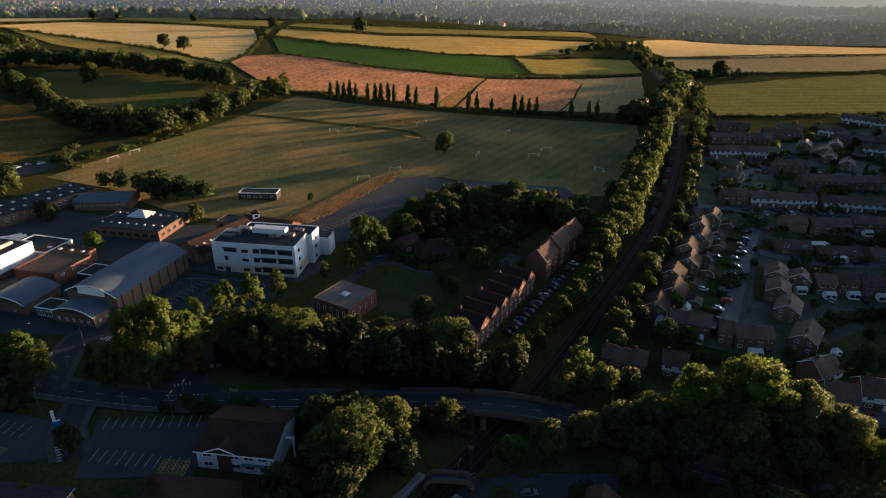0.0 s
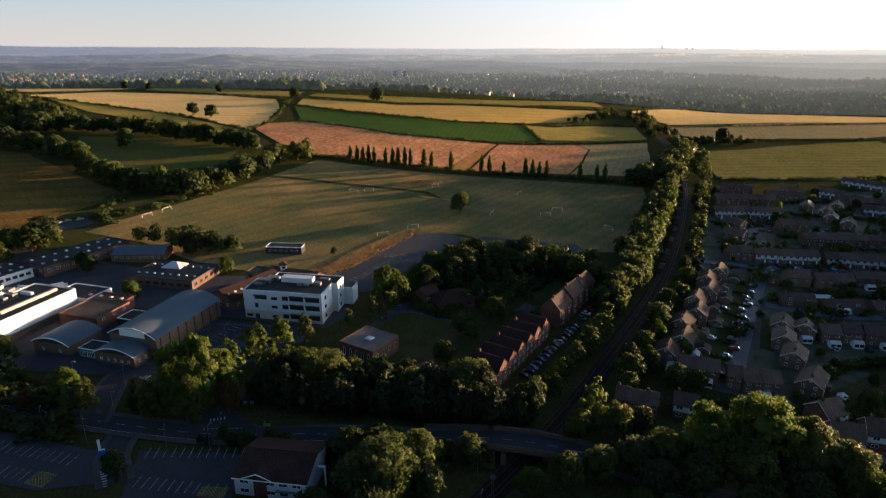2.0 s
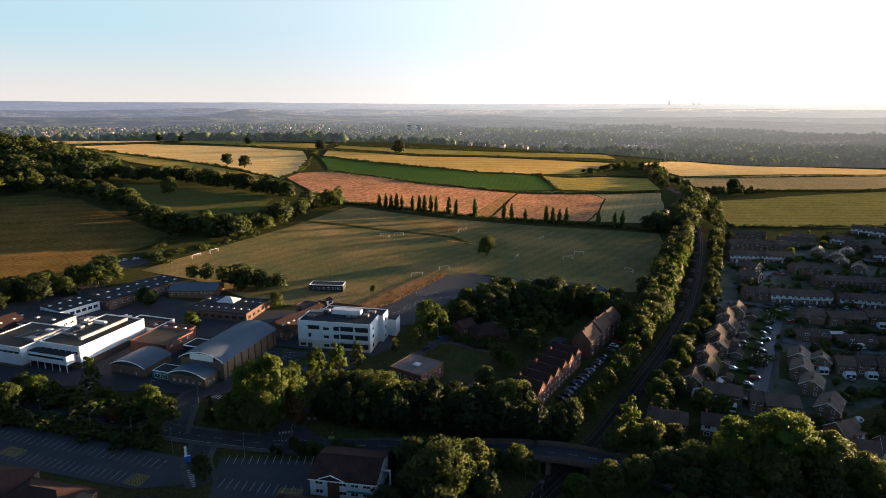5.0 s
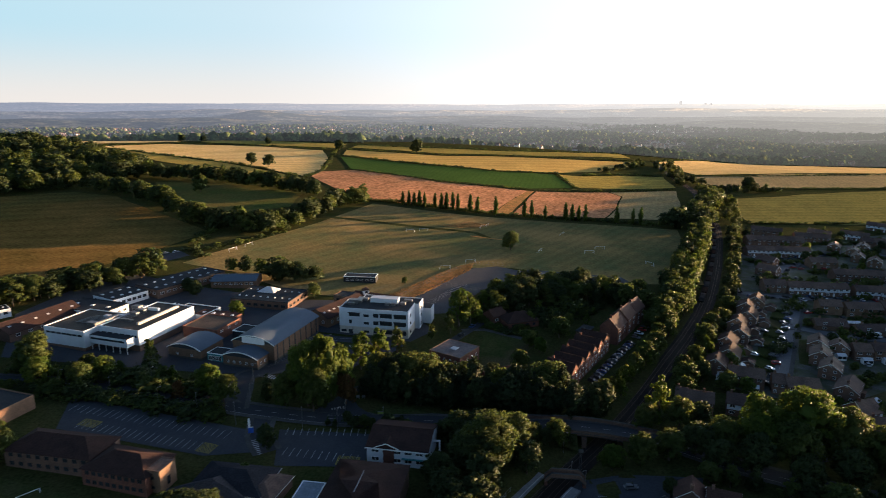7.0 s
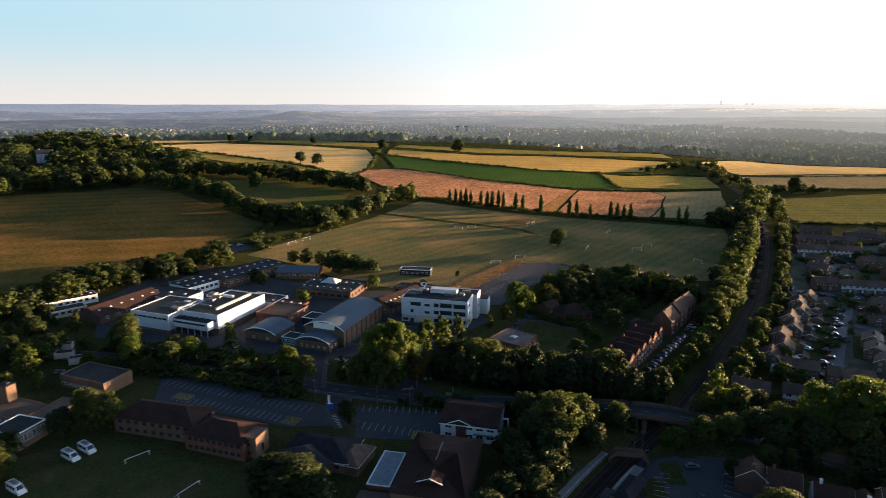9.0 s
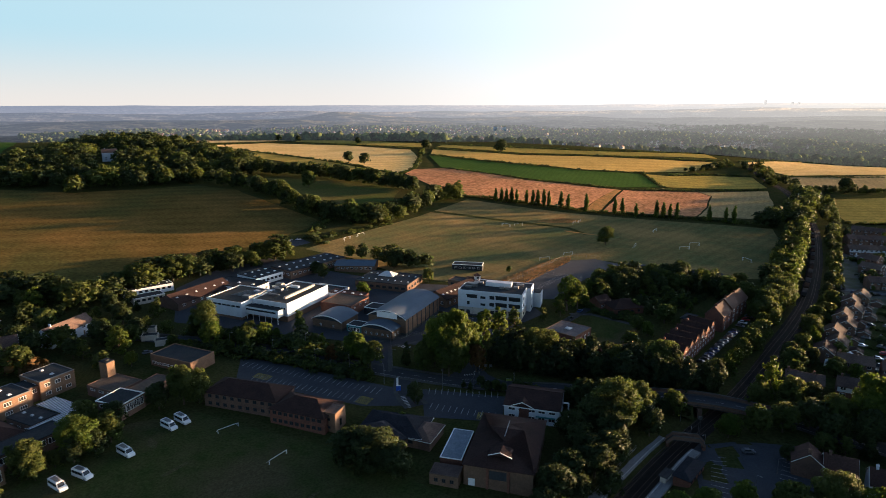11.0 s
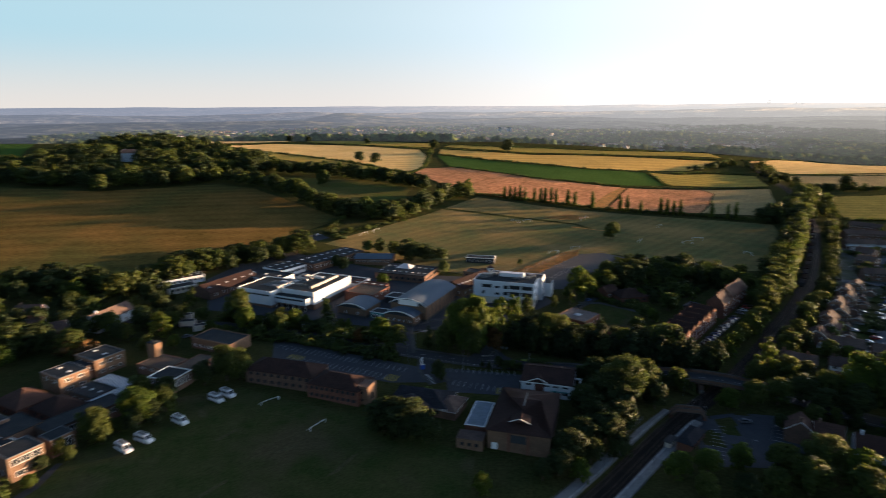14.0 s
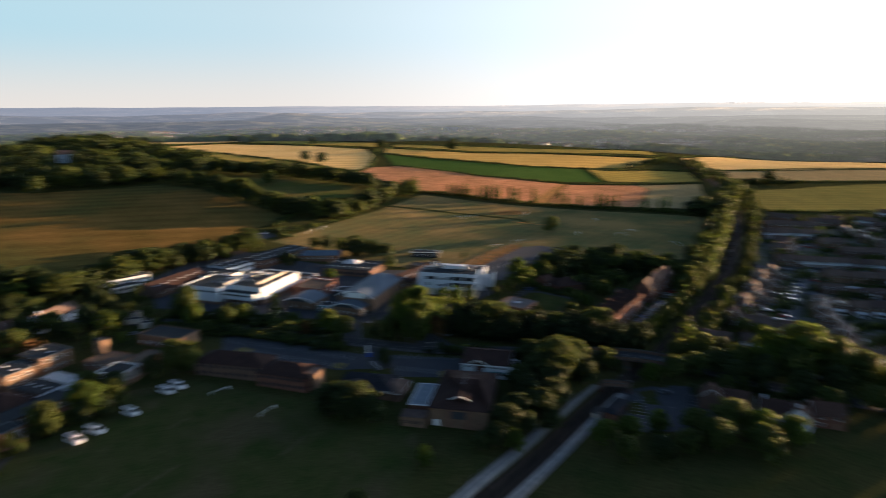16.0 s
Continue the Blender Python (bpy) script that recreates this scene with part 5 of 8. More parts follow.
def flat_block(name, x, y, yaw, w, d, h, wall, roof, label, parapet=0.45, coping=None, rows=(), skylights=(), z=None, base=None, category="building"):
    """A flat-roofed building. rows: (side, count, width, height, sill, frame, mullions). skylights: (nx, ny, size)."""
    root = thing(name, x, y, yaw, z, label, category)
    t = 0.3
    s = Shape().box(-w / 2, w / 2, -d / 2, d / 2, -2.0, h - 0.02)
    part("wall", s, wall, root)
    if base:
        part("plinth", Shape().box(-w / 2 - 0.03, w / 2 + 0.03, -d / 2 - 0.03, d / 2 + 0.03, -2.0, base[0]), base[1], root)
    part("roof", Shape().box(-w / 2 + t, w / 2 - t, -d / 2 + t, d / 2 - t, h - 0.01, h + 0.08), roof, root)
    if parapet:
        p = Shape()
        for a in ((-w / 2 - 0.04, w / 2 + 0.04, -d / 2 - 0.04, -d / 2 + t), (-w / 2 - 0.04, w / 2 + 0.04, d / 2 - t, d / 2 + 0.04),
                  (-w / 2 - 0.04, -w / 2 + t, -d / 2 + t, d / 2 - t), (w / 2 - t, w / 2 + 0.04, -d / 2 + t, d / 2 - t)):
            p.box(*a, h - 0.05, h + parapet)
        part("parapet", p, coping or wall, root)
    for side, n, ww, wh, sill, frame_mat, mull in rows:
        window_row(root, side, w, d, n, ww, wh, sill, frame_mat, 0.8, mull)
    for nxx, nyy, size in skylights:
        dome = cached(("dome", size), lambda: Shape().box(-size / 2, size / 2, -size / 2, size / 2, 0, 0.25).box(-size / 2, size / 2, -size / 2, size / 2, 0.25, 0.5, size * 0.22).mesh("skylight", SKYLIGHT))
        for i in range(nxx):
            for j in range(nyy):
                put("skylight", dome, root, pose(-w / 2 + w * (i + 0.5) / nxx, -d / 2 + d * (j + 0.5) / nyy, h + 0.06))
    return root


def roof_slabs(w, d, eave, ridge, over=0.4, thick=0.16):
    """A pitched roof with its ridge along x."""
    k = (ridge - eave) / (d / 2)
    s = Shape()
    for sg in (-1, 1):
        y0, z0 = sg * (d / 2 + over), eave - over * k
        pr = [(y0, z0), (0, ridge), (0, ridge + thick), (y0, z0 + thick)]
        if sg > 0:
            pr = pr[::-1]
        s.extrude_x(pr[::-1], -w / 2 - over * 0.6, w / 2 + over * 0.6)
    s.box(-w / 2 - over * 0.6, w / 2 + over * 0.6, -0.14, 0.14, ridge + thick - 0.06, ridge + thick + 0.06)
    return s


def gable_walls(w, d, eave, ridge):
    pr = [(-d / 2, -2.0), (d / 2, -2.0), (d / 2, eave), (0, ridge), (-d / 2, eave)]
    return Shape().extrude_x(pr, -w / 2, w / 2)


def house(x, y, yaw, w=8.0, d=8.5, eave=5.0, ridge=7.8, wall=None, roof=None, label="", clad=None, chimney=True, ends=False, group="", storeys=2, porch=False, barge=False, name="house"):
    """A house with its ridge along local x: walls, roof, chimney, door, windows."""
    wall, roof = wall or BRICK_BROWN, roof or TILE
    root = thing(name, x, y, yaw, None, label, "house", group)
    key = (w, d, eave, ridge)
    put("wall", cached(("hw", key, wall.name), lambda: gable_walls(w, d, eave, ridge).mesh("wall", wall)), root)
    put("roof", cached(("hr", key, roof.name), lambda: roof_slabs(w, d, eave, ridge).mesh("roof", roof)), root)
    if barge:
        def boards():
            s, k = Shape(), (ridge - eave) / (d / 2)
            y0, lo = d / 2 + 0.4, eave - 0.4 * (ridge - eave) / (d / 2)
            s.extrude_x([(-y0, lo - 0.12), (0, ridge - 0.12), (y0, lo - 0.12), (y0, lo + 0.1), (0, ridge + 0.1), (-y0, lo + 0.1)], 0, 0.05)
            return s.mesh("bargeboard", FRAME_W)
        for xx in (-w / 2 - 0.27, w / 2 + 0.23):
            put("bargeboard", cached(("hb", d, eave, ridge), boards), root, pose(xx, 0, 0))
    if chimney:
        put("chimney", cached(("hc", ridge, wall.name), lambda: Shape().box(-0.35, 0.35, -0.45, 0.45, ridge - 1.2, ridge + 1.0).box(-0.42, 0.42, -0.52, 0.52, ridge + 1.0, ridge + 1.12)
                              .tube((0, -0.2, ridge + 1.1), (0, -0.2, ridge + 1.4), 0.12, 0.1, 8).tube((0, 0.2, ridge + 1.1), (0, 0.2, ridge + 1.4), 0.12, 0.1, 8).mesh("chimney", wall)), root, pose(-w * 0.32, 0, 0))
    if clad:
        put("cladding", cached(("hl", w, d, eave, clad.name), lambda: Shape().box(-w / 2 + 0.02, w / 2 - 0.02, -d / 2 - 0.06, -d / 2, eave * 0.52, eave - 0.1).mesh("cladding", clad)), root, None, "white boarded upper storey")
    for side in "s":
        out = 0.06 if clad and side == "s" else 0.0
        for st in range(storeys):
            zz = 0.9 + 2.6 * st
            for u, ww in ((-w * 0.25, min(2.0, w * 0.26)), (w * 0.25, min(1.7, w * 0.24))):
                if st == 0 and u > 0 and side == "s":
                    door(root, side, w, d, u, FRAME_W if clad else WOOD)
                    continue
                window(root, ww, 1.25, side_pose(side, w, d + 2 * out, u, zz), None, 1)
    if ends:
        es = ends if isinstance(ends, str) else "e"
        for st in range(storeys + 1):
            window(root, 1.2 if st < storeys else 0.7, 1.25 if st < storeys else 0.9, side_pose(es, w, d, 0.0 if st == storeys else -d * 0.22, 0.9 + 2.6 * st), None, 1)
            if st < storeys:
                window(root, 1.2, 1.25, side_pose(es, w, d, d * 0.22, 0.9 + 2.6 * st), None, 1)
    if porch:
        put("porch", cached(("porch",), lambda: Shape().box(-1.3, 1.3, -1.4, 0, -1, 2.3).box(-1.5, 1.5, -1.6, 0, 2.3, 2.42).mesh("porch", wall)), root, pose(w * 0.25 - 0.2, -d / 2, 0))
    return root


# ---- school: white teaching block ----
def teaching_block():
    root = thing("teaching_block", -57.0, 257.2, -10, -0.6, "white rendered three-storey school block with roof plant", "building")
    w, d, h = 34.5, 14.0, 13.0
    part("wall", Shape().box(-w / 2, w / 2, -d / 2, d / 2, 4.2, h - 0.02), WHITE, root)
    part("lower_wall", Shape().box(-w / 2 + 0.06, w / 2 - 0.06, -d / 2 + 0.06, d / 2 - 0.06, -2, 4.2), CREAM, root, "beige ground-floor wall")
    part("rear_wing", Shape().box(-11, 19.5, d / 2, d / 2 + 8.5, -2, h - 0.02), WHITE, root)
    part("side_wing", Shape().box(11, 23.5, d / 2 + 8.5, d / 2 + 16, -2, 8.0), WHITE, root)
    part("side_wing_roof", Shape().box(11.3, 23.2, d / 2 + 8.8, d / 2 + 15.7, 8.0, 8.1), FELT, root)
    part("roof", Shape().box(-w / 2 + 0.4, w / 2 - 0.4, -d / 2 + 0.4, d / 2, h - 0.03, h + 0.06).box(-10.6, 19.1, d / 2, d / 2 + 8.1, h - 0.03, h + 0.06), FELT, root)
    p = Shape().box(-w / 2, w / 2, -d / 2, -d / 2 + 0.4, h - 0.02, h + 0.35).box(-w / 2, -w / 2 + 0.4, -d / 2 + 0.4, d / 2, h - 0.02, h + 0.35)
    p.box(w / 2 - 0.4, w / 2, -d / 2 + 0.4, d / 2, h - 0.02, h + 0.35).box(-w / 2 + 0.4, -11, d / 2 - 0.4, d / 2, h - 0.02, h + 0.35)
    p.box(-11, -10.6, d / 2, d / 2 + 8.5, h - 0.02, h + 0.35).box(19.1, 19.5, d / 2, d / 2 + 8.5, h - 0.02, h + 0.35).box(-10.6, 19.1, d / 2 + 8.1, d / 2 + 8.5, h - 0.02, h + 0.35)
    part("parapet", p, WHITE, root)
    part("plant_screen", Shape().box(-5, 9, 4.5, 8.5, h, h + 2.3), WHITE, root, "white roof plant screen")
    for x, y, a, b, c in ((-12, 3, 6, 3.4, 1.6), (-9.5, 7, 5, 3, 1.3), (-13, -0.5, 3, 2, 1.0), (12, 4, 2.4, 2.4, 1.2), (4.5, 1.5, 2.2, 1.6, 1.1), (7.5, 1.6, 2.2, 1.6, 1.1), (13, 10, 4, 2, 0.9)):
        u = Shape().box(-a / 2, a / 2, -b / 2, b / 2, 0, c).box(-a / 2 + 0.2, -a / 2 + 0.7, -b / 2 - 0.02, b / 2 + 0.02, 0.15, c - 0.15)
        put("air_handling_unit", u.mesh("air_handling_unit", METAL), root, pose(x, y, h + 0.1))
    for k in range(6):
        put("duct", cached(("duct",), lambda: Shape().box(-0.25, 0.25, -3.2, 3.2, 0.3, 0.7).mesh("duct", METAL)), root, pose(-16 + k * 1.1, 2.0, h + 0.05))
    for k in range(5):
        put("vent", cached(("vent",), lambda: Shape().tube((0, 0, 0), (0, 0, 0.8), 0.35, 0.35, 10).tube((0, 0, 0.8), (0, 0, 1.0), 0.5, 0.2, 10).mesh("vent", METAL)), root, pose(-3 + k * 2.6, 10.5, h + 0.05))
    for zz, rowset in ((9.4, ((-9.6, 5.4, 1.7), (-3.6, 2.8, 1.3), (1.2, 2.6, 1.9), (6.2, 6.0, 2.0), (13.2, 6.0, 2.0))), (5.6, ((-11.6, 1.4, 1.9), (-3.6, 2.6, 1.2), (1.2, 2.6, 1.9), (6.2, 6.0, 2.0), (13.2, 6.0, 2.0))),
                       (1.3, ((-15, 2.6, 1.2), (-3.6, 2.6, 1.2), (1.2, 2.6, 1.9), (6.2, 6.0, 2.0), (13.2, 6.0, 2.0)))):
        for u, ww, wh in rowset:
            window(root, ww, wh, side_pose("s", w, d, u, zz), FRAME_D, max(1, int(ww / 1.4)), wh > 1.5)
            if ww > 5:
                put("sunshade", cached(("shade",), lambda: Shape().box(-3.1, 3.1, -1.0, 0, 0, 0.08).box(-3.1, 3.1, -1.0, -0.92, -0.12, 0.16).mesh("sunshade", FRAME_D)), root, side_pose("s", w, d, u, zz + wh + 0.15))
    for zz in (1.3, 5.6, 9.4):
        window(root, 1.6, 1.5, side_pose("e", w, d, -2.5, zz), FRAME_D, 1)
        window(root, 1.6, 1.5, side_pose("e", 39, 0, 10.5, zz), FRAME_D, 1)
    door(root, "s", w, d, -11.6, FRAME_D, 2.0, 2.6)


teaching_block()


# ---- school: halls with curved roofs ----
def barrel(w, d, eave, ridge, over=0.5, thick=0.18, seg=14):
    """A curved roof whose arc spans local x."""
    r = ((w / 2) ** 2 + (ridge - eave) ** 2) / (2 * (ridge - eave))
    half = math.asin((w / 2) / r)
    pts = [(r * math.sin(-half * 1.04 + 2.08 * half * k / seg), ridge - r + r * math.cos(-half * 1.04 + 2.08 * half * k / seg)) for k in range(seg + 1)]
    s = Shape().extrude_y(pts + [(x, z + thick) for x, z in pts[::-1]], -d / 2 - over, d / 2 + over)
    gable = [(x, z) for x, z in pts if abs(x) <= w / 2 + 0.01]
    return s, [(-w / 2, eave)] + [g for g in gable if g[1] > eave + 0.02] + [(w / 2, eave)]


def curved_hall(name, x, y, yaw, w, d, eave, ridge, label, gable_mat, piers=0, front_rows=()):
    root = thing(name, x, y, yaw, None, label, "building")
    part("wall", Shape().box(-w / 2, w / 2, -d / 2, d / 2, -2, eave), BRICK_BUFF, root)
    roof, gable = barrel(w, d, eave, ridge)
    part("roof", roof, METAL_ROOF, root, "grey curved metal roof")
    part("plinth", Shape().box(-w / 2 - 0.05, w / 2 + 0.05, -d / 2 - 0.05, d / 2 + 0.05, -2, 0.9), PAVING, root, "pale plinth course")
    if piers:
        part("clerestory", Shape().box(-w * 0.27, w * 0.27, -d / 2 - 0.06, -d / 2 + 0.05, eave - 0.6, ridge - 0.75), FRAME_W, root, "white clerestory panel over the entrance roof")
    for yy in (-d / 2 + 0.05, d / 2 - 0.25):
        part("gable", Shape().extrude_y(gable + [], yy, yy + 0.2), gable_mat, root)
    f, _ = barrel(w, 0.12, eave, ridge, 0, 0.4)
    ob = part("fascia", f, FRAME_W, root, "pale curved roof edge")
    ob.location = (0, -d / 2 - 0.58, -0.12)
    for k in range(piers):
        yy = -d / 2 + d * (k + 0.5) / piers
        put("pier", cached(("pier", eave), lambda: Shape().box(-0.06, 0.22, -0.25, 0.25, -1, eave - 0.3).mesh("pier", FRAME_D)), root, pose(w / 2, yy, 0))
    for side, n, ww, wh, sill in front_rows:
        window_row(root, side, w, d, n, ww, wh, sill, None, 1.0, 1)
    return root


curved_hall("sports_hall", -100.9, 237.6, -16.6, 20.6, 38.6, 8.0, 11.0, "long brick sports hall with a curved grey metal roof", FRAME_D, 8)
curved_hall("hall_entrance", -108.6, 215.2, -16.6, 17.0, 8.0, 4.6, 6.8, "low brick hall entrance with a curved metal roof", FRAME_D, 0, (("s", 5, 1.0, 1.1, 1.6), ("e", 2, 1.0, 1.1, 1.6)))
curved_hall("school_pavilion", -134.5, 226.0, -16.6, 17.0, 15.0, 4.6, 6.8, "brick school pavilion with a curved metal roof", FRAME_D, 0, (("s", 2, 1.0, 1.1, 1.4),))
flat_block("link_corridor", -121.5, 220.0, -16.6, 8.0, 7.0, 3.4, TEAL, FELT, "low glazed link between two halls", 0.2, FRAME_W, (("s", 4, 1.6, 2.0, 0.5, FRAME_W, 1),))
flat_block("school_store", -136, 249, -16.6, 19, 18, 5.2, BRICK, FELT_BROWN, "brown brick flat-roofed school block", 0.35, None, (("e", 3, 1.6, 1.0, 3.4, FRAME_W, 1),))
flat_block("school_store", -119, 246, -16.6, 8, 9, 3.6, FELT, FELT, "dark low flat-roofed block", 0.3, FRAME_W)
flat_block("school_store", -138, 262, -16.6, 22, 8, 4.6, BRICK, TILE_RED, "low brick block with red roof", 0.3, None, (), ((4, 1, 1.4),))

# ---- school: white main hall ----
flat_block("main_hall", -164.4, 244.9, -16.6, 22, 36, 9.0, WHITE, FELT_BROWN, "large white flat-roofed school hall", 0.6, WHITE, (("s", 6, 2.6, 1.1, 6.0, FRAME_D, 1),), (), None, (2.6, BRICK_BROWN))
flat_block("main_hall_wing", -190.2, 238.5, -16.6, 23, 25, 8.6, WHITE, FELT_BROWN, "white flat-roofed school wing", 0.5, WHITE, (("s", 7, 2.6, 0.9, 6.2, FRAME_D, 1),), (), None, (1.2, BRICK_BROWN))


def hall_gallery():
    root = thing("hall_gallery", -171.5, 225.0, -16.6, None, "white first-floor gallery on slim columns", "building")
    part("body", Shape().box(-10.5, 10.5, -2.2, 2.4, 3.4, 7.2), WHITE, root)
    part("roof", Shape().box(-10.3, 10.3, -2.0, 2.3, 7.2, 7.28), FELT, root)
    part("glazing", Shape().box(-9.8, 9.0, -2.26, -2.2, 5.4, 6.3), GLASS, root, "dark strip window")
    for k in range(6):
        put("column", cached(("gcol",), lambda: Shape().tube((0, 0, -1), (0, 0, 3.4), 0.16, 0.16, 10).mesh("column", FRAME_W)), root, pose(-9.8 + k * 3.9, -1.7, 0))


hall_gallery()
U, V = Vector((0.958, -0.285, 0)), Vector((0.285, 0.958, 0))


def roof_plant(cx, cy, zbase, items, yaw=-16.6, label="grey ducts and plant on a flat roof"):
    root = thing("roof_plant", cx, cy, yaw, zbase, label, "roof plant")
    for x, y, a, b, c, m in items:
        put("unit", Shape().box(-a / 2, a / 2, -b / 2, b / 2, 0, c).box(-a / 2 + 0.1, a / 2 - 0.1, -b / 2 + 0.1, b / 2 - 0.1, c, c + 0.08).mesh("unit", m), root, pose(x, y, 0))
    for k in range(8):
        put("pipe", cached(("rpipe",), lambda: Shape().tube((-4.5, 0, 0.45), (4.5, 0, 0.45), 0.16, 0.16, 8).box(-4, -3.9, -0.1, 0.1, 0, 0.4).box(3.9, 4, -0.1, 0.1, 0, 0.4).mesh("pipe", METAL)), root, pose(-2 + 0.3 * k, -6 + k * 1.3, 0))
    return root


zh = float(gz(-164.4, 244.9)) + 9.08
roof_plant(-172, 247, zh, [(0, 0, 4, 2.2, 1.3, METAL), (0, 4, 5, 2.4, 1.5, METAL), (-4, -4, 3, 2, 1.0, SKYLIGHT), (4, 8, 6, 1.6, 1.2, FRAME_W), (12, 2, 1.4, 26, 1.1, CREAM), (-6, 8, 4, 3, 1.4, METAL), (3, -8, 7, 1.2, 0.9, METAL)])
zh = float(gz(-190.2, 238.5)) + 8.68
roof_plant(-186, 240, zh, [(6, 0, 2, 16, 1.0, METAL), (2, 4, 3, 2, 1.0, SKYLIGHT), (4, -6, 5, 3, 1.2, METAL)])
flat_block("music_block", -152, 268, -16.6, 20, 14, 4.2, WHITE, FELT, "low white flat-roofed school block", 0.5, WHITE, (("s", 5, 2.0, 1.2, 1.4, FRAME_D, 1),))
flat_block("classroom_block", -201, 288, 62, 20, 18, 4.2, WHITE, FELT, "white classroom block with roof lights", 0.3, FELT, (("s", 6, 2.2, 1.5, 1.2, FRAME_D, 1), ("w", 5, 2.2, 1.5, 1.2, FRAME_D, 1)), ((4, 2, 1.3),))
flat_block("classroom_block", -205, 268, -16.6, 30, 16, 4.4, WHITE, FELT, "low white flat-roofed classroom block", 0.4, FELT, (("s", 8, 2.2, 1.4, 1.4, FRAME_W, 1), ("e", 4, 2.2, 1.4, 1.4, FRAME_W, 1)), ((3, 1, 1.6),))
flat_block("classroom_block", -180, 317, 60, 46, 20, 4.2, BRICK_BROWN, FELT, "wide brick classroom block with roof lights", 0.3, FELT, (("s", 11, 2.2, 1.4, 1.2, FRAME_W, 1), ("w", 4, 2.2, 1.4, 1.2, FRAME_W, 1)), ((8, 2, 1.3),))
flat_block("classroom_block", -122, 296, -12, 34, 24, 4.2, BRICK_BROWN, FELT, "brick classroom block with many roof lights", 0.3, FELT, (("s", 8, 2.4, 1.4, 1.2, FRAME_D, 1), ("e", 5, 2.2, 1.4, 1.2, FRAME_D, 1)), ((8, 2, 0.9),))


def roof_lantern(x, y, z, yaw):
    root = thing("roof_lantern", x, y, yaw, z, "pyramid glass roof lantern", "roof light")
    part("glazing", Shape().box(-5, 5, -4, 4, 0, 0.4).box(-5, 5, -4, 4, 0.4, 2.4, 3.6), SKYLIGHT, root)


roof_lantern(-124, 302, float(gz(-122, 296)) + 4.26, -12)


def pitched_hall(name, x, y, yaw, w, d, eave, ridge, wall, roof, label, rows=(), lights=0):
    root = thing(name, x, y, yaw, None, label, "building")
    part("wall", gable_walls(w, d, eave, ridge), wall, root)
    part("roof", roof_slabs(w, d, eave, ridge, 0.5), roof, root)
    for side, n, ww, wh, sill in rows:
        window_row(root, side, w, d, n, ww, wh, sill, None, 1.0, 1)
    k = math.degrees(math.atan2(ridge - eave, d / 2))
    for i in range(lights):
        put("roof_light", cached(("rl",), lambda: Shape().box(-0.6, 0.6, -0.5, 0.5, 0, 0.12).mesh("roof_light", SKYLIGHT)), root,
            pose(-w / 2 + w * (i + 0.5) / lights, -d / 4, (eave + ridge) / 2 + 0.2, k))
    return root


pitched_hall("gymnasium", -150, 324, 4, 26, 16, 4.0, 5.6, BRICK_BUFF, METAL_ROOF, "brick hall with a shallow grey metal roof", (("s", 8, 1.8, 1.2, 1.8),))
pitched_hall("dining_hall", -222, 250, 70, 38, 16, 3.4, 7.0, BRICK_BROWN, MAROON, "long hall with a steep brown tiled roof", (("s", 6, 2.0, 1.4, 1.2),), 6)
pitched_hall("old_school_house", -80, 276, 58, 32, 15, 4.6, 8.2, BRICK_BUFF, MAROON, "buff brick school house with a brown tiled roof", (("s", 7, 1.4, 1.6, 1.4), ("w", 3, 1.4, 1.6, 1.4)), 9)
pitched_hall("old_school_wing", -62, 292, -20, 26, 12, 4.2, 7.4, BRICK, TILE_RED, "red brick school wing with a tiled roof", (("s", 5, 1.4, 1.5, 1.4),))
flat_block("stair_tower", -79, 291, -20, 9, 9, 7.0, BRICK_BUFF, FELT, "buff brick stair block", 0.3, None, (("s", 2, 2.0, 1.4, 4.4, FRAME_D, 1), ("s", 2, 2.0, 1.4, 1.2, FRAME_D, 1)))


def cupola(x, y, z):
    root = thing("roof_cupola", x, y, 20, z, "white cupola with a small red cap", "cupola")
    part("body", Shape().box(-1.6, 1.6, -1.6, 1.6, 0, 2.4), FRAME_W, root)
    part("cap", Shape().box(-2, 2, -2, 2, 2.4, 4.0, 1.95), TILE_RED, root)
    for side in "sen":
        window(root, 1.6, 1.2, side_pose(side, 3.2, 3.2, 0, 0.8), FRAME_D, 1)


cupola(-68, 294, float(gz(-68, 294)) + 6.4)
flat_block("sports_cabin", -77.4, 338, -4, 20, 8, 3.6, FELT, FELT, "dark timber sports cabin with white fascia", 0.3, FRAME_W, (("s", 6, 1.8, 1.2, 1.2, FRAME_W, 1),))
flat_block("club_house", -19.2, 224.3, -33, 16, 16, 6.0, BRICK, LEAD, "square red brick club house with flat roof", 0.25, BRICK_BUFF, (("w", 5, 1.0, 3.2, 1.2, FRAME_W, 0), ("s", 5, 1.0, 3.2, 1.2, FRAME_W, 0), ("e", 4, 1.0, 2.0, 2.2, FRAME_W, 0)), ((1, 1, 3.0),))
flat_block("classroom_hut", -252, 251, 48, 26, 9, 3.6, WHITE, FELT, "white flat-roofed classroom hut", 0.2, FRAME_W, (("s", 8, 1.8, 1.3, 1.2, FRAME_D, 1), ("e", 2, 1.8, 1.3, 1.2, FRAME_D, 1)), ((6, 1, 1.0),))
flat_block("classroom_hut", -245, 240, 48, 16, 8, 3.2, CREAM, FELT, "cream flat-roofed classroom hut", 0.2, FRAME_W, (("s", 5, 1.8, 1.3, 1.2, FRAME_D, 1),))

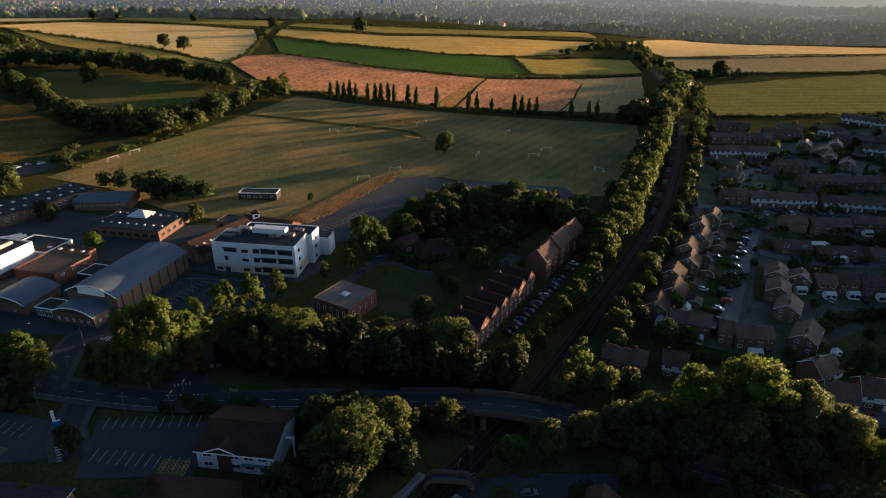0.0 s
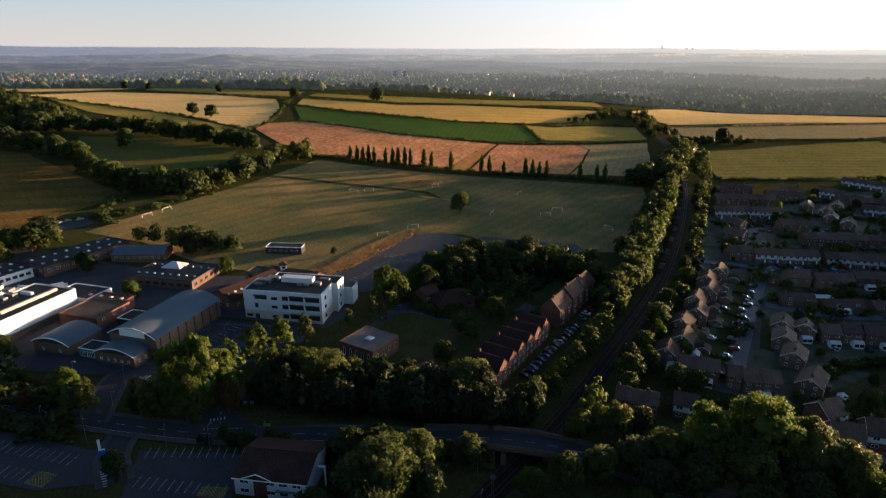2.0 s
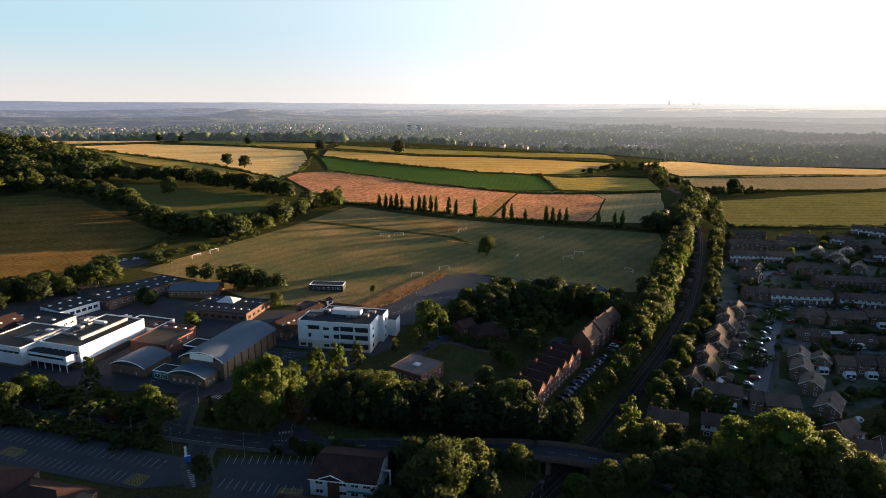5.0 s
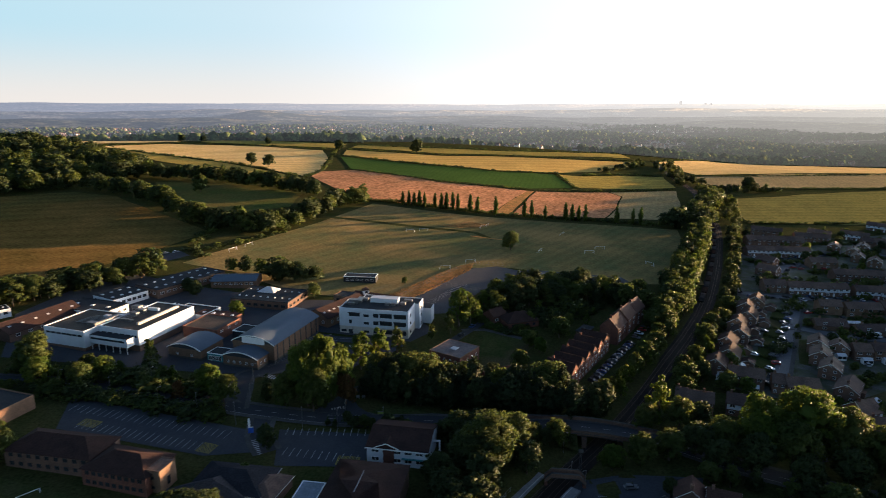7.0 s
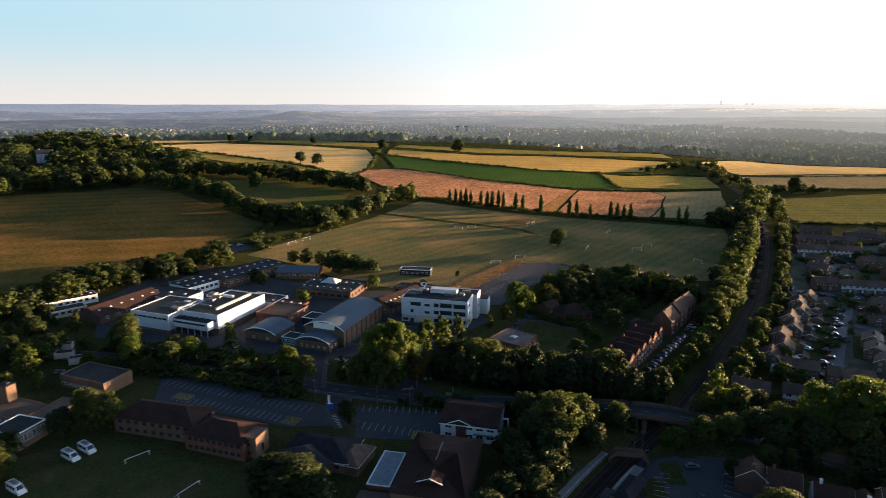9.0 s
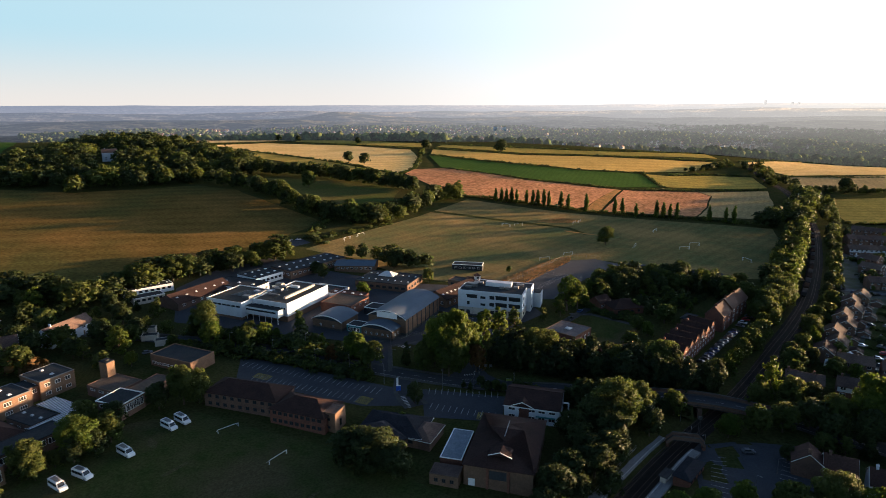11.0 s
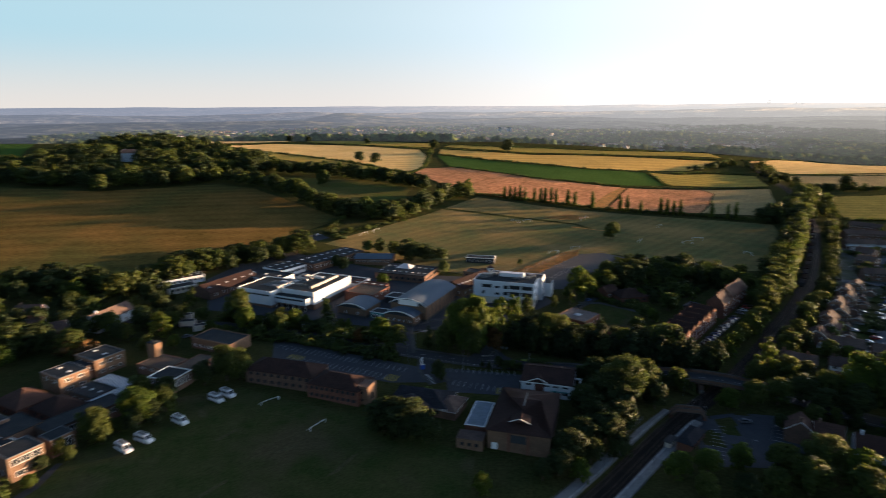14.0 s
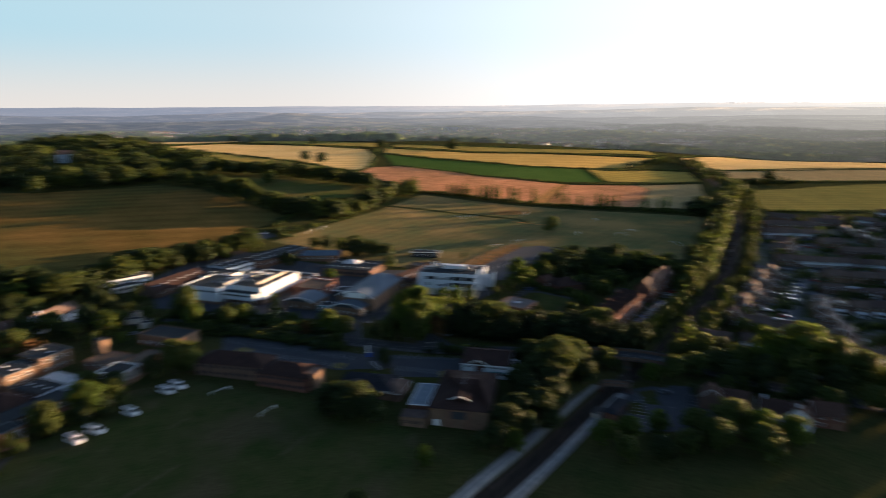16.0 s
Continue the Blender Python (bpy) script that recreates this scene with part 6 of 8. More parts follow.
# ---- older college south of the car park ----
flat_block("brick_annexe", -184.9, 170.6, -17, 23, 13, 4.8, BRICK_BUFF, FELT, "brick flat-roofed annexe with white base trim", 0.4, BRICK_BUFF, (("s", 10, 1.7, 1.0, 1.2, FRAME_W, 1),))


def hip_roof(w, d, eave, ridge, over=0.5, run=None):
    run = d / 2 if run is None else run
    a, b = w / 2 + over, d / 2 + over
    z = eave - 0.15
    v = [(-a, -b, z), (a, -b, z), (a, b, z), (-a, b, z), (-a + run + over, 0, ridge), (a - run - over, 0, ridge), (-a, -b, z + 0.14), (a, -b, z + 0.14), (a, b, z + 0.14), (-a, b, z + 0.14)]
    return Shape().add(v, [(0, 3, 2, 1), (6, 7, 5, 4), (7, 8, 5), (8, 9, 4, 5), (9, 6, 4), (0, 1, 7, 6), (1, 2, 8, 7), (2, 3, 9, 8), (3, 0, 6, 9)])


def hip_house(name, x, y, yaw, w, d, eave, ridge, wall, roof, label, rows=(), category="building", z=None, fascia=False):
    root = thing(name, x, y, yaw, z, label, category)
    part("wall", Shape().box(-w / 2, w / 2, -d / 2, d / 2, -2, eave), wall, root)
    part("roof", hip_roof(w, d, eave, ridge), roof, root)
    if fascia:
        part("fascia", Shape().box(-w / 2 - 0.54, w / 2 + 0.54, -d / 2 - 0.54, d / 2 + 0.54, eave - 0.3, eave - 0.16), FRAME_W, root)
    for side, n, ww, wh, sill in rows:
        window_row(root, side, w, d, n, ww, wh, sill, FRAME_D if wall is BRICK_BROWN or wall is BRICK else None, 0.8, 1)
    return root


R2 = (("s", 9, 1.5, 1.3, 1.0), ("s", 9, 1.5, 1.3, 3.9), ("e", 3, 1.2, 1.3, 1.0), ("e", 3, 1.2, 1.3, 3.9))
hip_house("college_house", -142, 142.5, -9, 30, 13, 5.8, 9.2, BRICK_BROWN, MAROON, "two-storey brown brick college house with tiled roof", R2)
hip_house("college_house", -117, 134.5, -13, 22, 13, 5.8, 9.0, BRICK, MAROON, "two-storey brick college house with hipped tiled roof", R2)
flat_block("college_tower", -106, 131.5, -13, 5, 7, 7.0, BRICK_BUFF, TILE, "buff brick stair tower", 0.2, None, (("e", 1, 1.2, 2.6, 1.2, FRAME_D, 0), ("s", 1, 0.9, 0.9, 1.2, FRAME_D, 0), ("s", 1, 0.9, 0.9, 4.2, FRAME_D, 0)))
hip_house("college_hall", -84, 131, -8, 22, 14, 3.6, 7.0, BRICK_BROWN, SLATE, "low hall with dark slate roof and white fascia", (("s", 4, 1.6, 1.2, 1.2),), fascia=True)
hip_house("college_hall", -90, 124, 30, 18, 14, 3.4, 7.5, BRICK_BROWN, SLATE, "low hall with dark slate roof", (("s", 3, 1.6, 1.2, 1.2),))
hip_house("college_hall", -73.5, 128.5, 75, 12, 9, 3.4, 5.6, BRICK_BROWN, TILE, "low brick hall with tiled roof and white fascia", (("e", 3, 1.6, 1.2, 1.2),), fascia=True)


def brick_barn():
    root = hip_house("assembly_hall", -45.5, 121, -8, 21, 32, 7.0, 11.5, BRICK_BUFF, MAROON, "large buff brick assembly hall with tiled roof", ())
    for x in (-3.2, 3.2):
        part("buttress", Shape().box(x - 0.35, x + 0.35, -16.35, -16.0, -2, 6.8), BRICK, root)
    part("louvre", Shape().box(-2.6, 2.6, -16.12, -16.0, 3.2, 6.0), FRAME_D, root, "dark louvred panel")
    door(root, "s", 21, 32, -8.0, FRAME_W, 2.0, 2.4)
    part("gablet", Shape().extrude_y([(-3.4, 9.3), (3.4, 9.3), (0, 10.3)], -13.2, -8), MAROON, root)
    part("gablet_trim", Shape().extrude_y([(-3.7, 9.15), (0, 10.55), (0, 10.75), (-3.7, 9.35)], -13.4, -13.2).extrude_y([(3.7, 9.15), (3.7, 9.35), (0, 10.75), (0, 10.55)], -13.4, -13.2), FRAME_W, root)
    part("ridge_flashing", Shape().box(-0.14, 0.14, -5, 5, 11.4, 11.52), METAL, root)


brick_barn()
flat_block("plant_annexe", -61.5, 121.5, -8, 7, 18, 4.0, BRICK, MEMBRANE, "low annexe with a pale membrane roof", 0.15, FRAME_W, (), ())
flat_block("porch_annexe", -63.5, 107.5, -8, 9, 6, 3.6, BRICK_BUFF, TILE, "low buff brick entrance annexe", 0.15, TILE, (("s", 3, 1.2, 1.2, 1.2, FRAME_D, 1),))


def office():
    root = pitched_hall("office", -36, 154, -9, 20, 17, 5.8, 8.6, WHITE, MAROON, "white two-storey office with a tiled roof", (("s", 5, 2.4, 1.3, 1.0), ("s", 5, 2.4, 1.0, 3.9)))
    part("brick_bay", Shape().box(-4.6, -1.0, -8.62, -8.5, -2, 5.6), BRICK, root)
    part("canopy", Shape().box(1.5, 8.5, -9.3, -8.5, 2.6, 2.75), TEAL, root, "teal entrance canopy")
    part("gablet", Shape().extrude_y([(-7.2, 5.9), (0.4, 5.9), (-3.4, 7.5)], -9.2, -4), MAROON, root)
    part("gablet_trim", Shape().extrude_y([(-7.5, 5.75), (-3.4, 7.45), (-3.4, 7.7), (-7.5, 6.0)], -9.35, -9.2).extrude_y([(0.7, 5.75), (0.7, 6.0), (-3.4, 7.7), (-3.4, 7.45)], -9.35, -9.2), FRAME_W, root)
    part("fascia", Shape().box(-10.4, 10.4, -9.15, -9.0, 5.3, 5.6), FRAME_W, root)
    part("end_frame", Shape().box(10.3, 12.6, -1.2, -0.8, 5.2, 5.7).box(12.1, 12.6, -1.2, -0.8, -1, 5.2), FRAME_W, root, "white end frame")


office()

# ---- college buildings to the west ----
flat_block("college_block", -226.2, 123.8, -21, 12.8, 11.4, 7.0, BRICK_BUFF, FELT, "two-storey buff brick college block", 0.22, COPING, (("e", 2, 2.6, 1.5, 4.5, FRAME_W, 2), ("e", 2, 2.4, 1.3, 1.2, FRAME_W, 2), ("s", 2, 1.8, 1.4, 4.5, FRAME_W, 1)), ((2, 1, 1.2),))
flat_block("college_block", -223.4, 140.9, -21, 13.3, 13.0, 7.2, BRICK_BUFF, FELT, "two-storey buff brick college block", 0.22, COPING, (("e", 3, 2.0, 1.5, 4.5, FRAME_W, 1), ("e", 3, 2.0, 1.3, 1.2, FRAME_W, 1), ("s", 2, 1.8, 1.4, 4.5, FRAME_W, 1)), ((2, 1, 1.2),))
flat_block("college_link", -226, 132.2, -21, 9.0, 6.0, 5.8, BRICK_BROWN, FELT, "recessed brick link between two college blocks", 0.25, FELT, (("e", 2, 1.6, 1.4, 3.4, FRAME_W, 1),))


def chimney_tower():
    root = thing("chimney_tower", -203.4, 148.4, -17, None, "square buff brick boiler chimney tower", "tower")
    part("shaft", Shape().box(-2.2, 2.2, -1.7, 1.7, -2, 10.0), BRICK_BUFF, root)
    part("cap", Shape().box(-2.3, 2.3, -1.8, 1.8, 10.0, 10.3), FELT, root)
    part("flue", Shape().box(-0.8, 0.8, -0.6, 0.6, 10.3, 10.8), FELT, root)


chimney_tower()
flat_block("boiler_house", -196.5, 142.5, -17, 15.5, 12, 4.2, BRICK_BROWN, FELT_BROWN, "low brown flat-roofed boiler house", 0.2, None, (("s", 3, 2.4, 0.9, 2.6, FRAME_W, 1),))
flat_block("library", -185.6, 130, -12, 11.5, 11, 5.5, BRICK_BROWN, FELT, "flat-roofed library with tall white windows", 0.3, FRAME_W, (("e", 6, 1.4, 2.8, 2.0, FRAME_W, 1), ("s", 2, 2.4, 1.4, 3.4, FRAME_W, 1)))
flat_block("library_wing", -181.6, 142.6, -12, 8, 14, 5.2, BRICK_BROWN, FELT_BROWN, "flat-roofed wing beside the library", 0.25, None, (("e", 4, 1.4, 2.6, 1.6, FRAME_D, 1),))
flat_block("long_corridor", -199.5, 98, 66, 27, 9, 5.2, BRICK_BROWN, FELT, "long flat-roofed college range", 0.25, FELT, (("s", 9, 2.2, 2.0, 2.4, FRAME_W, 1),))
flat_block("glazed_bay", -196.8, 83.0, -20, 6.6, 7.8, 6.0, BRICK_BUFF, FELT, "flat-roofed classroom bay with tall glazing", 0.18, COPING, (("e", 2, 3.0, 3.6, 1.4, FRAME_W, 2),))
flat_block("classroom_range", -200.1, 71.2, -22, 9.6, 10.4, 8.0, BRICK_BUFF, FELT, "two-storey brick classroom range with large windows", 0.18, COPING, (("e", 3, 2.8, 2.2, 5.0, FRAME_W, 1), ("e", 2, 2.6, 1.8, 1.2, FRAME_W, 1), ("s", 1, 1.4, 1.6, 1.2, FRAME_W, 1)))
flat_block("college_wing", -235.5, 88.2, -18.4, 31.4, 11, 6.2, BRICK_BROWN, FELT, "wide two-storey flat-roofed brick college wing", 0.18, COPING, (("s", 9, 2.4, 1.6, 4.2, FRAME_W, 1), ("s", 9, 2.4, 1.5, 1.0, FRAME_W, 1), ("w", 4, 2.2, 1.6, 4.2, FRAME_W, 1)))
flat_block("college_wing", -215.8, 86.5, -20, 14, 12, 5.4, BRICK_BROWN, FELT, "flat-roofed brick college wing with low parapet", 0.25, FELT, (("s", 3, 2.2, 1.6, 1.6, FRAME_W, 1),))
flat_block("glazed_link", -211.0, 77.5, -20, 7, 5, 5.0, TEAL, FELT, "teal glazed link between college wings", 0.2, FRAME_W, (("s", 4, 1.4, 2.8, 1.0, FRAME_W, 0),))
flat_block("workshop", -221.4, 69.2, -22, 10.8, 10.3, 4.0, BRICK_BROWN, FELT, "flat-roofed workshop with white fascia", 0.25, COPING, (("e", 5, 1.6, 1.0, 2.4, FRAME_W, 1),))
hip_house("tutor_house", -229.5, 106.5, -20, 15, 13, 3.5, 7.5, BRICK, TILE_RED, "brick hall with a hipped red-brown tiled roof", (("s", 3, 1.4, 1.2, 1.0),))
hip_house("tutor_house", -213.5, 104.0, -20, 14, 12, 3.4, 7.0, BRICK, MAROON, "brick hall with a dark hipped tiled roof", (("s", 3, 1.4, 1.2, 1.0),))
flat_block("college_kitchen", -209, 116, -17, 13.5, 9.5, 3.8, BRICK_BROWN, FELT, "low flat-roofed college kitchen with roof lights", 0.3, FELT, (("s", 3, 1.6, 1.2, 1.2, FRAME_W, 1),), ((3, 1, 0.9),))
hip_house("lodge", -203, 58, -22, 11, 9, 3.0, 6.0, BRICK, TILE_RED, "small lodge with red-brown tiled roof", (("s", 2, 1.4, 1.2, 1.0),))
hip_house("lodge", -215.5, 50.5, -22, 20, 13, 3.0, 6.8, BRICK, MAROON, "long lodge with dark brown tiled roof", (("s", 4, 1.4, 1.2, 1.0),))


def glazed_canopy(x, y, yaw, w, d):
    root = thing("glazed_canopy", x, y, yaw, None, "white ribbed glazed courtyard canopy", "canopy")
    part("roof", Shape().box(-w / 2, w / 2, -d / 2, d / 2, 3.9, 4.05), SKYLIGHT, root)
    for k in range(int(w / 1.2)):
        put("rib", cached(("rib", d), lambda: Shape().box(-0.06, 0.06, -d / 2, d / 2, 4.05, 4.2).mesh("rib", METAL)), root, pose(-w / 2 + 0.6 + k * 1.2, 0, 0))
    for a, b in ((-1, -1), (1, -1), (1, 1), (-1, 1)):
        put("post", cached(("cpost",), lambda: Shape().box(-0.1, 0.1, -0.1, 0.1, -1, 3.9).mesh("post", METAL)), root, pose(a * (w / 2 - 0.3), b * (d / 2 - 0.3), 0))


glazed_canopy(-202.8, 123.2, -19, 20.5, 6.8)
glazed_canopy(-199.3, 112.6, -19, 6.0, 12)
# ---- town houses by the railway ----
for k in range(6):
    t = k / 5
    house(30 + 20.5 * t - 5.0, 204 + 33 * t + 3.4, -34, 12, 8.6, 6.2, 9.8, BRICK, MAROON, "red brick gabled town house in a row", None, k % 2 == 0, True, "row of town houses", 2, name="town_house")
for k in range(3):
    t = k / 2
    house(58.5 + 16.0 * t, 256 + 24.5 * t, 56.5, 13.0, 9, 8.0 + (0.6 if k == 1 else 0), 12.4 + (0.6 if k == 1 else 0), BRICK, TILE_RED, "tall red brick town house with tiled roof", None, True, True, "tall town houses", 3, name="town_house")
hip_house("corner_house", 21, 201, -20, 13, 11, 5.4, 9.0, BRICK, TILE_RED, "brick corner house with a steep tiled roof", (("s", 3, 1.2, 1.3, 1.0), ("s", 3, 1.2, 1.3, 3.6)), "house")
pitched_hall("almshouse", -1, 201, 30, 15, 10, 4.4, 8.4, BRICK, TILE_RED, "red brick house with a steep gable", (("s", 3, 1.2, 1.3, 1.0), ("e", 2, 1.2, 1.3, 1.0)))
hip_house("bungalow", 14, 272, 20, 17, 12, 3.2, 7.0, BRICK, MAROON, "brown brick bungalow in a garden", (("s", 4, 1.4, 1.2, 0.9),), "house")
house(2, 277, 40, 9, 8, 3.4, 6.2, BRICK, MAROON, "small brown brick garden house", None, False, False, "", 1)
hip_house("garden_shed", 46, 262, 56, 10, 5, 2.4, 3.4, WOOD, FELT, "dark wooden shed by the gardens", (), "shed")
hip_house("garden_shed", 40, 300, 10, 5, 3.5, 2.2, 3.0, TEAL, FELT, "teal painted garden shed", (), "shed")


# ---- estate ----
def terrace(a, b, n, face, style, label, depth=8.5, eave=5.0, ridge=7.6, group="", jitter=0.0):
    """A row of joined houses from a to b. face: 1 when the fronts look to the right of that line."""
    a, b = np.array(a, float), np.array(b, float)
    d = b - a
    run = float(np.linalg.norm(d)) / n
    yaw = math.degrees(math.atan2(d[1], d[0])) + (0 if face > 0 else 180)
    for i in range(n):
        p = a + d * (i + 0.5) / n
        q = np.array([d[1], -d[0]]) / np.linalg.norm(d) * (depth / 2) * -face
        wall, roof, clad = style
        o = (rng.random() - 0.5) * jitter
        house(float(p[0] + q[0] + o), float(p[1] + q[1] + o), yaw, round(run, 2), depth, eave, ridge, wall, roof, label, clad, i % 2 == 0, False, group, 2)


WHITE_T, BRICK_T, RED_T = (BRICK_BROWN, TILE, WHITE), (BRICK_BROWN, TILE, None), (BRICK_BUFF, TILE, None)
W_WORDS, B_WORDS = "terraced house with a white boarded upper floor", "brown brick terraced house with white windows"
for a, b, n, style, words in [((187, 337), (223.5, 336.3), 5, WHITE_T, W_WORDS), ((226.5, 334.5), (262, 329.5), 5, WHITE_T, W_WORDS), ((203, 426.5), (251, 428), 7, WHITE_T, W_WORDS), ((288, 501), (302, 490), 3, WHITE_T, W_WORDS), ((316, 500), (334, 488), 3, WHITE_T, W_WORDS),
                              ((366, 542), (392, 522), 4, WHITE_T, W_WORDS), ((84.8, 187.2), (92, 184.4), 1, WHITE_T, W_WORDS), ((173.5, 340), (186.5, 339), 2, BRICK_T, B_WORDS), ((234.6, 370), (290, 368.5), 7, BRICK_T, B_WORDS), ((219, 462), (266, 463.5), 6, BRICK_T, B_WORDS),
                              ((187.4, 304.5), (199, 303), 1, RED_T, B_WORDS), ((200.5, 301), (220, 300.3), 2, RED_T, B_WORDS), ((223.5, 304.8), (246, 303.5), 2, BRICK_T, B_WORDS), ((95.8, 212.2), (100.8, 210), 1, BRICK_T, B_WORDS), ((101, 210), (108.6, 207.2), 1, BRICK_T, B_WORDS),
                              ((110.9, 205.3), (115.4, 203.6), 1, BRICK_T, B_WORDS), ((115.7, 202.2), (128, 200.3), 2, RED_T, B_WORDS), ((65.5, 189.5), (78.3, 184.6), 3, BRICK_T, B_WORDS), ((167.5, 241.5), (175, 240.2), 1, BRICK_T, B_WORDS), ((176.5, 241.7), (184, 240.6), 1, RED_T, B_WORDS),
                              ((185.5, 241), (197, 238), 1, BRICK_T, B_WORDS), ((235, 399), (254, 398.7), 2, RED_T, B_WORDS), ((322, 446), (338, 440), 2, WHITE_T, W_WORDS), ((318, 472), (350, 462), 4, BRICK_T, B_WORDS), ((268, 482), (294, 476), 4, BRICK_T, B_WORDS), ((240, 502), (262, 492), 3, BRICK_T, B_WORDS)]:
    terrace(a, b, n, 1, style, words, group="white boarded terrace" if style is WHITE_T else "brick terrace", jitter=0.8)
# stepped row of houses between the railway and the street
for k in range(8):
    t = k / 7
    o = 2.0 if k % 2 else -1.2
    house(97 + 56 * t + o * 0.83, 224 + 89 * t - o * 0.56, 60 - 2 * (k % 3), 10.5, 8.6, 4.8, 7.8, BRICK_BUFF if k % 3 == 1 else BRICK_BROWN, MAROON, "stepped brick house with white gable boards", WHITE if k == 6 else None, True, "w", "stepped houses along the street", 2, k % 2 == 0, True)
    house(103.5 + 56 * t + o * 0.83, 219.5 + 89 * t - o * 0.56, 60, 5.0, 5.0, 2.5, 3.6, BRICK_BROWN, MAROON, "small brick garage beside a house", None, False, False, "garages", 1, False, True, name="garage")
for x, y, yaw, w, end in [(156, 252, 60, 11, "w"), (149.5, 238.5, 60, 11, "w"), (146, 224.5, 55, 11, "w"), (142, 205.5, 50, 13, "w"), (205, 402, -55, 13, "e"), (194, 378, -50, 13, "e"), (284, 454, 55, 11, "w"), (291, 441, 55, 11, "w"), (284, 424, 55, 11, "w"),
                          (288, 411, 55, 11, "w"), (163.5, 248, 60, 7, "w"), (308, 456, 55, 11, "w")]:
    house(x, y, yaw, w, 8.6, 4.6, 7.4, BRICK_BUFF if w == 11 and x > 280 else BRICK_BROWN, TILE, "brick house with a white-trimmed gable", None, True, end, "gabled estate houses", 2, w == 13, True)
for a, b in [((171, 279), (187, 277.5)), ((189, 272), (207, 272)), ((211, 271), (227, 269.5))]:
    terrace(a, b, 1, 1, (BRICK_BUFF, TILE, None), "brick bungalow with white garage door", 9, 2.8, 5.4, "bungalows")


def conservatory(x, y, yaw, w=4.0):
    root = thing("conservatory", x, y, yaw, None, "white framed glass conservatory beside a house", "conservatory", "conservatories")
    part("frame", Shape().box(-w / 2, w / 2, -1.6, 1.6, 0, 0.7).box(-w / 2, -w / 2 + 0.12, -1.6, 1.6, 0.7, 2.2).box(w / 2 - 0.12, w / 2, -1.6, 1.6, 0.7, 2.2).box(-w / 2, w / 2, -1.6, -1.45, 2.1, 2.25).box(-0.08, 0.08, -1.62, -1.5, 0.7, 2.1), FRAME_W, root)
    part("pane", Shape().box(-w / 2 + 0.12, w / 2 - 0.12, -1.52, -1.5, 0.7, 2.1), GLASS, root)
    part("roof", Shape().extrude_x([(-1.75, 2.2), (1.6, 2.2), (0, 3.2)], -w / 2 - 0.1, w / 2 + 0.1), SKYLIGHT, root, "white translucent roof")


for x, y, yaw in [(161.5, 242.5, -5), (171, 238.4, -8), (192, 237.0, -14), (108, 226.5, 60), (121, 198.5, -8), (104, 206.6, -20), (148, 197.5, 50), (181, 238.8, -8), (95, 217, 58), (229, 301.5, -4)]:
    conservatory(x, y, yaw)
# a flat white garage roof among the bungalows
flat_block("garage", 190, 286, -4, 17, 4, 2.5, BRICK_BUFF, SKYLIGHT, "row of garages with a pale flat roof", 0.15, FRAME_W, (), (), None, None, "garage")
# hedges, shrubs and small trees of the gardens
patch("back_gardens", [(90, 222), (98, 232), (118, 262), (138, 294), (150, 318), (144, 322), (130, 298), (110, 266), (90, 236), (84, 226)], LAWN, 0.15, 6, "shaded lawns of back gardens", "lawn", wobble=1)
patch("street_verge", [(139, 236), (143, 233), (157, 258), (160, 266), (154, 264), (146, 250)], LAWN, 0.15, 6, "mown verge beside the street", "lawn")
patch("back_gardens", [(100, 196), (132, 196), (160, 210), (200, 232), (205, 226), (170, 196), (135, 178), (104, 186)], LAWN, 0.14, 8, "shaded lawns of back gardens", "lawn", wobble=1)
patch("front_gardens", [(108, 214), (112, 214), (134, 248), (156, 284), (170, 308), (165, 311), (150, 287), (128, 252)], LAWN, 0.15, 5, "small front lawns between drives", "lawn", wobble=0.6)
for k, line in enumerate([[(197, 292), (260, 290)], [(140, 205), (152, 214), (168, 222), (200, 228)], [(132, 196), (150, 190), (175, 200)], [(196, 410), (240, 412)], [(228, 386), (290, 384)], [(262, 440), (320, 430)], [(192, 352), (225, 352)], [(226, 352), (270, 348)],
                          [(96, 196), (130, 192)], [(170, 286), (186, 284)], [(96, 238), (114, 268), (132, 298), (146, 324)], [(206, 254), (236, 250)], [(270, 470), (320, 480)]]):
    belt(line, 2.6, 1.6, 3.4, HEDGE, 0.8, 1, "in a garden hedge", 1.1, 300 + k)
for k in range(8):
    q = k / 7
    x, y = 106.5 + 56 * q, 216.5 + 89 * q
    belt([(x, y), (x + 6.5, y - 4.3)], 1.7, 1.0, 1.7, HEDGE, 0.3, 1, "in a garden hedge", 1.1, 340 + k)
for k, (x, y, h) in enumerate([(178, 316, 5), (243, 421, 7), (237, 380, 6), (178, 268, 5.5), (169, 262, 5), (174, 261, 4.5), (232, 293, 6), (180, 248, 5), (189, 246, 5), (152, 212, 6), (160, 220, 5), (100, 204, 7), (92, 205, 8), (120, 258, 6), (112, 240, 6), (104, 228, 7), (128, 276, 6), (260, 450, 7), (300, 430, 7),
                               (215, 410, 6), (196, 395, 6), (186, 362, 7), (176, 352, 6), (210, 356, 5), (250, 356, 6), (312, 446, 7), (270, 398, 6), (160, 230, 4), (200, 236, 8), (196, 222, 13), (203, 228, 14), (190, 212, 12), (186, 220, 11)]):
    tree(x, y, h, "broad", ("mid", "dark", "bright")[k % 3], 1.25, 1, "in a garden")
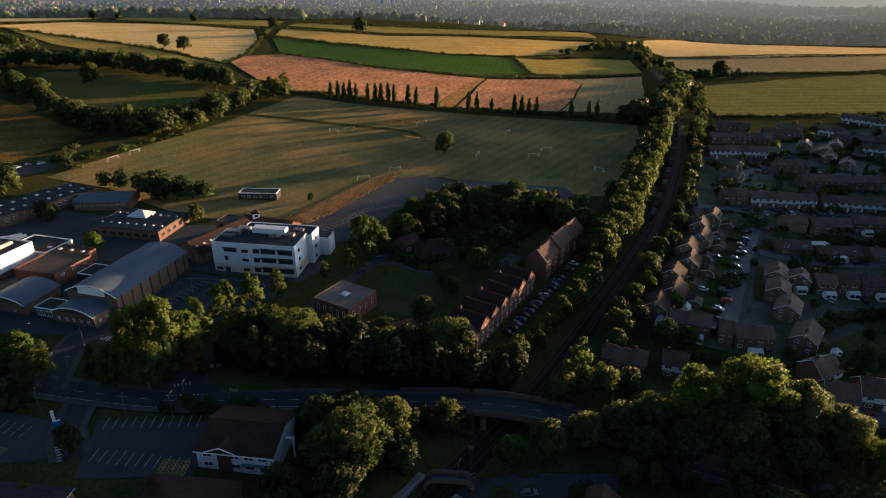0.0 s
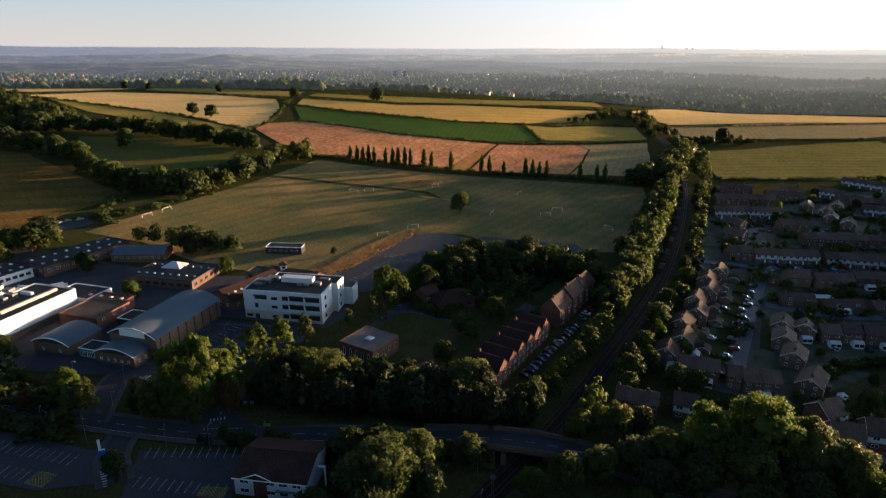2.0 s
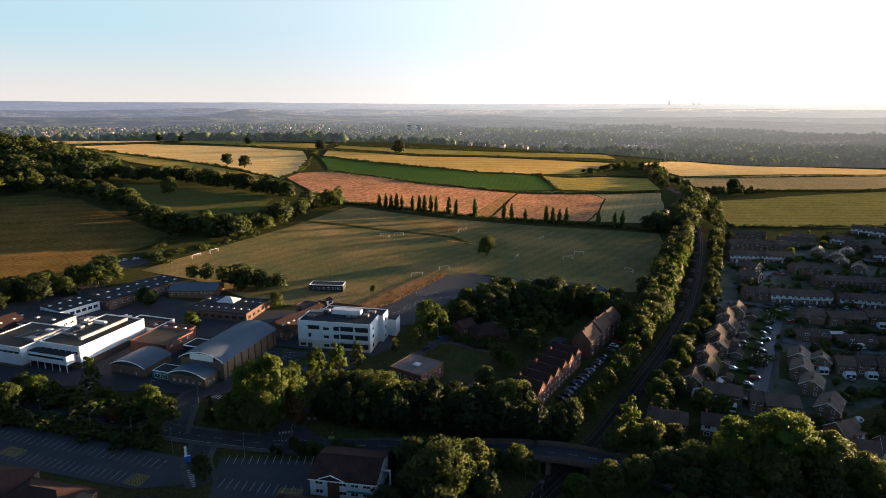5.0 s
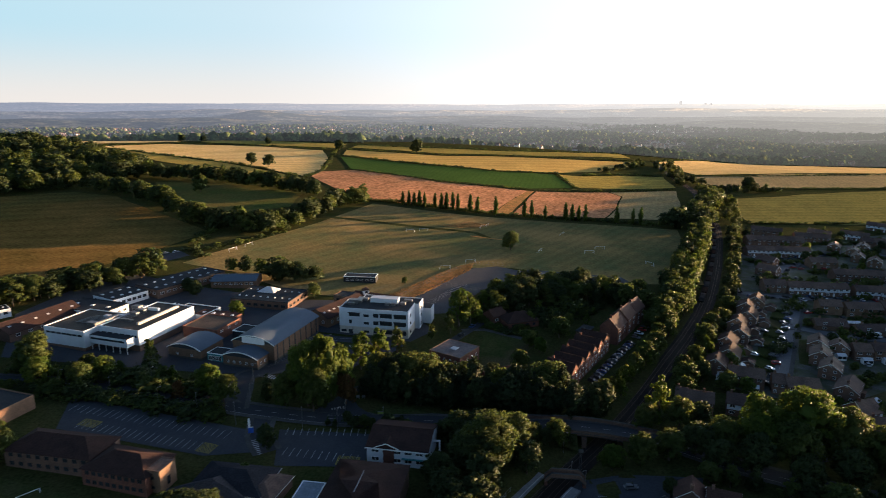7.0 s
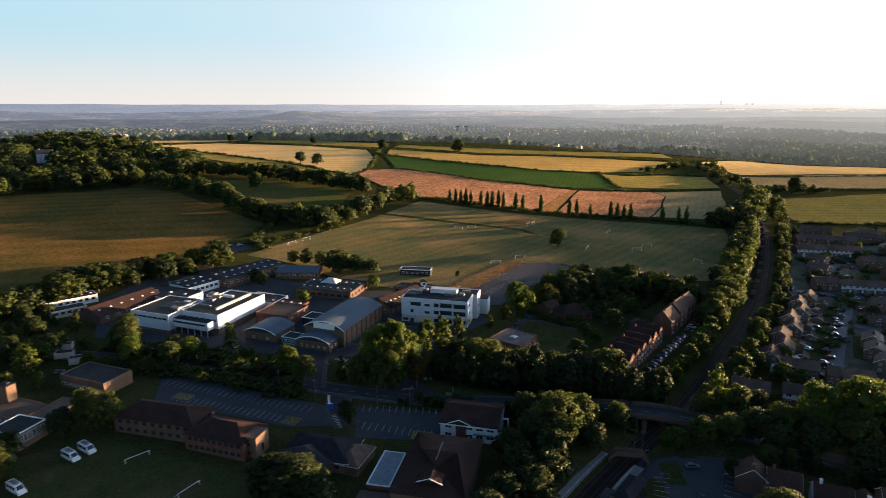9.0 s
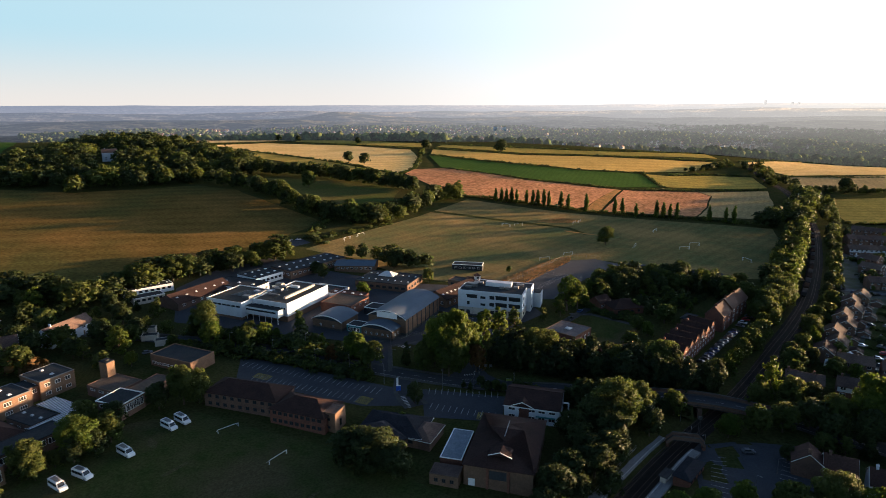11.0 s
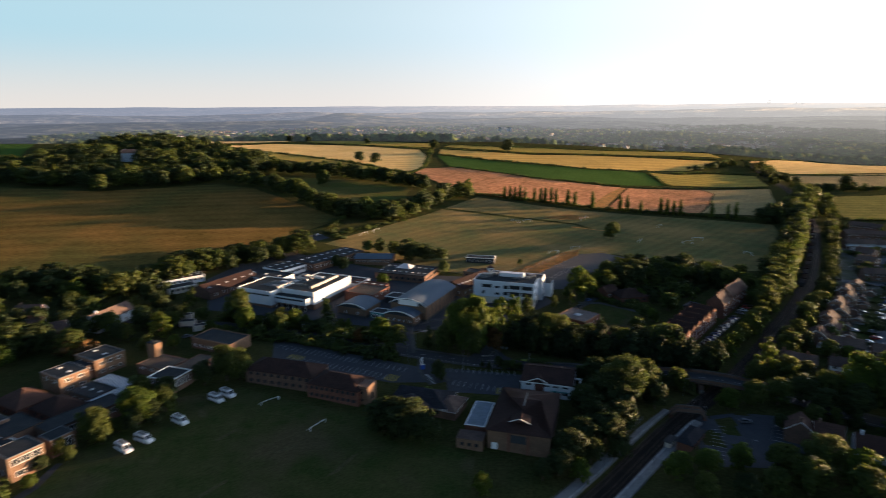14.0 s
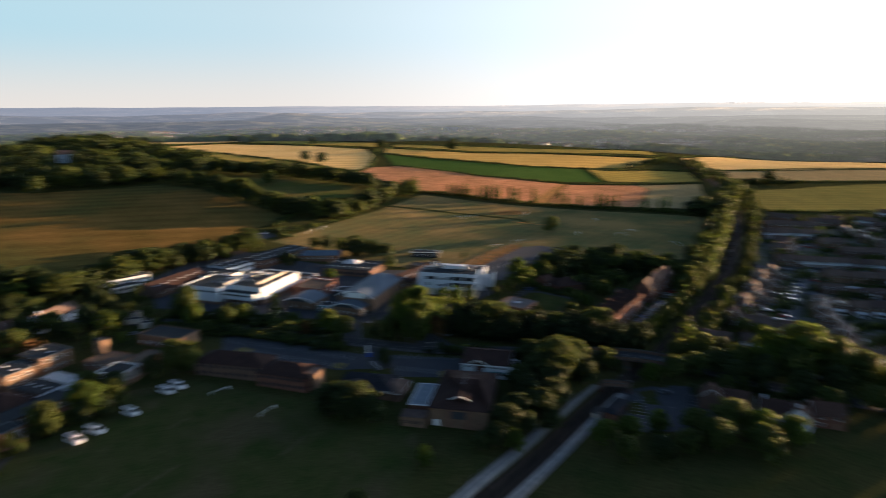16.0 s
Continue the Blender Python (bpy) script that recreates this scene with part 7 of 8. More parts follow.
# tall unseen trees, added further east, keep the low sun off the estate's streets
belt([(228, 232), (278, 308), (336, 398), (390, 470), (445, 550)], 4.5, 19, 23, WOODS, 6, 1, "added out of view, east of the estate", 1.3, 360)
for x, y, yaw in [(133, 173, -20), (145, 175, -15), (158, 170, -15), (135, 186, 20)]:
    house(x, y, yaw, 9, 9, 5.0, 8.6, BRICK, TILE, "brick house with a white front gable", WHITE, True, True, "houses near the station", 2, False, True)
# houses by the station and to the west
for x, y, yaw, w, wall, words in [(58, 128, -20, 9, BRICK_BROWN, "brown brick house behind trees"), (50, 131, 70, 8, BRICK_BROWN, "brown brick gabled house behind trees"), (69, 122, -20, 10, WHITE, "white rendered house with a tiled roof"), (76, 118, 70, 7, WHITE, "white rendered gabled house"), (88, 121, -15, 11, BRICK, "brick house with a tiled roof"),
                                  (-315, 160, 118, 13, WHITE, "white house with an orange tiled roof"), (-316, 141, 28, 14, WHITE, "large white house with an orange tiled roof"), (-267, 97, 50, 11, BRICK_BUFF, "buff brick house with a steep orange roof"), (-252, 82, 140, 8, BRICK, "brick house with a white-boarded gable"), (-239.8, 75.6, -34, 12, CREAM, "plain pale gabled hall beside the college"), (-292, 183, 15, 12, BRICK_BROWN, "brown house among trees"), (-253, 188, 82, 24, WHITE, "long white house among trees"), (-266, 166, 45, 12, BRICK_BROWN, "brown house among trees"), (-278, 170, 40, 6, BRICK, "small brick house among trees"),
                                  (-340, 140, 10, 11, BRICK, "brick house among trees"), (-355, 170, 30, 11, BRICK_BROWN, "brown house among trees"), (-330, 95, 15, 12, BRICK, "brick house among trees"), (-300, 80, 15, 12, BRICK_BUFF, "buff brick house in a garden"), (-372, 120, 20, 11, BRICK, "brick house among trees")]:
    house(x, y, yaw, w, 9, 5.0, 8.4, wall, TILE_ORANGE if "orange" in words else TILE_RED if y < 135 else TILE, words, None, True, True, "", 2, False, True)
# shrubs, hedge and path beside the college
for k, (x, y, h, wd) in enumerate([(-185, 88, 8, 1.1), (-180, 98, 9, 1.2), (-176, 103, 9, 1.2), (-189, 78, 5, 1.1), (-194, 72, 5, 1.2), (-231, 58, 10, 1.3), (-236, 64, 11, 1.3), (-227, 50, 9, 1.3), (-242, 68, 9, 1.2), (-222, 43, 8, 1.2), (-234, 50, 10, 1.3), (-246, 62, 10, 1.3), (-268, 146, 15, 1.2), (-263, 150, 13, 1.2), (-257, 116, 8, 1.1), (-75, 56, 8, 1.2), (-79, 50, 9, 1.2)]):
    tree(x, y, h, "broad", ("mid", "dark", "dark")[k % 3], wd, 0, "beside the college")
belt([(-208, 36), (-201, 47), (-196, 61)], 2.0, 2.6, 3.6, [("bush", "mid"), ("bush", "dark")], 1.6, 0, "in the hedge by the path", 1.5, 411)
patch("footpath", [(-199, 30), (-196, 30), (-191, 47), (-188, 64), (-190, 76), (-192, 76), (-191, 64), (-194, 48)], ROAD, 0.2, 5, "grey footpath beside the lawn", "path")
patch("college_yard", [(-244, 70), (-232, 56), (-215, 60), (-200, 62), (-198, 72), (-215, 85), (-232, 88)], ASPHALT, 0.12, 8, "dark asphalt yard round the college", "yard")
house(-528, 618, 30, 16, 11, 10, 14, WHITE, TILE, "white country house in the wood", None, True, True, "", 2)
for x, y, yaw in [(-226, 197, 20), (-220, 201, 20), (-205, 189, 30), (-214, 193, 20)]:
    flat_block("garden_shed", x, y, yaw, 7, 4, 2.6, TEAL if x < -222 else CREAM, FELT, "small flat-roofed store shed", 0.15, None, (), (), None, None, "shed")


# ---- station bridge, footbridge, parapets ----
def wall_along(name, points, height, thick, material, label, lift=0.0, rise=None, category="wall", cap=None):
    line = dense(points, 2.0)
    n = normals_of(line)
    root = tagged(new(name), label, category)
    s, c = Shape(), Shape()
    m = len(line)
    for shape, t, lo, hi in ((s, thick, -0.6, height), (c, thick + 0.14, height, height + 0.16)):
        v = []
        for p, q in zip(line, n):
            z = float(gz(*p)) + lift + (rise(*p) if rise else 0)
            v += [(*(p + q * t / 2), z + lo), (*(p - q * t / 2), z + lo), (*(p - q * t / 2), z + hi), (*(p + q * t / 2), z + hi)]
        f = [(4 * i + j, 4 * i + (j + 1) % 4, 4 * i + 4 + (j + 1) % 4, 4 * i + 4 + j) for i in range(m - 1) for j in range(4)]
        shape.add(v, f + [(0, 1, 2, 3), (4 * m - 1, 4 * m - 2, 4 * m - 3, 4 * m - 4)])
    put("wall_body", s.mesh("wall_body", material), root)
    if cap:
        put("coping", c.mesh("coping", cap), root)
    return root


BRIDGE = [(2, 172), (14, 171.2), (27, 170), (40, 167.8), (52, 165)]
for off in (-4.6, 4.6):
    ln = dense(BRIDGE, 2.0)
    pts = [tuple(p - q * off) for p, q in zip(ln, normals_of(ln))][::3]
    wall_along("bridge_parapet", pts, 1.2, 0.4, BRICK_BROWN, "brick parapet of the railway bridge", 0.2, bridge_rise, "bridge", PAVING)


def abutments():
    root = tagged(new("railway_bridge"), "brick and steel road bridge over the railway", "bridge")
    for sgn in (-1, 1):
        cx, cy = 33 + sgn * 6.5, 169.4 + sgn * 1.0
        put("abutment", Shape().box(-0.8, 0.8, -4.5, 4.5, -1.5, bridge_rise(cx, cy) - 0.9).mesh("abutment", BRICK_BROWN), root, pose(cx, cy, float(gz(cx, cy)), 0, 0, -8))
    ln = dense(BRIDGE, 2.0)
    v, f = ribbon(ln, 9.4, -0.25, 0, bridge_rise)
    v2, f2 = ribbon(ln, 9.4, -0.9, 0, bridge_rise)
    s = Shape().add(v, f).add(v2, [q[::-1] for q in f2])
    put("deck", s.mesh("deck", PAVING), root)
    for sgn in (-1, 1):
        bank = [(2, 172), (14, 171.2), (24, 170.3)] if sgn < 0 else [(40, 167.8), (46, 166.5), (52, 165)]
        ln = dense(bank, 3.0)
        n = normals_of(ln)
        s = Shape()
        q = []
        for p, w in zip(ln, n):
            top = float(gz(*p)) + bridge_rise(*p) - 0.1
            q += [(*(p - w * o), zz) for o, zz in ((-9.5, float(gz(*p)) - 0.3), (-4.7, top), (4.7, top), (9.5, float(gz(*p)) - 0.3))]
        s.add(q, [(4 * i + j, 4 * i + j + 1, 4 * i + j + 5, 4 * i + j + 4) for i in range(len(ln) - 1) for j in range(3)])
        put("embankment", s.mesh("embankment", GRASS), root)


abutments()


def footbridge():
    z = float(gz(13, 141))
    root = thing("footbridge", 15.6, 143.0, -8, z, "arched brick station footbridge over the tracks", "bridge")
    pts = [(-6.4, 1.2), (-4.2, 3.4), (4.2, 3.6), (6.4, 1.4)]
    for yy in (-1.6, 1.3):
        s = Shape()
        for (x0, z0), (x1, z1) in zip(pts, pts[1:]):
            s.extrude_y([(x0, z0), (x1, z1), (x1, z1 + 1.3), (x0, z0 + 1.3)], yy, yy + 0.3)
        part("parapet", s, BRICK_BROWN, root)
        c = Shape()
        for (x0, z0), (x1, z1) in zip(pts, pts[1:]):
            c.extrude_y([(x0, z0 + 1.3), (x1, z1 + 1.3), (x1, z1 + 1.42), (x0, z0 + 1.42)], yy - 0.08, yy + 0.38)
        part("coping", c, PAVING, root)
    s = Shape()
    for (x0, z0), (x1, z1) in zip(pts, pts[1:]):
        s.extrude_y([(x0, z0 - 0.4), (x1, z1 - 0.4), (x1, z1), (x0, z0)], -1.3, 1.3)
    part("deck", s, PAVING, root)
    for x in (-5.9, 5.9):
        part("pier", Shape().box(x - 0.5, x + 0.5, -1.6, 1.6, -1, 1.6), BRICK, root)


footbridge()
for line in ([(-189, 276.5), (-180, 276.6), (-172, 279), (-167.5, 284)], [(-188, 279.5), (-180, 279.6), (-174, 281.5), (-170, 285)]):
    wall_along("ramp_wall", line, 1.3, 0.25, WHITE, "curved white wall of a ramp beside the school", 0.0, None, "wall", FRAME_W)
hip_house("station_building", 12, 124, 56, 13, 5, 3.2, 4.6, BRICK, SLATE, "small brick station building with slate roof", (("s", 4, 1.2, 1.4, 1.0),))
hip_house("waiting_shelter", 4.5, 121.5, 56, 5, 1.8, 2.3, 2.5, CREAM, FELT, "small platform waiting shelter", (("s", 2, 1.6, 1.4, 0.8),), "shelter", float(gz(0, 120)) + 1.15)


# ---- vehicles ----
PAINTS = [mat("car_paint_" + n, c, tuple(v * 0.92 for v in c), 2, 0.5, 0.04, 0.45, 0, 0.0, spec=0.15) for n, c in
          (("white", (0.6, 0.61, 0.63)), ("silver", (0.3, 0.31, 0.33)), ("black", (0.02, 0.02, 0.022)), ("blue", (0.03, 0.06, 0.18)), ("red", (0.3, 0.03, 0.025)), ("grey", (0.11, 0.115, 0.125)))]
PAINT_WORDS = ("white", "silver", "black", "dark blue", "red", "grey")


def loft(profile, half, narrow, zsplit):
    """A closed body from a side profile of (x, z); half width, narrowing above zsplit."""
    n = len(profile)
    w = [half - max(0.0, z - zsplit) * narrow for _, z in profile]
    verts = [(x, -k, z) for (x, z), k in zip(profile, w)] + [(x, k, z) for (x, z), k in zip(profile, w)]
    faces = [tuple(range(n)), tuple(range(2 * n - 1, n - 1, -1))] + [((i + 1) % n, i, n + i, n + (i + 1) % n) for i in range(n)]
    return Shape().add(verts, faces)


def wheels(root, xs, half, r):
    def make():
        t = Shape().tube((0, -0.11, 0), (0, 0.11, 0), r, r, 14)
        rim = Shape().tube((0, -0.125, 0), (0, 0.125, 0), r * 0.6, r * 0.6, 10)
        return t.mesh("tyre", RUBBER), rim.mesh("rim", METAL)
    tm, rm = cached(("wheel", r), make)
    for x in xs:
        for s in (-1, 1):
            w = put("wheel", tm, root, pose(x, s * (half - 0.1), r))
            put("rim", rm, w)


def car(x, y, yaw, paint, place="parked"):
    c = PAINTS[paint]
    root = thing("car", x, y, yaw, float(gz(x, y)) + 0.2, f"{PAINT_WORDS[paint]} hatchback car {place}", "car", "parked cars")

    def make():
        body = loft([(-2.05, 0.35), (2.05, 0.3), (2.1, 0.62), (1.95, 0.78), (0.95, 0.92), (-1.95, 0.98), (-2.1, 0.7)], 0.88, 0.1, 0.6)
        cab = loft([(1.0, 0.9), (0.35, 1.4), (-1.35, 1.46), (-2.0, 0.98)], 0.83, 0.32, 0.9)
        top = loft([(0.34, 1.41), (0.3, 1.45), (-1.3, 1.5), (-1.36, 1.465)], 0.7, 0.2, 1.4)
        lamp = Shape().box(-0.06, 0.06, -0.2, 0.2, -0.08, 0.08, 0.02)
        return body.mesh("body", c), cab.mesh("cabin_glass", GLASS), top.mesh("cabin_roof", c), lamp.mesh("headlight", SKYLIGHT)
    b, g, t, l = cached(("car", paint), make)
    for n, d in (("body", b), ("cabin_glass", g), ("cabin_roof", t)):
        put(n, d, root)
    for s in (-1, 1):
        put("headlight", l, root, pose(2.05, s * 0.6, 0.66))
    wheels(root, (-1.3, 1.3), 0.86, 0.31)
    return root


def minibus(x, y, yaw):
    root = thing("minibus", x, y, yaw, float(gz(x, y)) + 0.1, "white minibus with dark windows parked on grass", "minibus", "minibuses on the lawn", scale=1.18)

    def make():
        body = loft([(-2.9, 0.4), (2.85, 0.35), (2.95, 0.8), (2.75, 1.15), (1.95, 1.35), (1.35, 2.2), (1.1, 2.4), (-2.75, 2.42), (-2.95, 2.2), (-2.95, 0.7)], 0.98, 0.12, 1.2)
        side = Shape().box(-0.49, 0.49, -0.07, 0.07, 1.3, 2.0)
        screen = Shape().add([(2.0, -0.82, 1.36), (2.0, 0.82, 1.36), (1.42, 0.72, 2.18), (1.42, -0.72, 2.18), (1.95, -0.82, 1.32), (1.95, 0.82, 1.32), (1.37, 0.72, 2.14), (1.37, -0.72, 2.14)], [(0, 1, 2, 3), (7, 6, 5, 4)])
        rear = Shape().box(-2.98, -2.94, -0.7, 0.7, 1.35, 2.0)
        hatch = Shape().box(-2.2, 0.4, -0.6, 0.6, 2.42, 2.47).box(0.6, 1.0, -0.3, 0.3, 2.41, 2.48)
        return body.mesh("body", PAINTS[0]), side.mesh("side_window", GLASS), screen.mesh("windscreen", GLASS), rear.mesh("rear_window", GLASS), hatch.mesh("roof_hatch", METAL)
    for n, d in zip(("body", "side_window", "windscreen", "rear_window", "roof_hatch"), cached(("minibus",), make)):
        for at in [(-2.11 + k * 1.02, e * 0.92) for k in range(4) for e in (-1, 1)] if n == "side_window" else [(0, 0)]:
            put(n, d, root, pose(*at, 0))
    wheels(root, (-1.9, 1.9), 0.96, 0.36)


for x, y, yaw in [(-162.0, 121.4, -27), (-159.6, 125.8, -28), (-166.8, 104.5, -26), (-172.3, 91.7, -18), (-175.6, 85.7, -25)]:
    minibus(x, y, yaw)
pick = lambda k: (2, 5, 1, 2, 3, 2, 5, 0, 4, 5, 2, 3)[k % 12]
k = 0
for t in np.linspace(0, 1, 15):
    car(38.5 + 27 * t, 209 + 41 * t, -34 + 180 * (k % 2), (2, 2, 5, 3, 2, 3, 2, 5, 2, 1)[k % 10], "parked outside the town houses")
    k += 1
for t in np.linspace(0, 1, 5):
    car(70.5 + 12 * t, 258 + 20 * t, -34, pick(k + 3), "parked outside the town houses")
    k += 1
for x, y, yaw in [(155.7, 282.3, 60), (146, 265.6, 60), (126.7, 234.7, 60), (180.5, 303.9, 10), (183.5, 305.8, 10), (182.5, 331.5, -20), (178.4, 326.6, -5), (197.8, 333, -70), (215.7, 330.2, -70), (190, 326, -75), (205, 327, -75), (225, 325, -75), (235, 322, -75), (245, 320, -75), (255, 317, -75), (203, 269.5, 5),
                  (148.5, 292.9, -30), (146.1, 281.5, -30), (132.2, 260.3, -30), (135.1, 269.6, -30), (140.8, 273.2, -30), (121.9, 243, -30), (113.2, 231.4, -30), (121.1, 274.7, 60), (156.9, 336, 50), (137, 276, -30), (129, 254, -30), (151, 300, -30), (160, 330, 20), (166, 329, 20), (172, 328, 20),
                  (205, 409, -80), (212, 408, -80), (219, 407, -80), (228, 407, -80), (237, 405, -80), (210, 372, 60), (214, 390, 40), (226, 395, 20), (244, 398, 0), (262, 396, -5), (205, 360, 60), (240, 428, 40), (268, 438, 20), (300, 444, -5), (178, 268, 10), (193, 257, 80), (219, 258, 80), (231, 254, 80),
                  (140, 168, 20), (152, 164, 20), (128, 168, 60), (118, 205, -70), (126, 201, -70), (104, 211, -70), (-3, 276, 60), (-16, 253, 58), (-10, 265, 60), (35, 139, 5), (50, 142, 5), (-219, 356, 60), (-214, 360, 60), (-211, 364, 60), (-206, 368, 50), (-304, 190, 20), (-300, 186, 20), (-206, 178, 40), (-74, 200, 20)]:
    car(x, y, yaw, pick(int(x + 2 * y) % 12))


def caravan(x, y, yaw):
    root = thing("motorhome", x, y, yaw, float(gz(x, y)) + 0.15, "white motorhome parked on a driveway", "motorhome")
    part("body", loft([(-3.2, 0.5), (2.0, 0.5), (3.2, 0.5), (3.2, 1.2), (2.5, 1.4), (2.0, 2.0), (2.6, 2.2), (2.5, 2.8), (-3.2, 2.9)], 1.1, 0.03, 1.0), PAINTS[0], root)
    part("side_window", Shape().box(-2.2, -0.8, -1.12, 1.12, 1.5, 2.1).box(0.2, 1.2, -1.12, 1.12, 1.5, 2.1), GLASS, root)
    wheels(root, (-1.8, 2.3), 1.05, 0.36)


caravan(196, 270.6, 5)

for k in range(13):
    q = k / 12
    car(112.5 + 54 * q + (k % 2) * 1.5, 213.5 + 88 * q - (k % 2), -33 + 180 * (k % 3 == 0), pick(k + 5), "parked on a drive")
for k in range(9):
    car(190 + 7.6 * k, 331.5 - 0.6 * (k > 4) * (k - 4), 86 + (k % 3), pick(k + 2), "parked before the terrace")
for k in range(7):
    car(206 + 6.6 * k, 421.5, 88, pick(k + 7), "parked before the terrace")
for k in range(5):
    car(240 + 9.0 * k, 364, 92, pick(k + 1), "parked before the terrace")
for k, (x, y, yaw) in enumerate([(176, 273, 80), (213, 266, 85), (170, 236, 75), (184, 236, 80), (132, 262, 58), (196, 298, 85), (214, 296, 85), (205, 392, 40), (222, 398, 10), (268, 402, 20)]):
    car(x, y, yaw, pick(k), "parked on a drive")


def train():
    """A short line of wagons on the left-hand track."""
    line = dense(RAIL[9:14], 0.5)
    n = normals_of(line)
    i, k = 22, 0
    while i + 24 < len(line):
        p, q = line[i] + n[i] * 1.98, line[i + 24] + n[i + 24] * 1.98
        c = (p + q) / 2
        root = thing("railway_wagon", float(c[0]), float(c[1]), math.degrees(math.atan2(q[1] - p[1], q[0] - p[0])), float(gz(*c)) + 0.45, "grey and brown hopper wagon on the railway", "wagon", "wagons of a train")
        body = cached(("wagon", k % 2), lambda: Shape().box(-5.4, 5.4, -1.25, 1.25, 1.0, 1.4).box(-5.2, 5.2, -1.3, 1.3, 1.4, 3.1, -0.05).box(-5.0, 5.0, -1.05, 1.05, 3.1, 3.14).mesh("body", (WAGON_GREY, WAGON_BROWN)[k % 2]))
        put("body", body, root)
        for x in (-3.8, 3.8):
            put("bogie", cached(("bogie",), lambda: Shape().box(-1.1, 1.1, -1.0, 1.0, 0.3, 1.0).tube((-0.7, -0.8, 0.45), (-0.7, 0.8, 0.45), 0.45, 0.45, 10).tube((0.7, -0.8, 0.45), (0.7, 0.8, 0.45), 0.45, 0.45, 10).mesh("bogie", RUBBER)), root, pose(x, 0, 0))
        i += 26
        k += 1


train()


# ---- goals, fences, lamps, signs ----
def goal(x, y, yaw, w=7.3, h=2.44, label="white tubular football goal on the grass"):
    root = thing("football_goal", x, y, yaw, None, label, "goal", "football goals")
    r = 0.09
    part("post", Shape().tube((-w / 2, 0, -0.2), (-w / 2, 0, h), r, r, 8), FRAME_W, root)
    part("post", Shape().tube((w / 2, 0, -0.2), (w / 2, 0, h), r, r, 8), FRAME_W, root)
    part("crossbar", Shape().tube((-w / 2, 0, h), (w / 2, 0, h), r, r, 8), FRAME_W, root)
    s = Shape()
    for e in (-w / 2, w / 2):
        s.tube((e, 0, h), (e, 1.6, 0.05), 0.05, 0.05, 6)
    s.tube((-w / 2, 1.6, 0.08), (w / 2, 1.6, 0.08), 0.05, 0.05, 6)
    part("net_stay", s, FRAME_W, root)


for x, y, yaw in [(-25.5, 369, 20), (-8, 386, 25), (82, 420, 8), (93, 434, 5), (-173, 383, 65), (-166, 396, 65), (-56, 470, -20), (-45, 476, 20), (5, 500, 70), (10, 506, 70), (118, 392, -60), (72, 480, 60), (45, 420, 70),
                  ]:
    goal(x, y, yaw)
for x, y, yaw in [(-141.5, 123.5, 50), (-118.0, 109.8, 65)]:
    goal(x, y, yaw, 7.3, 1.5, "low white training goal on the lawn")


def fence(name, points, h, step, label, mesh_h=None):
    line = dense(points, step)
    root = tagged(new(name), label, "fence")
    post = cached(("fpost", h), lambda: Shape().tube((0, 0, -0.3), (0, 0, h), 0.05, 0.05, 6).mesh("post", METAL))
    for p in line:
        put("post", post, root, pose(float(p[0]), float(p[1]), float(gz(*p))))
    for lev in (0.35, 0.98):
        s = Shape()
        for a, b in zip(line, line[1:]):
            s.tube((*a, float(gz(*a)) + h * lev), (*b, float(gz(*b)) + h * lev), 0.035, 0.035, 5)
        put("rail", s.mesh("rail", METAL), root)


fence("court_fence", [(-52, 304), (-18, 366), (-2, 380), (14, 378)], 2.4, 3.0, "grey steel fence along the courts")
fence("court_fence", [(-30, 335), (-4, 322)], 2.4, 3.0, "grey steel fence along the courts")
fence("car_park_fence", [(-98, 212), (-92, 220), (-84, 214)], 1.1, 1.5, "low steel barrier rail")
fence("platform_fence", [(-44, 74), (-22, 106), (-2, 137)], 1.6, 3.0, "steel fence behind the platform")
fence("site_fence", [(-170, 187), (-130, 181), (-104, 173)], 1.8, 3.0, "steel mesh fence along the car park")


def lamp_post(x, y, h=8.0):
    root = thing("street_lamp", x, y, float(rng.random() * 360), None, "grey steel street lamp with a short arm", "street lamp", "street lamps")
    put("pole", cached(("lp", h), lambda: Shape().tube((0, 0, -0.3), (0, 0, h), 0.1, 0.06, 8).mesh("pole", METAL)), root)
    put("arm", cached(("la", h), lambda: Shape().tube((0, 0, h), (1.2, 0, h + 0.2), 0.05, 0.05, 6).mesh("arm", METAL)), root)
    put("head", cached(("lh", h), lambda: Shape().box(0.9, 1.7, -0.16, 0.16, h + 0.14, h + 0.3, 0.05).mesh("head", METAL)), root)


for x, y in [(-128, 176), (-112, 172), (-96, 166), (-60, 165), (-44, 166), (-72, 164), (18, 160), (-18, 166), (-150, 184), (-172, 188), (-138, 192), (-118, 200), (-100, 198), (-76, 230), (-88, 250), (-66, 238), (18, 146), (22, 143), (134, 246), (150, 262), (166, 300), (186, 322), (190, 275), (230, 268), (210, 330), (250, 326), (40, 128), (30, 118), (-6, 128), (-20, 104), (-4, 106), (-58, 170), (-96, 182)]:
    lamp_post(x, y, 8.0 if y > 150 else 5.5)


def sign_post(x, y):
    root = thing("totem_sign", x, y, 20, None, "tall white and blue totem sign at the car park", "sign")
    part("pole", Shape().box(-0.35, 0.35, -0.18, 0.18, -0.5, 5.6), FRAME_W, root)
    part("panel", Shape().box(-0.5, 1.3, -0.22, 0.22, 0.2, 2.2), BLUE, root)
    part("trim", Shape().box(-0.5, 1.3, -0.24, 0.24, 2.2, 2.3), FRAME_W, root)


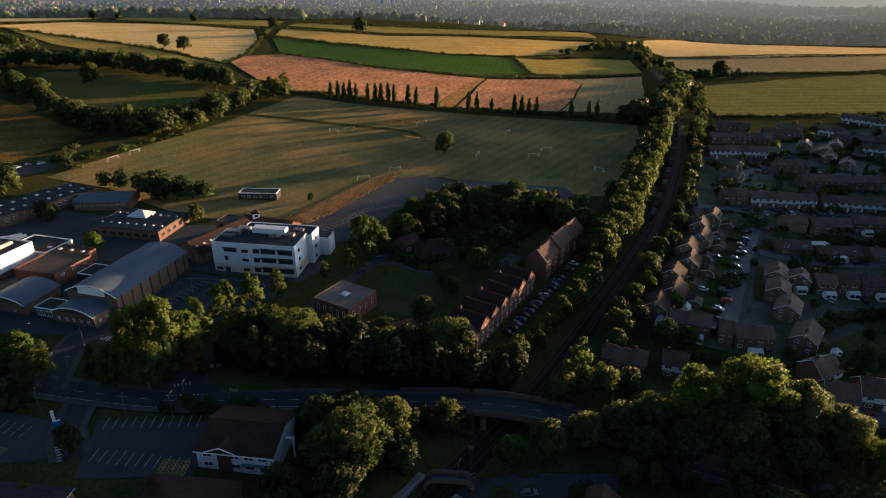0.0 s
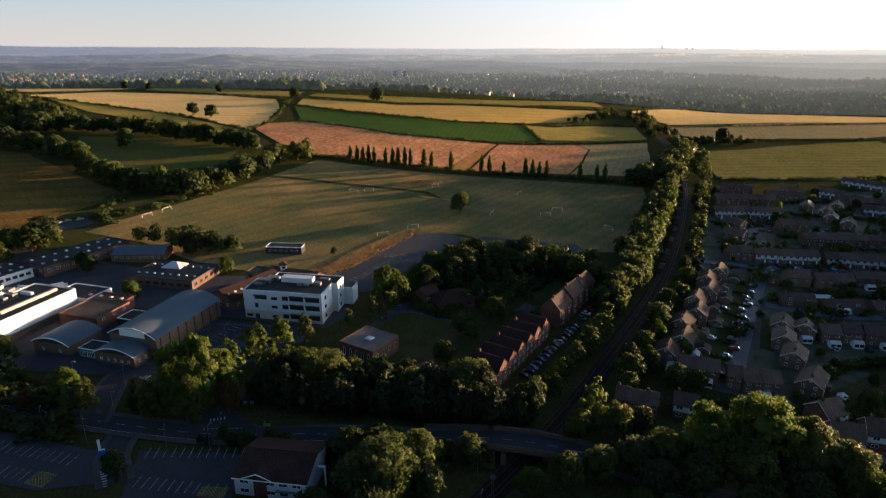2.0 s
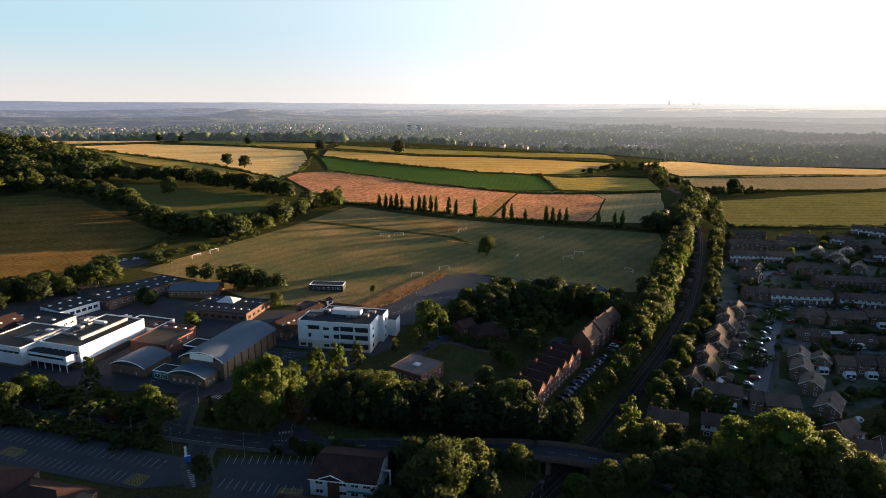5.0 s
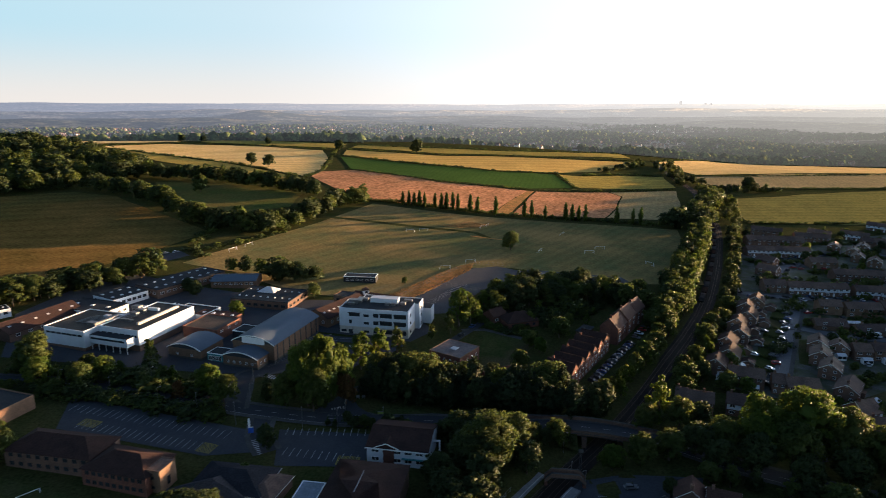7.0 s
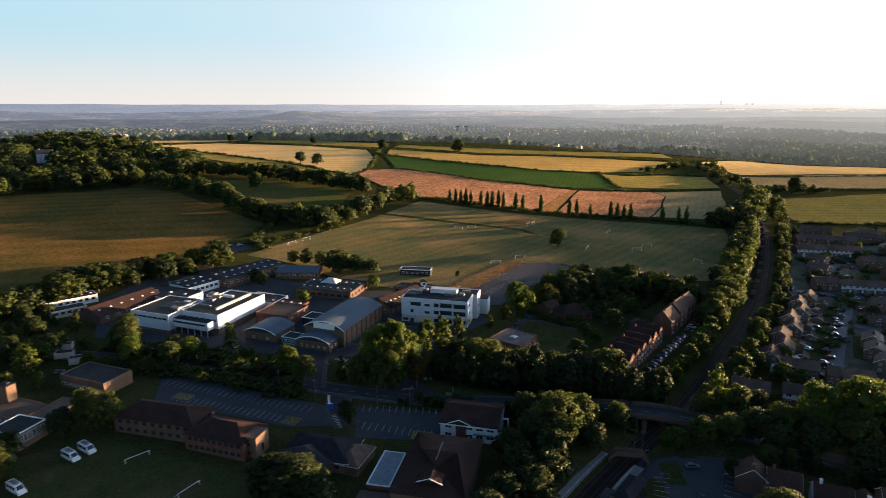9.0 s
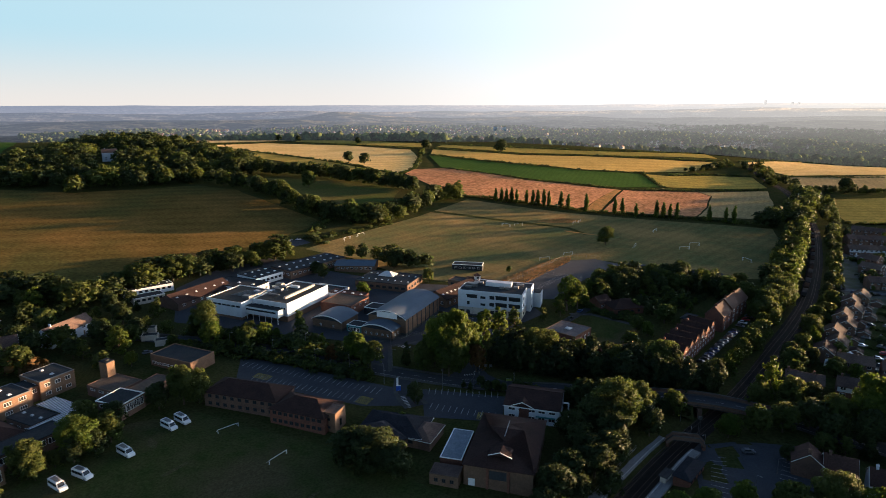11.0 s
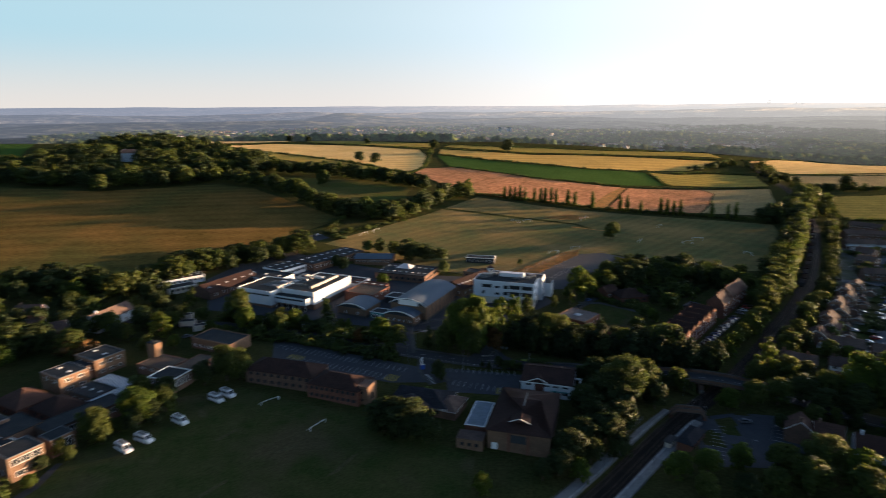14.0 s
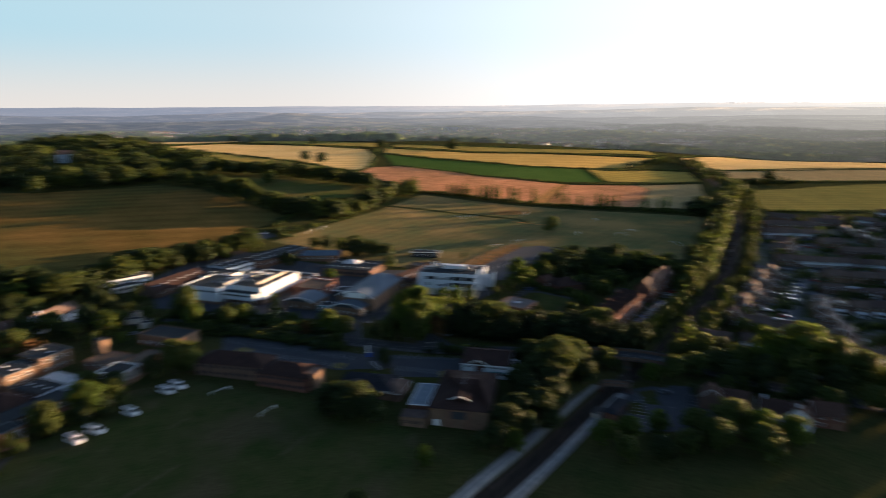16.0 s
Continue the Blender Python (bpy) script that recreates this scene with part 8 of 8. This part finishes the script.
sign_post(-89.5, 161)
LIME = mat("lime_sign_paint", (0.26, 0.3, 0.07), (0.2, 0.24, 0.06), 1, 0.3, 0.1, rough=0.5)
for x, y, yaw, w, c, words in [(-46.2, 175.9, 0, 1.1, LIME, "lime yellow board on two posts on the traffic island"), (-56.3, 187.7, 5, 0.65, COPING, "small grey notice board on two posts beside the lane"),
                               (-54.2, 187.9, 5, 0.65, COPING, "small grey notice board on two posts beside the lane"), (-108, 193, 60, 0.7, COPING, "low grey sign board beside the school entrance")]:
    root = thing("road_sign", x, y, yaw, None, words, "sign")
    part("board", Shape().box(-w, w, -0.05, 0.05, 0.5, 1.5), c, root)
    part("trim", Shape().box(-w, w, -0.07, 0.07, 1.5, 1.56), METAL, root)
    for e in (-1, 1):
        part("post", Shape().box(e * w * 0.8 - 0.05, e * w * 0.8 + 0.05, -0.04, 0.04, -0.3, 0.5), METAL, root)
patch("roundabout_island", [(-51, 177.6), (-46, 180.5), (-36, 180.5), (-28, 178), (-36, 176.9), (-48, 176.2)], LAWN, 0.3, 4, "grassed traffic island", "island")
SIGNAL = mat("signal_mast", (0.06, 0.06, 0.06), None, 1, 0.3, 0.1)
root = thing("signal_mast", 21, 148, 0, None, "dark railway mast with ladder", "mast")
part("pole", Shape().tube((0, 0, -0.5), (0, 0, 9), 0.14, 0.08, 8).tube((0.5, 0, -0.5), (0.5, 0, 9), 0.1, 0.08, 8), SIGNAL, root)
part("head", Shape().box(-0.5, 0.9, -0.3, 0.3, 8.6, 9.6), SIGNAL, root)

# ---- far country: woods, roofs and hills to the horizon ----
# the two small numbers set the painted haze glow, near and far
FAR_FLOOR = haze_glow_mat("far_woodland_floor", (0.012, 0.018, 0.009), (0.06, 0.058, 0.03), 60, 0.009, 0.044)
FAR_WOOD = haze_glow_mat("far_woods", (0.05, 0.075, 0.026), (0.09, 0.1, 0.04), 90, 0.008, 0.046, island=True)
FAR_ROOF = haze_glow_mat("far_roofs", (0.1, 0.06, 0.045), (0.13, 0.1, 0.085), 30, 0.009, 0.044, island=True)
FAR_WALL = haze_glow_mat("far_walls", (0.14, 0.1, 0.08), (0.42, 0.4, 0.37), 25, 0.009, 0.044, island=True)
# each farther range glows more: painted haze pales it towards the horizon
FAR_LAND = haze_glow_mat("far_land", (0.012, 0.018, 0.01), (0.1, 0.09, 0.05), 120, 0.048, 0.056, 3000, 3800, 5.0)
MID_HILL = haze_glow_mat("mid_hills", (0.012, 0.018, 0.012), (0.1, 0.09, 0.055), 130, 0.058, 0.064, 3200, 4050, 6.0)
FAR_HILL = haze_glow_mat("far_hills", (0.014, 0.018, 0.015), (0.13, 0.115, 0.08), 160, 0.075, 0.085, 3600, 4300, 8.0)
FARTHER_HILL = haze_glow_mat("farther_hills", (0.02, 0.022, 0.022), (0.07, 0.062, 0.05), 220, 0.11, 0.12, 3800, 4800, 10.0)


def far_clumps(name, n, y0, y1, size, material, seed, label, flat=0.8, spread_x=0.85, bare=0.0):
    """Thousands of tree heads as one mesh, denser in patches."""
    g = np.random.default_rng(seed)
    verts, faces, normals = [], [], []
    tries = 0
    while len(verts) < n * 9 and tries < n * 6:
        tries += 1
        y = y0 + (y1 - y0) * g.random() ** 1.2
        x = (g.random() * 2 - 1) * y * spread_x - 0.08 * y
        if noise.noise((x * 0.004, y * 0.003, seed)) < bare or y < 1085 + 0.36 * max(0.0, x - 220):
            continue
        r = size * (0.35 + 1.5 * g.random() ** 2.2)
        z = float(gz(x, y)) - 1
        b = len(verts)
        a0 = g.random() * 6.28
        for ring, (rr, zz) in enumerate(((1.0, 0.2), (0.8, 0.85))):
            for k in range(4):
                a = a0 + (k + 0.5 * ring) * math.pi / 2
                q = r * rr * (0.7 + 0.6 * g.random())
                verts.append((x + q * math.cos(a), y + q * math.sin(a), z + r * flat * (zz + 0.35 * g.random())))
                normals.append((0.75 * math.cos(a), 0.75 * math.sin(a), 0.65))
        verts.append((x, y, z + r * flat * (1.2 + 0.4 * g.random())))
        normals.append((0, 0, 1))
        for k in range(4):
            j = (k + 1) % 4
            faces += [(b + k, b + j, b + 4 + k), (b + j, b + 4 + j, b + 4 + k), (b + 4 + k, b + 4 + j, b + 8)]
    me = mesh_of(name, verts, faces, material, True)
    me.normals_split_custom_set_from_vertices(normals)
    return tagged(new(name, me), label, "woods", kind="stuff")


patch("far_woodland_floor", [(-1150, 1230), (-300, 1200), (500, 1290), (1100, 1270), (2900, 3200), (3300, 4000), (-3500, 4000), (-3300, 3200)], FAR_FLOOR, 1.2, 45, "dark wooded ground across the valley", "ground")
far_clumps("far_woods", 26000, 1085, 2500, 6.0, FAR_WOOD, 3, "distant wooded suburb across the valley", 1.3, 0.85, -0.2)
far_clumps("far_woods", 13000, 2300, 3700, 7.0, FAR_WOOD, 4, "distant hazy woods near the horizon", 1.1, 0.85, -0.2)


def far_houses(n, seed):
    """Small pitched houses in loose streets across the valley."""
    g = np.random.default_rng(seed)
    s = Shape()
    tries = 0
    while len(s.f) < n * 6 and tries < n * 10:
        tries += 1
        y = 1260 + 2300 * g.random()
        x = (g.random() * 1.75 - 0.95) * y * 0.8
        if noise.noise((x * 0.003, y * 0.0025, 9.0)) < -0.12 or y < 1230 + 0.08 * abs(x):
            continue
        z, w, d, h = float(gz(x, y)) + 1.0, 3.5 + 4 * g.random(), 3 + 1.5 * g.random(), 6.5 + 3.0 * g.random()
        a = 3.0 * noise.noise((x * 0.004, y * 0.004, 2.0)) + (1.57 if g.random() < 0.35 else 0.0)
        c, e = math.cos(a), math.sin(a)
        pts = [(-w, -d, 0), (w, -d, 0), (w, d, 0), (-w, d, 0), (-w, -d, h), (w, -d, h), (w, d, h), (-w, d, h), (-w, 0, h + 3.2), (w, 0, h + 3.2)]
        s.add([(x + c * p - e * q, y + e * p + c * q, z + r) for p, q, r in pts], [(0, 1, 5, 4), (1, 2, 6, 9, 5), (2, 3, 7, 6), (3, 0, 4, 8, 7), (4, 5, 9, 8), (6, 7, 8, 9)])
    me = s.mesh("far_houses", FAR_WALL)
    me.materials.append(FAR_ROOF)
    me.polygons.foreach_set("material_index", [1 if i % 6 > 3 else 0 for i in range(len(s.f))])
    return tagged(new("far_houses", me), "distant scattered suburban houses", "houses", kind="stuff")


far_houses(3200, 5)


def hill_range(name, dist, depth, profile, material, label):
    """A range of hills that rises behind the plain. profile(angle) gives the height of its crest."""
    verts, faces = [], []
    n = 420
    for i in range(n + 1):
        a = radians(-58 + 116 * i / n)
        top = profile(a)
        for r, k in ((dist - depth, -26.0), (dist - depth * 0.5, -26 + (top + 26) * 0.55), (dist, top), (dist + 60, -60)):
            verts.append((math.sin(a) * r, math.cos(a) * r, k))
    for i in range(n):
        for j in range(3):
            b = i * 4 + j
            faces.append((b, b + 4, b + 5, b + 1))
    return tagged(new(name, mesh_of(name, verts, faces, material, True)), label, "hills", kind="structure")


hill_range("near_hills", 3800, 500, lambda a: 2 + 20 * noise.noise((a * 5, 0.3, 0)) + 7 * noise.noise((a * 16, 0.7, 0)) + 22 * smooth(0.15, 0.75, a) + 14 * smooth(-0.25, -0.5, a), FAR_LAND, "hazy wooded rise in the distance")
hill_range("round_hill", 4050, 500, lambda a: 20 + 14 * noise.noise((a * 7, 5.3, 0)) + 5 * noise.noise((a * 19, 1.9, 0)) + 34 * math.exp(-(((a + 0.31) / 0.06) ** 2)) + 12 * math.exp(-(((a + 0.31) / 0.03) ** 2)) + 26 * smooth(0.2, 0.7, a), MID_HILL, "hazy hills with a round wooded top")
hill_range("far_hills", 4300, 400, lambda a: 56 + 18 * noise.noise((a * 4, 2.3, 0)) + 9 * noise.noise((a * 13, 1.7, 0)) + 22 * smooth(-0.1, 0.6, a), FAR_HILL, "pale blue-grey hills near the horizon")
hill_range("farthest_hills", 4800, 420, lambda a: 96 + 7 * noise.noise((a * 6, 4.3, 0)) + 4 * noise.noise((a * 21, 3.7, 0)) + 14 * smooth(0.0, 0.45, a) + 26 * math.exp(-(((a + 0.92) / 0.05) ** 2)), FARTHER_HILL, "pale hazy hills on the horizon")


def tower_block(x, y, w, h, base, wall, label):
    root = tagged(new("tower_block"), label, "building", "far tower blocks")
    root.matrix_world = pose(x, y, base, 0, 0, 12)
    part("wall", Shape().box(-w / 2, w / 2, -w / 2, w / 2, 0, h), wall, root)
    part("roof", Shape().box(-w / 2 - 0.5, w / 2 + 0.5, -w / 2 - 0.5, w / 2 + 0.5, h, h + 1.5), FELT, root)
    for k in range(int(h / 6)):
        put("window", cached(("tw", w), lambda: Shape().box(-w * 0.3, w * 0.3, -0.3, 0.1, 0, 1.4).mesh("window", GLASS)), root, pose(0, -w / 2, 2 + 6 * k))


for x, y, w, h in [(-178, 2950, 15, 26), (-135, 2950, 15, 26)]:
    tower_block(x, y, w, h, float(gz(x, y)) + 1, WHITE, "distant white block of flats among woods")
# towers take the farthest hills' material, with its painted haze glow
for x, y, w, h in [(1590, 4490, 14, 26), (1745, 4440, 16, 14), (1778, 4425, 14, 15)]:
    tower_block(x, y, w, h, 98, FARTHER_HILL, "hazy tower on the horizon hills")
plant_far_trees()
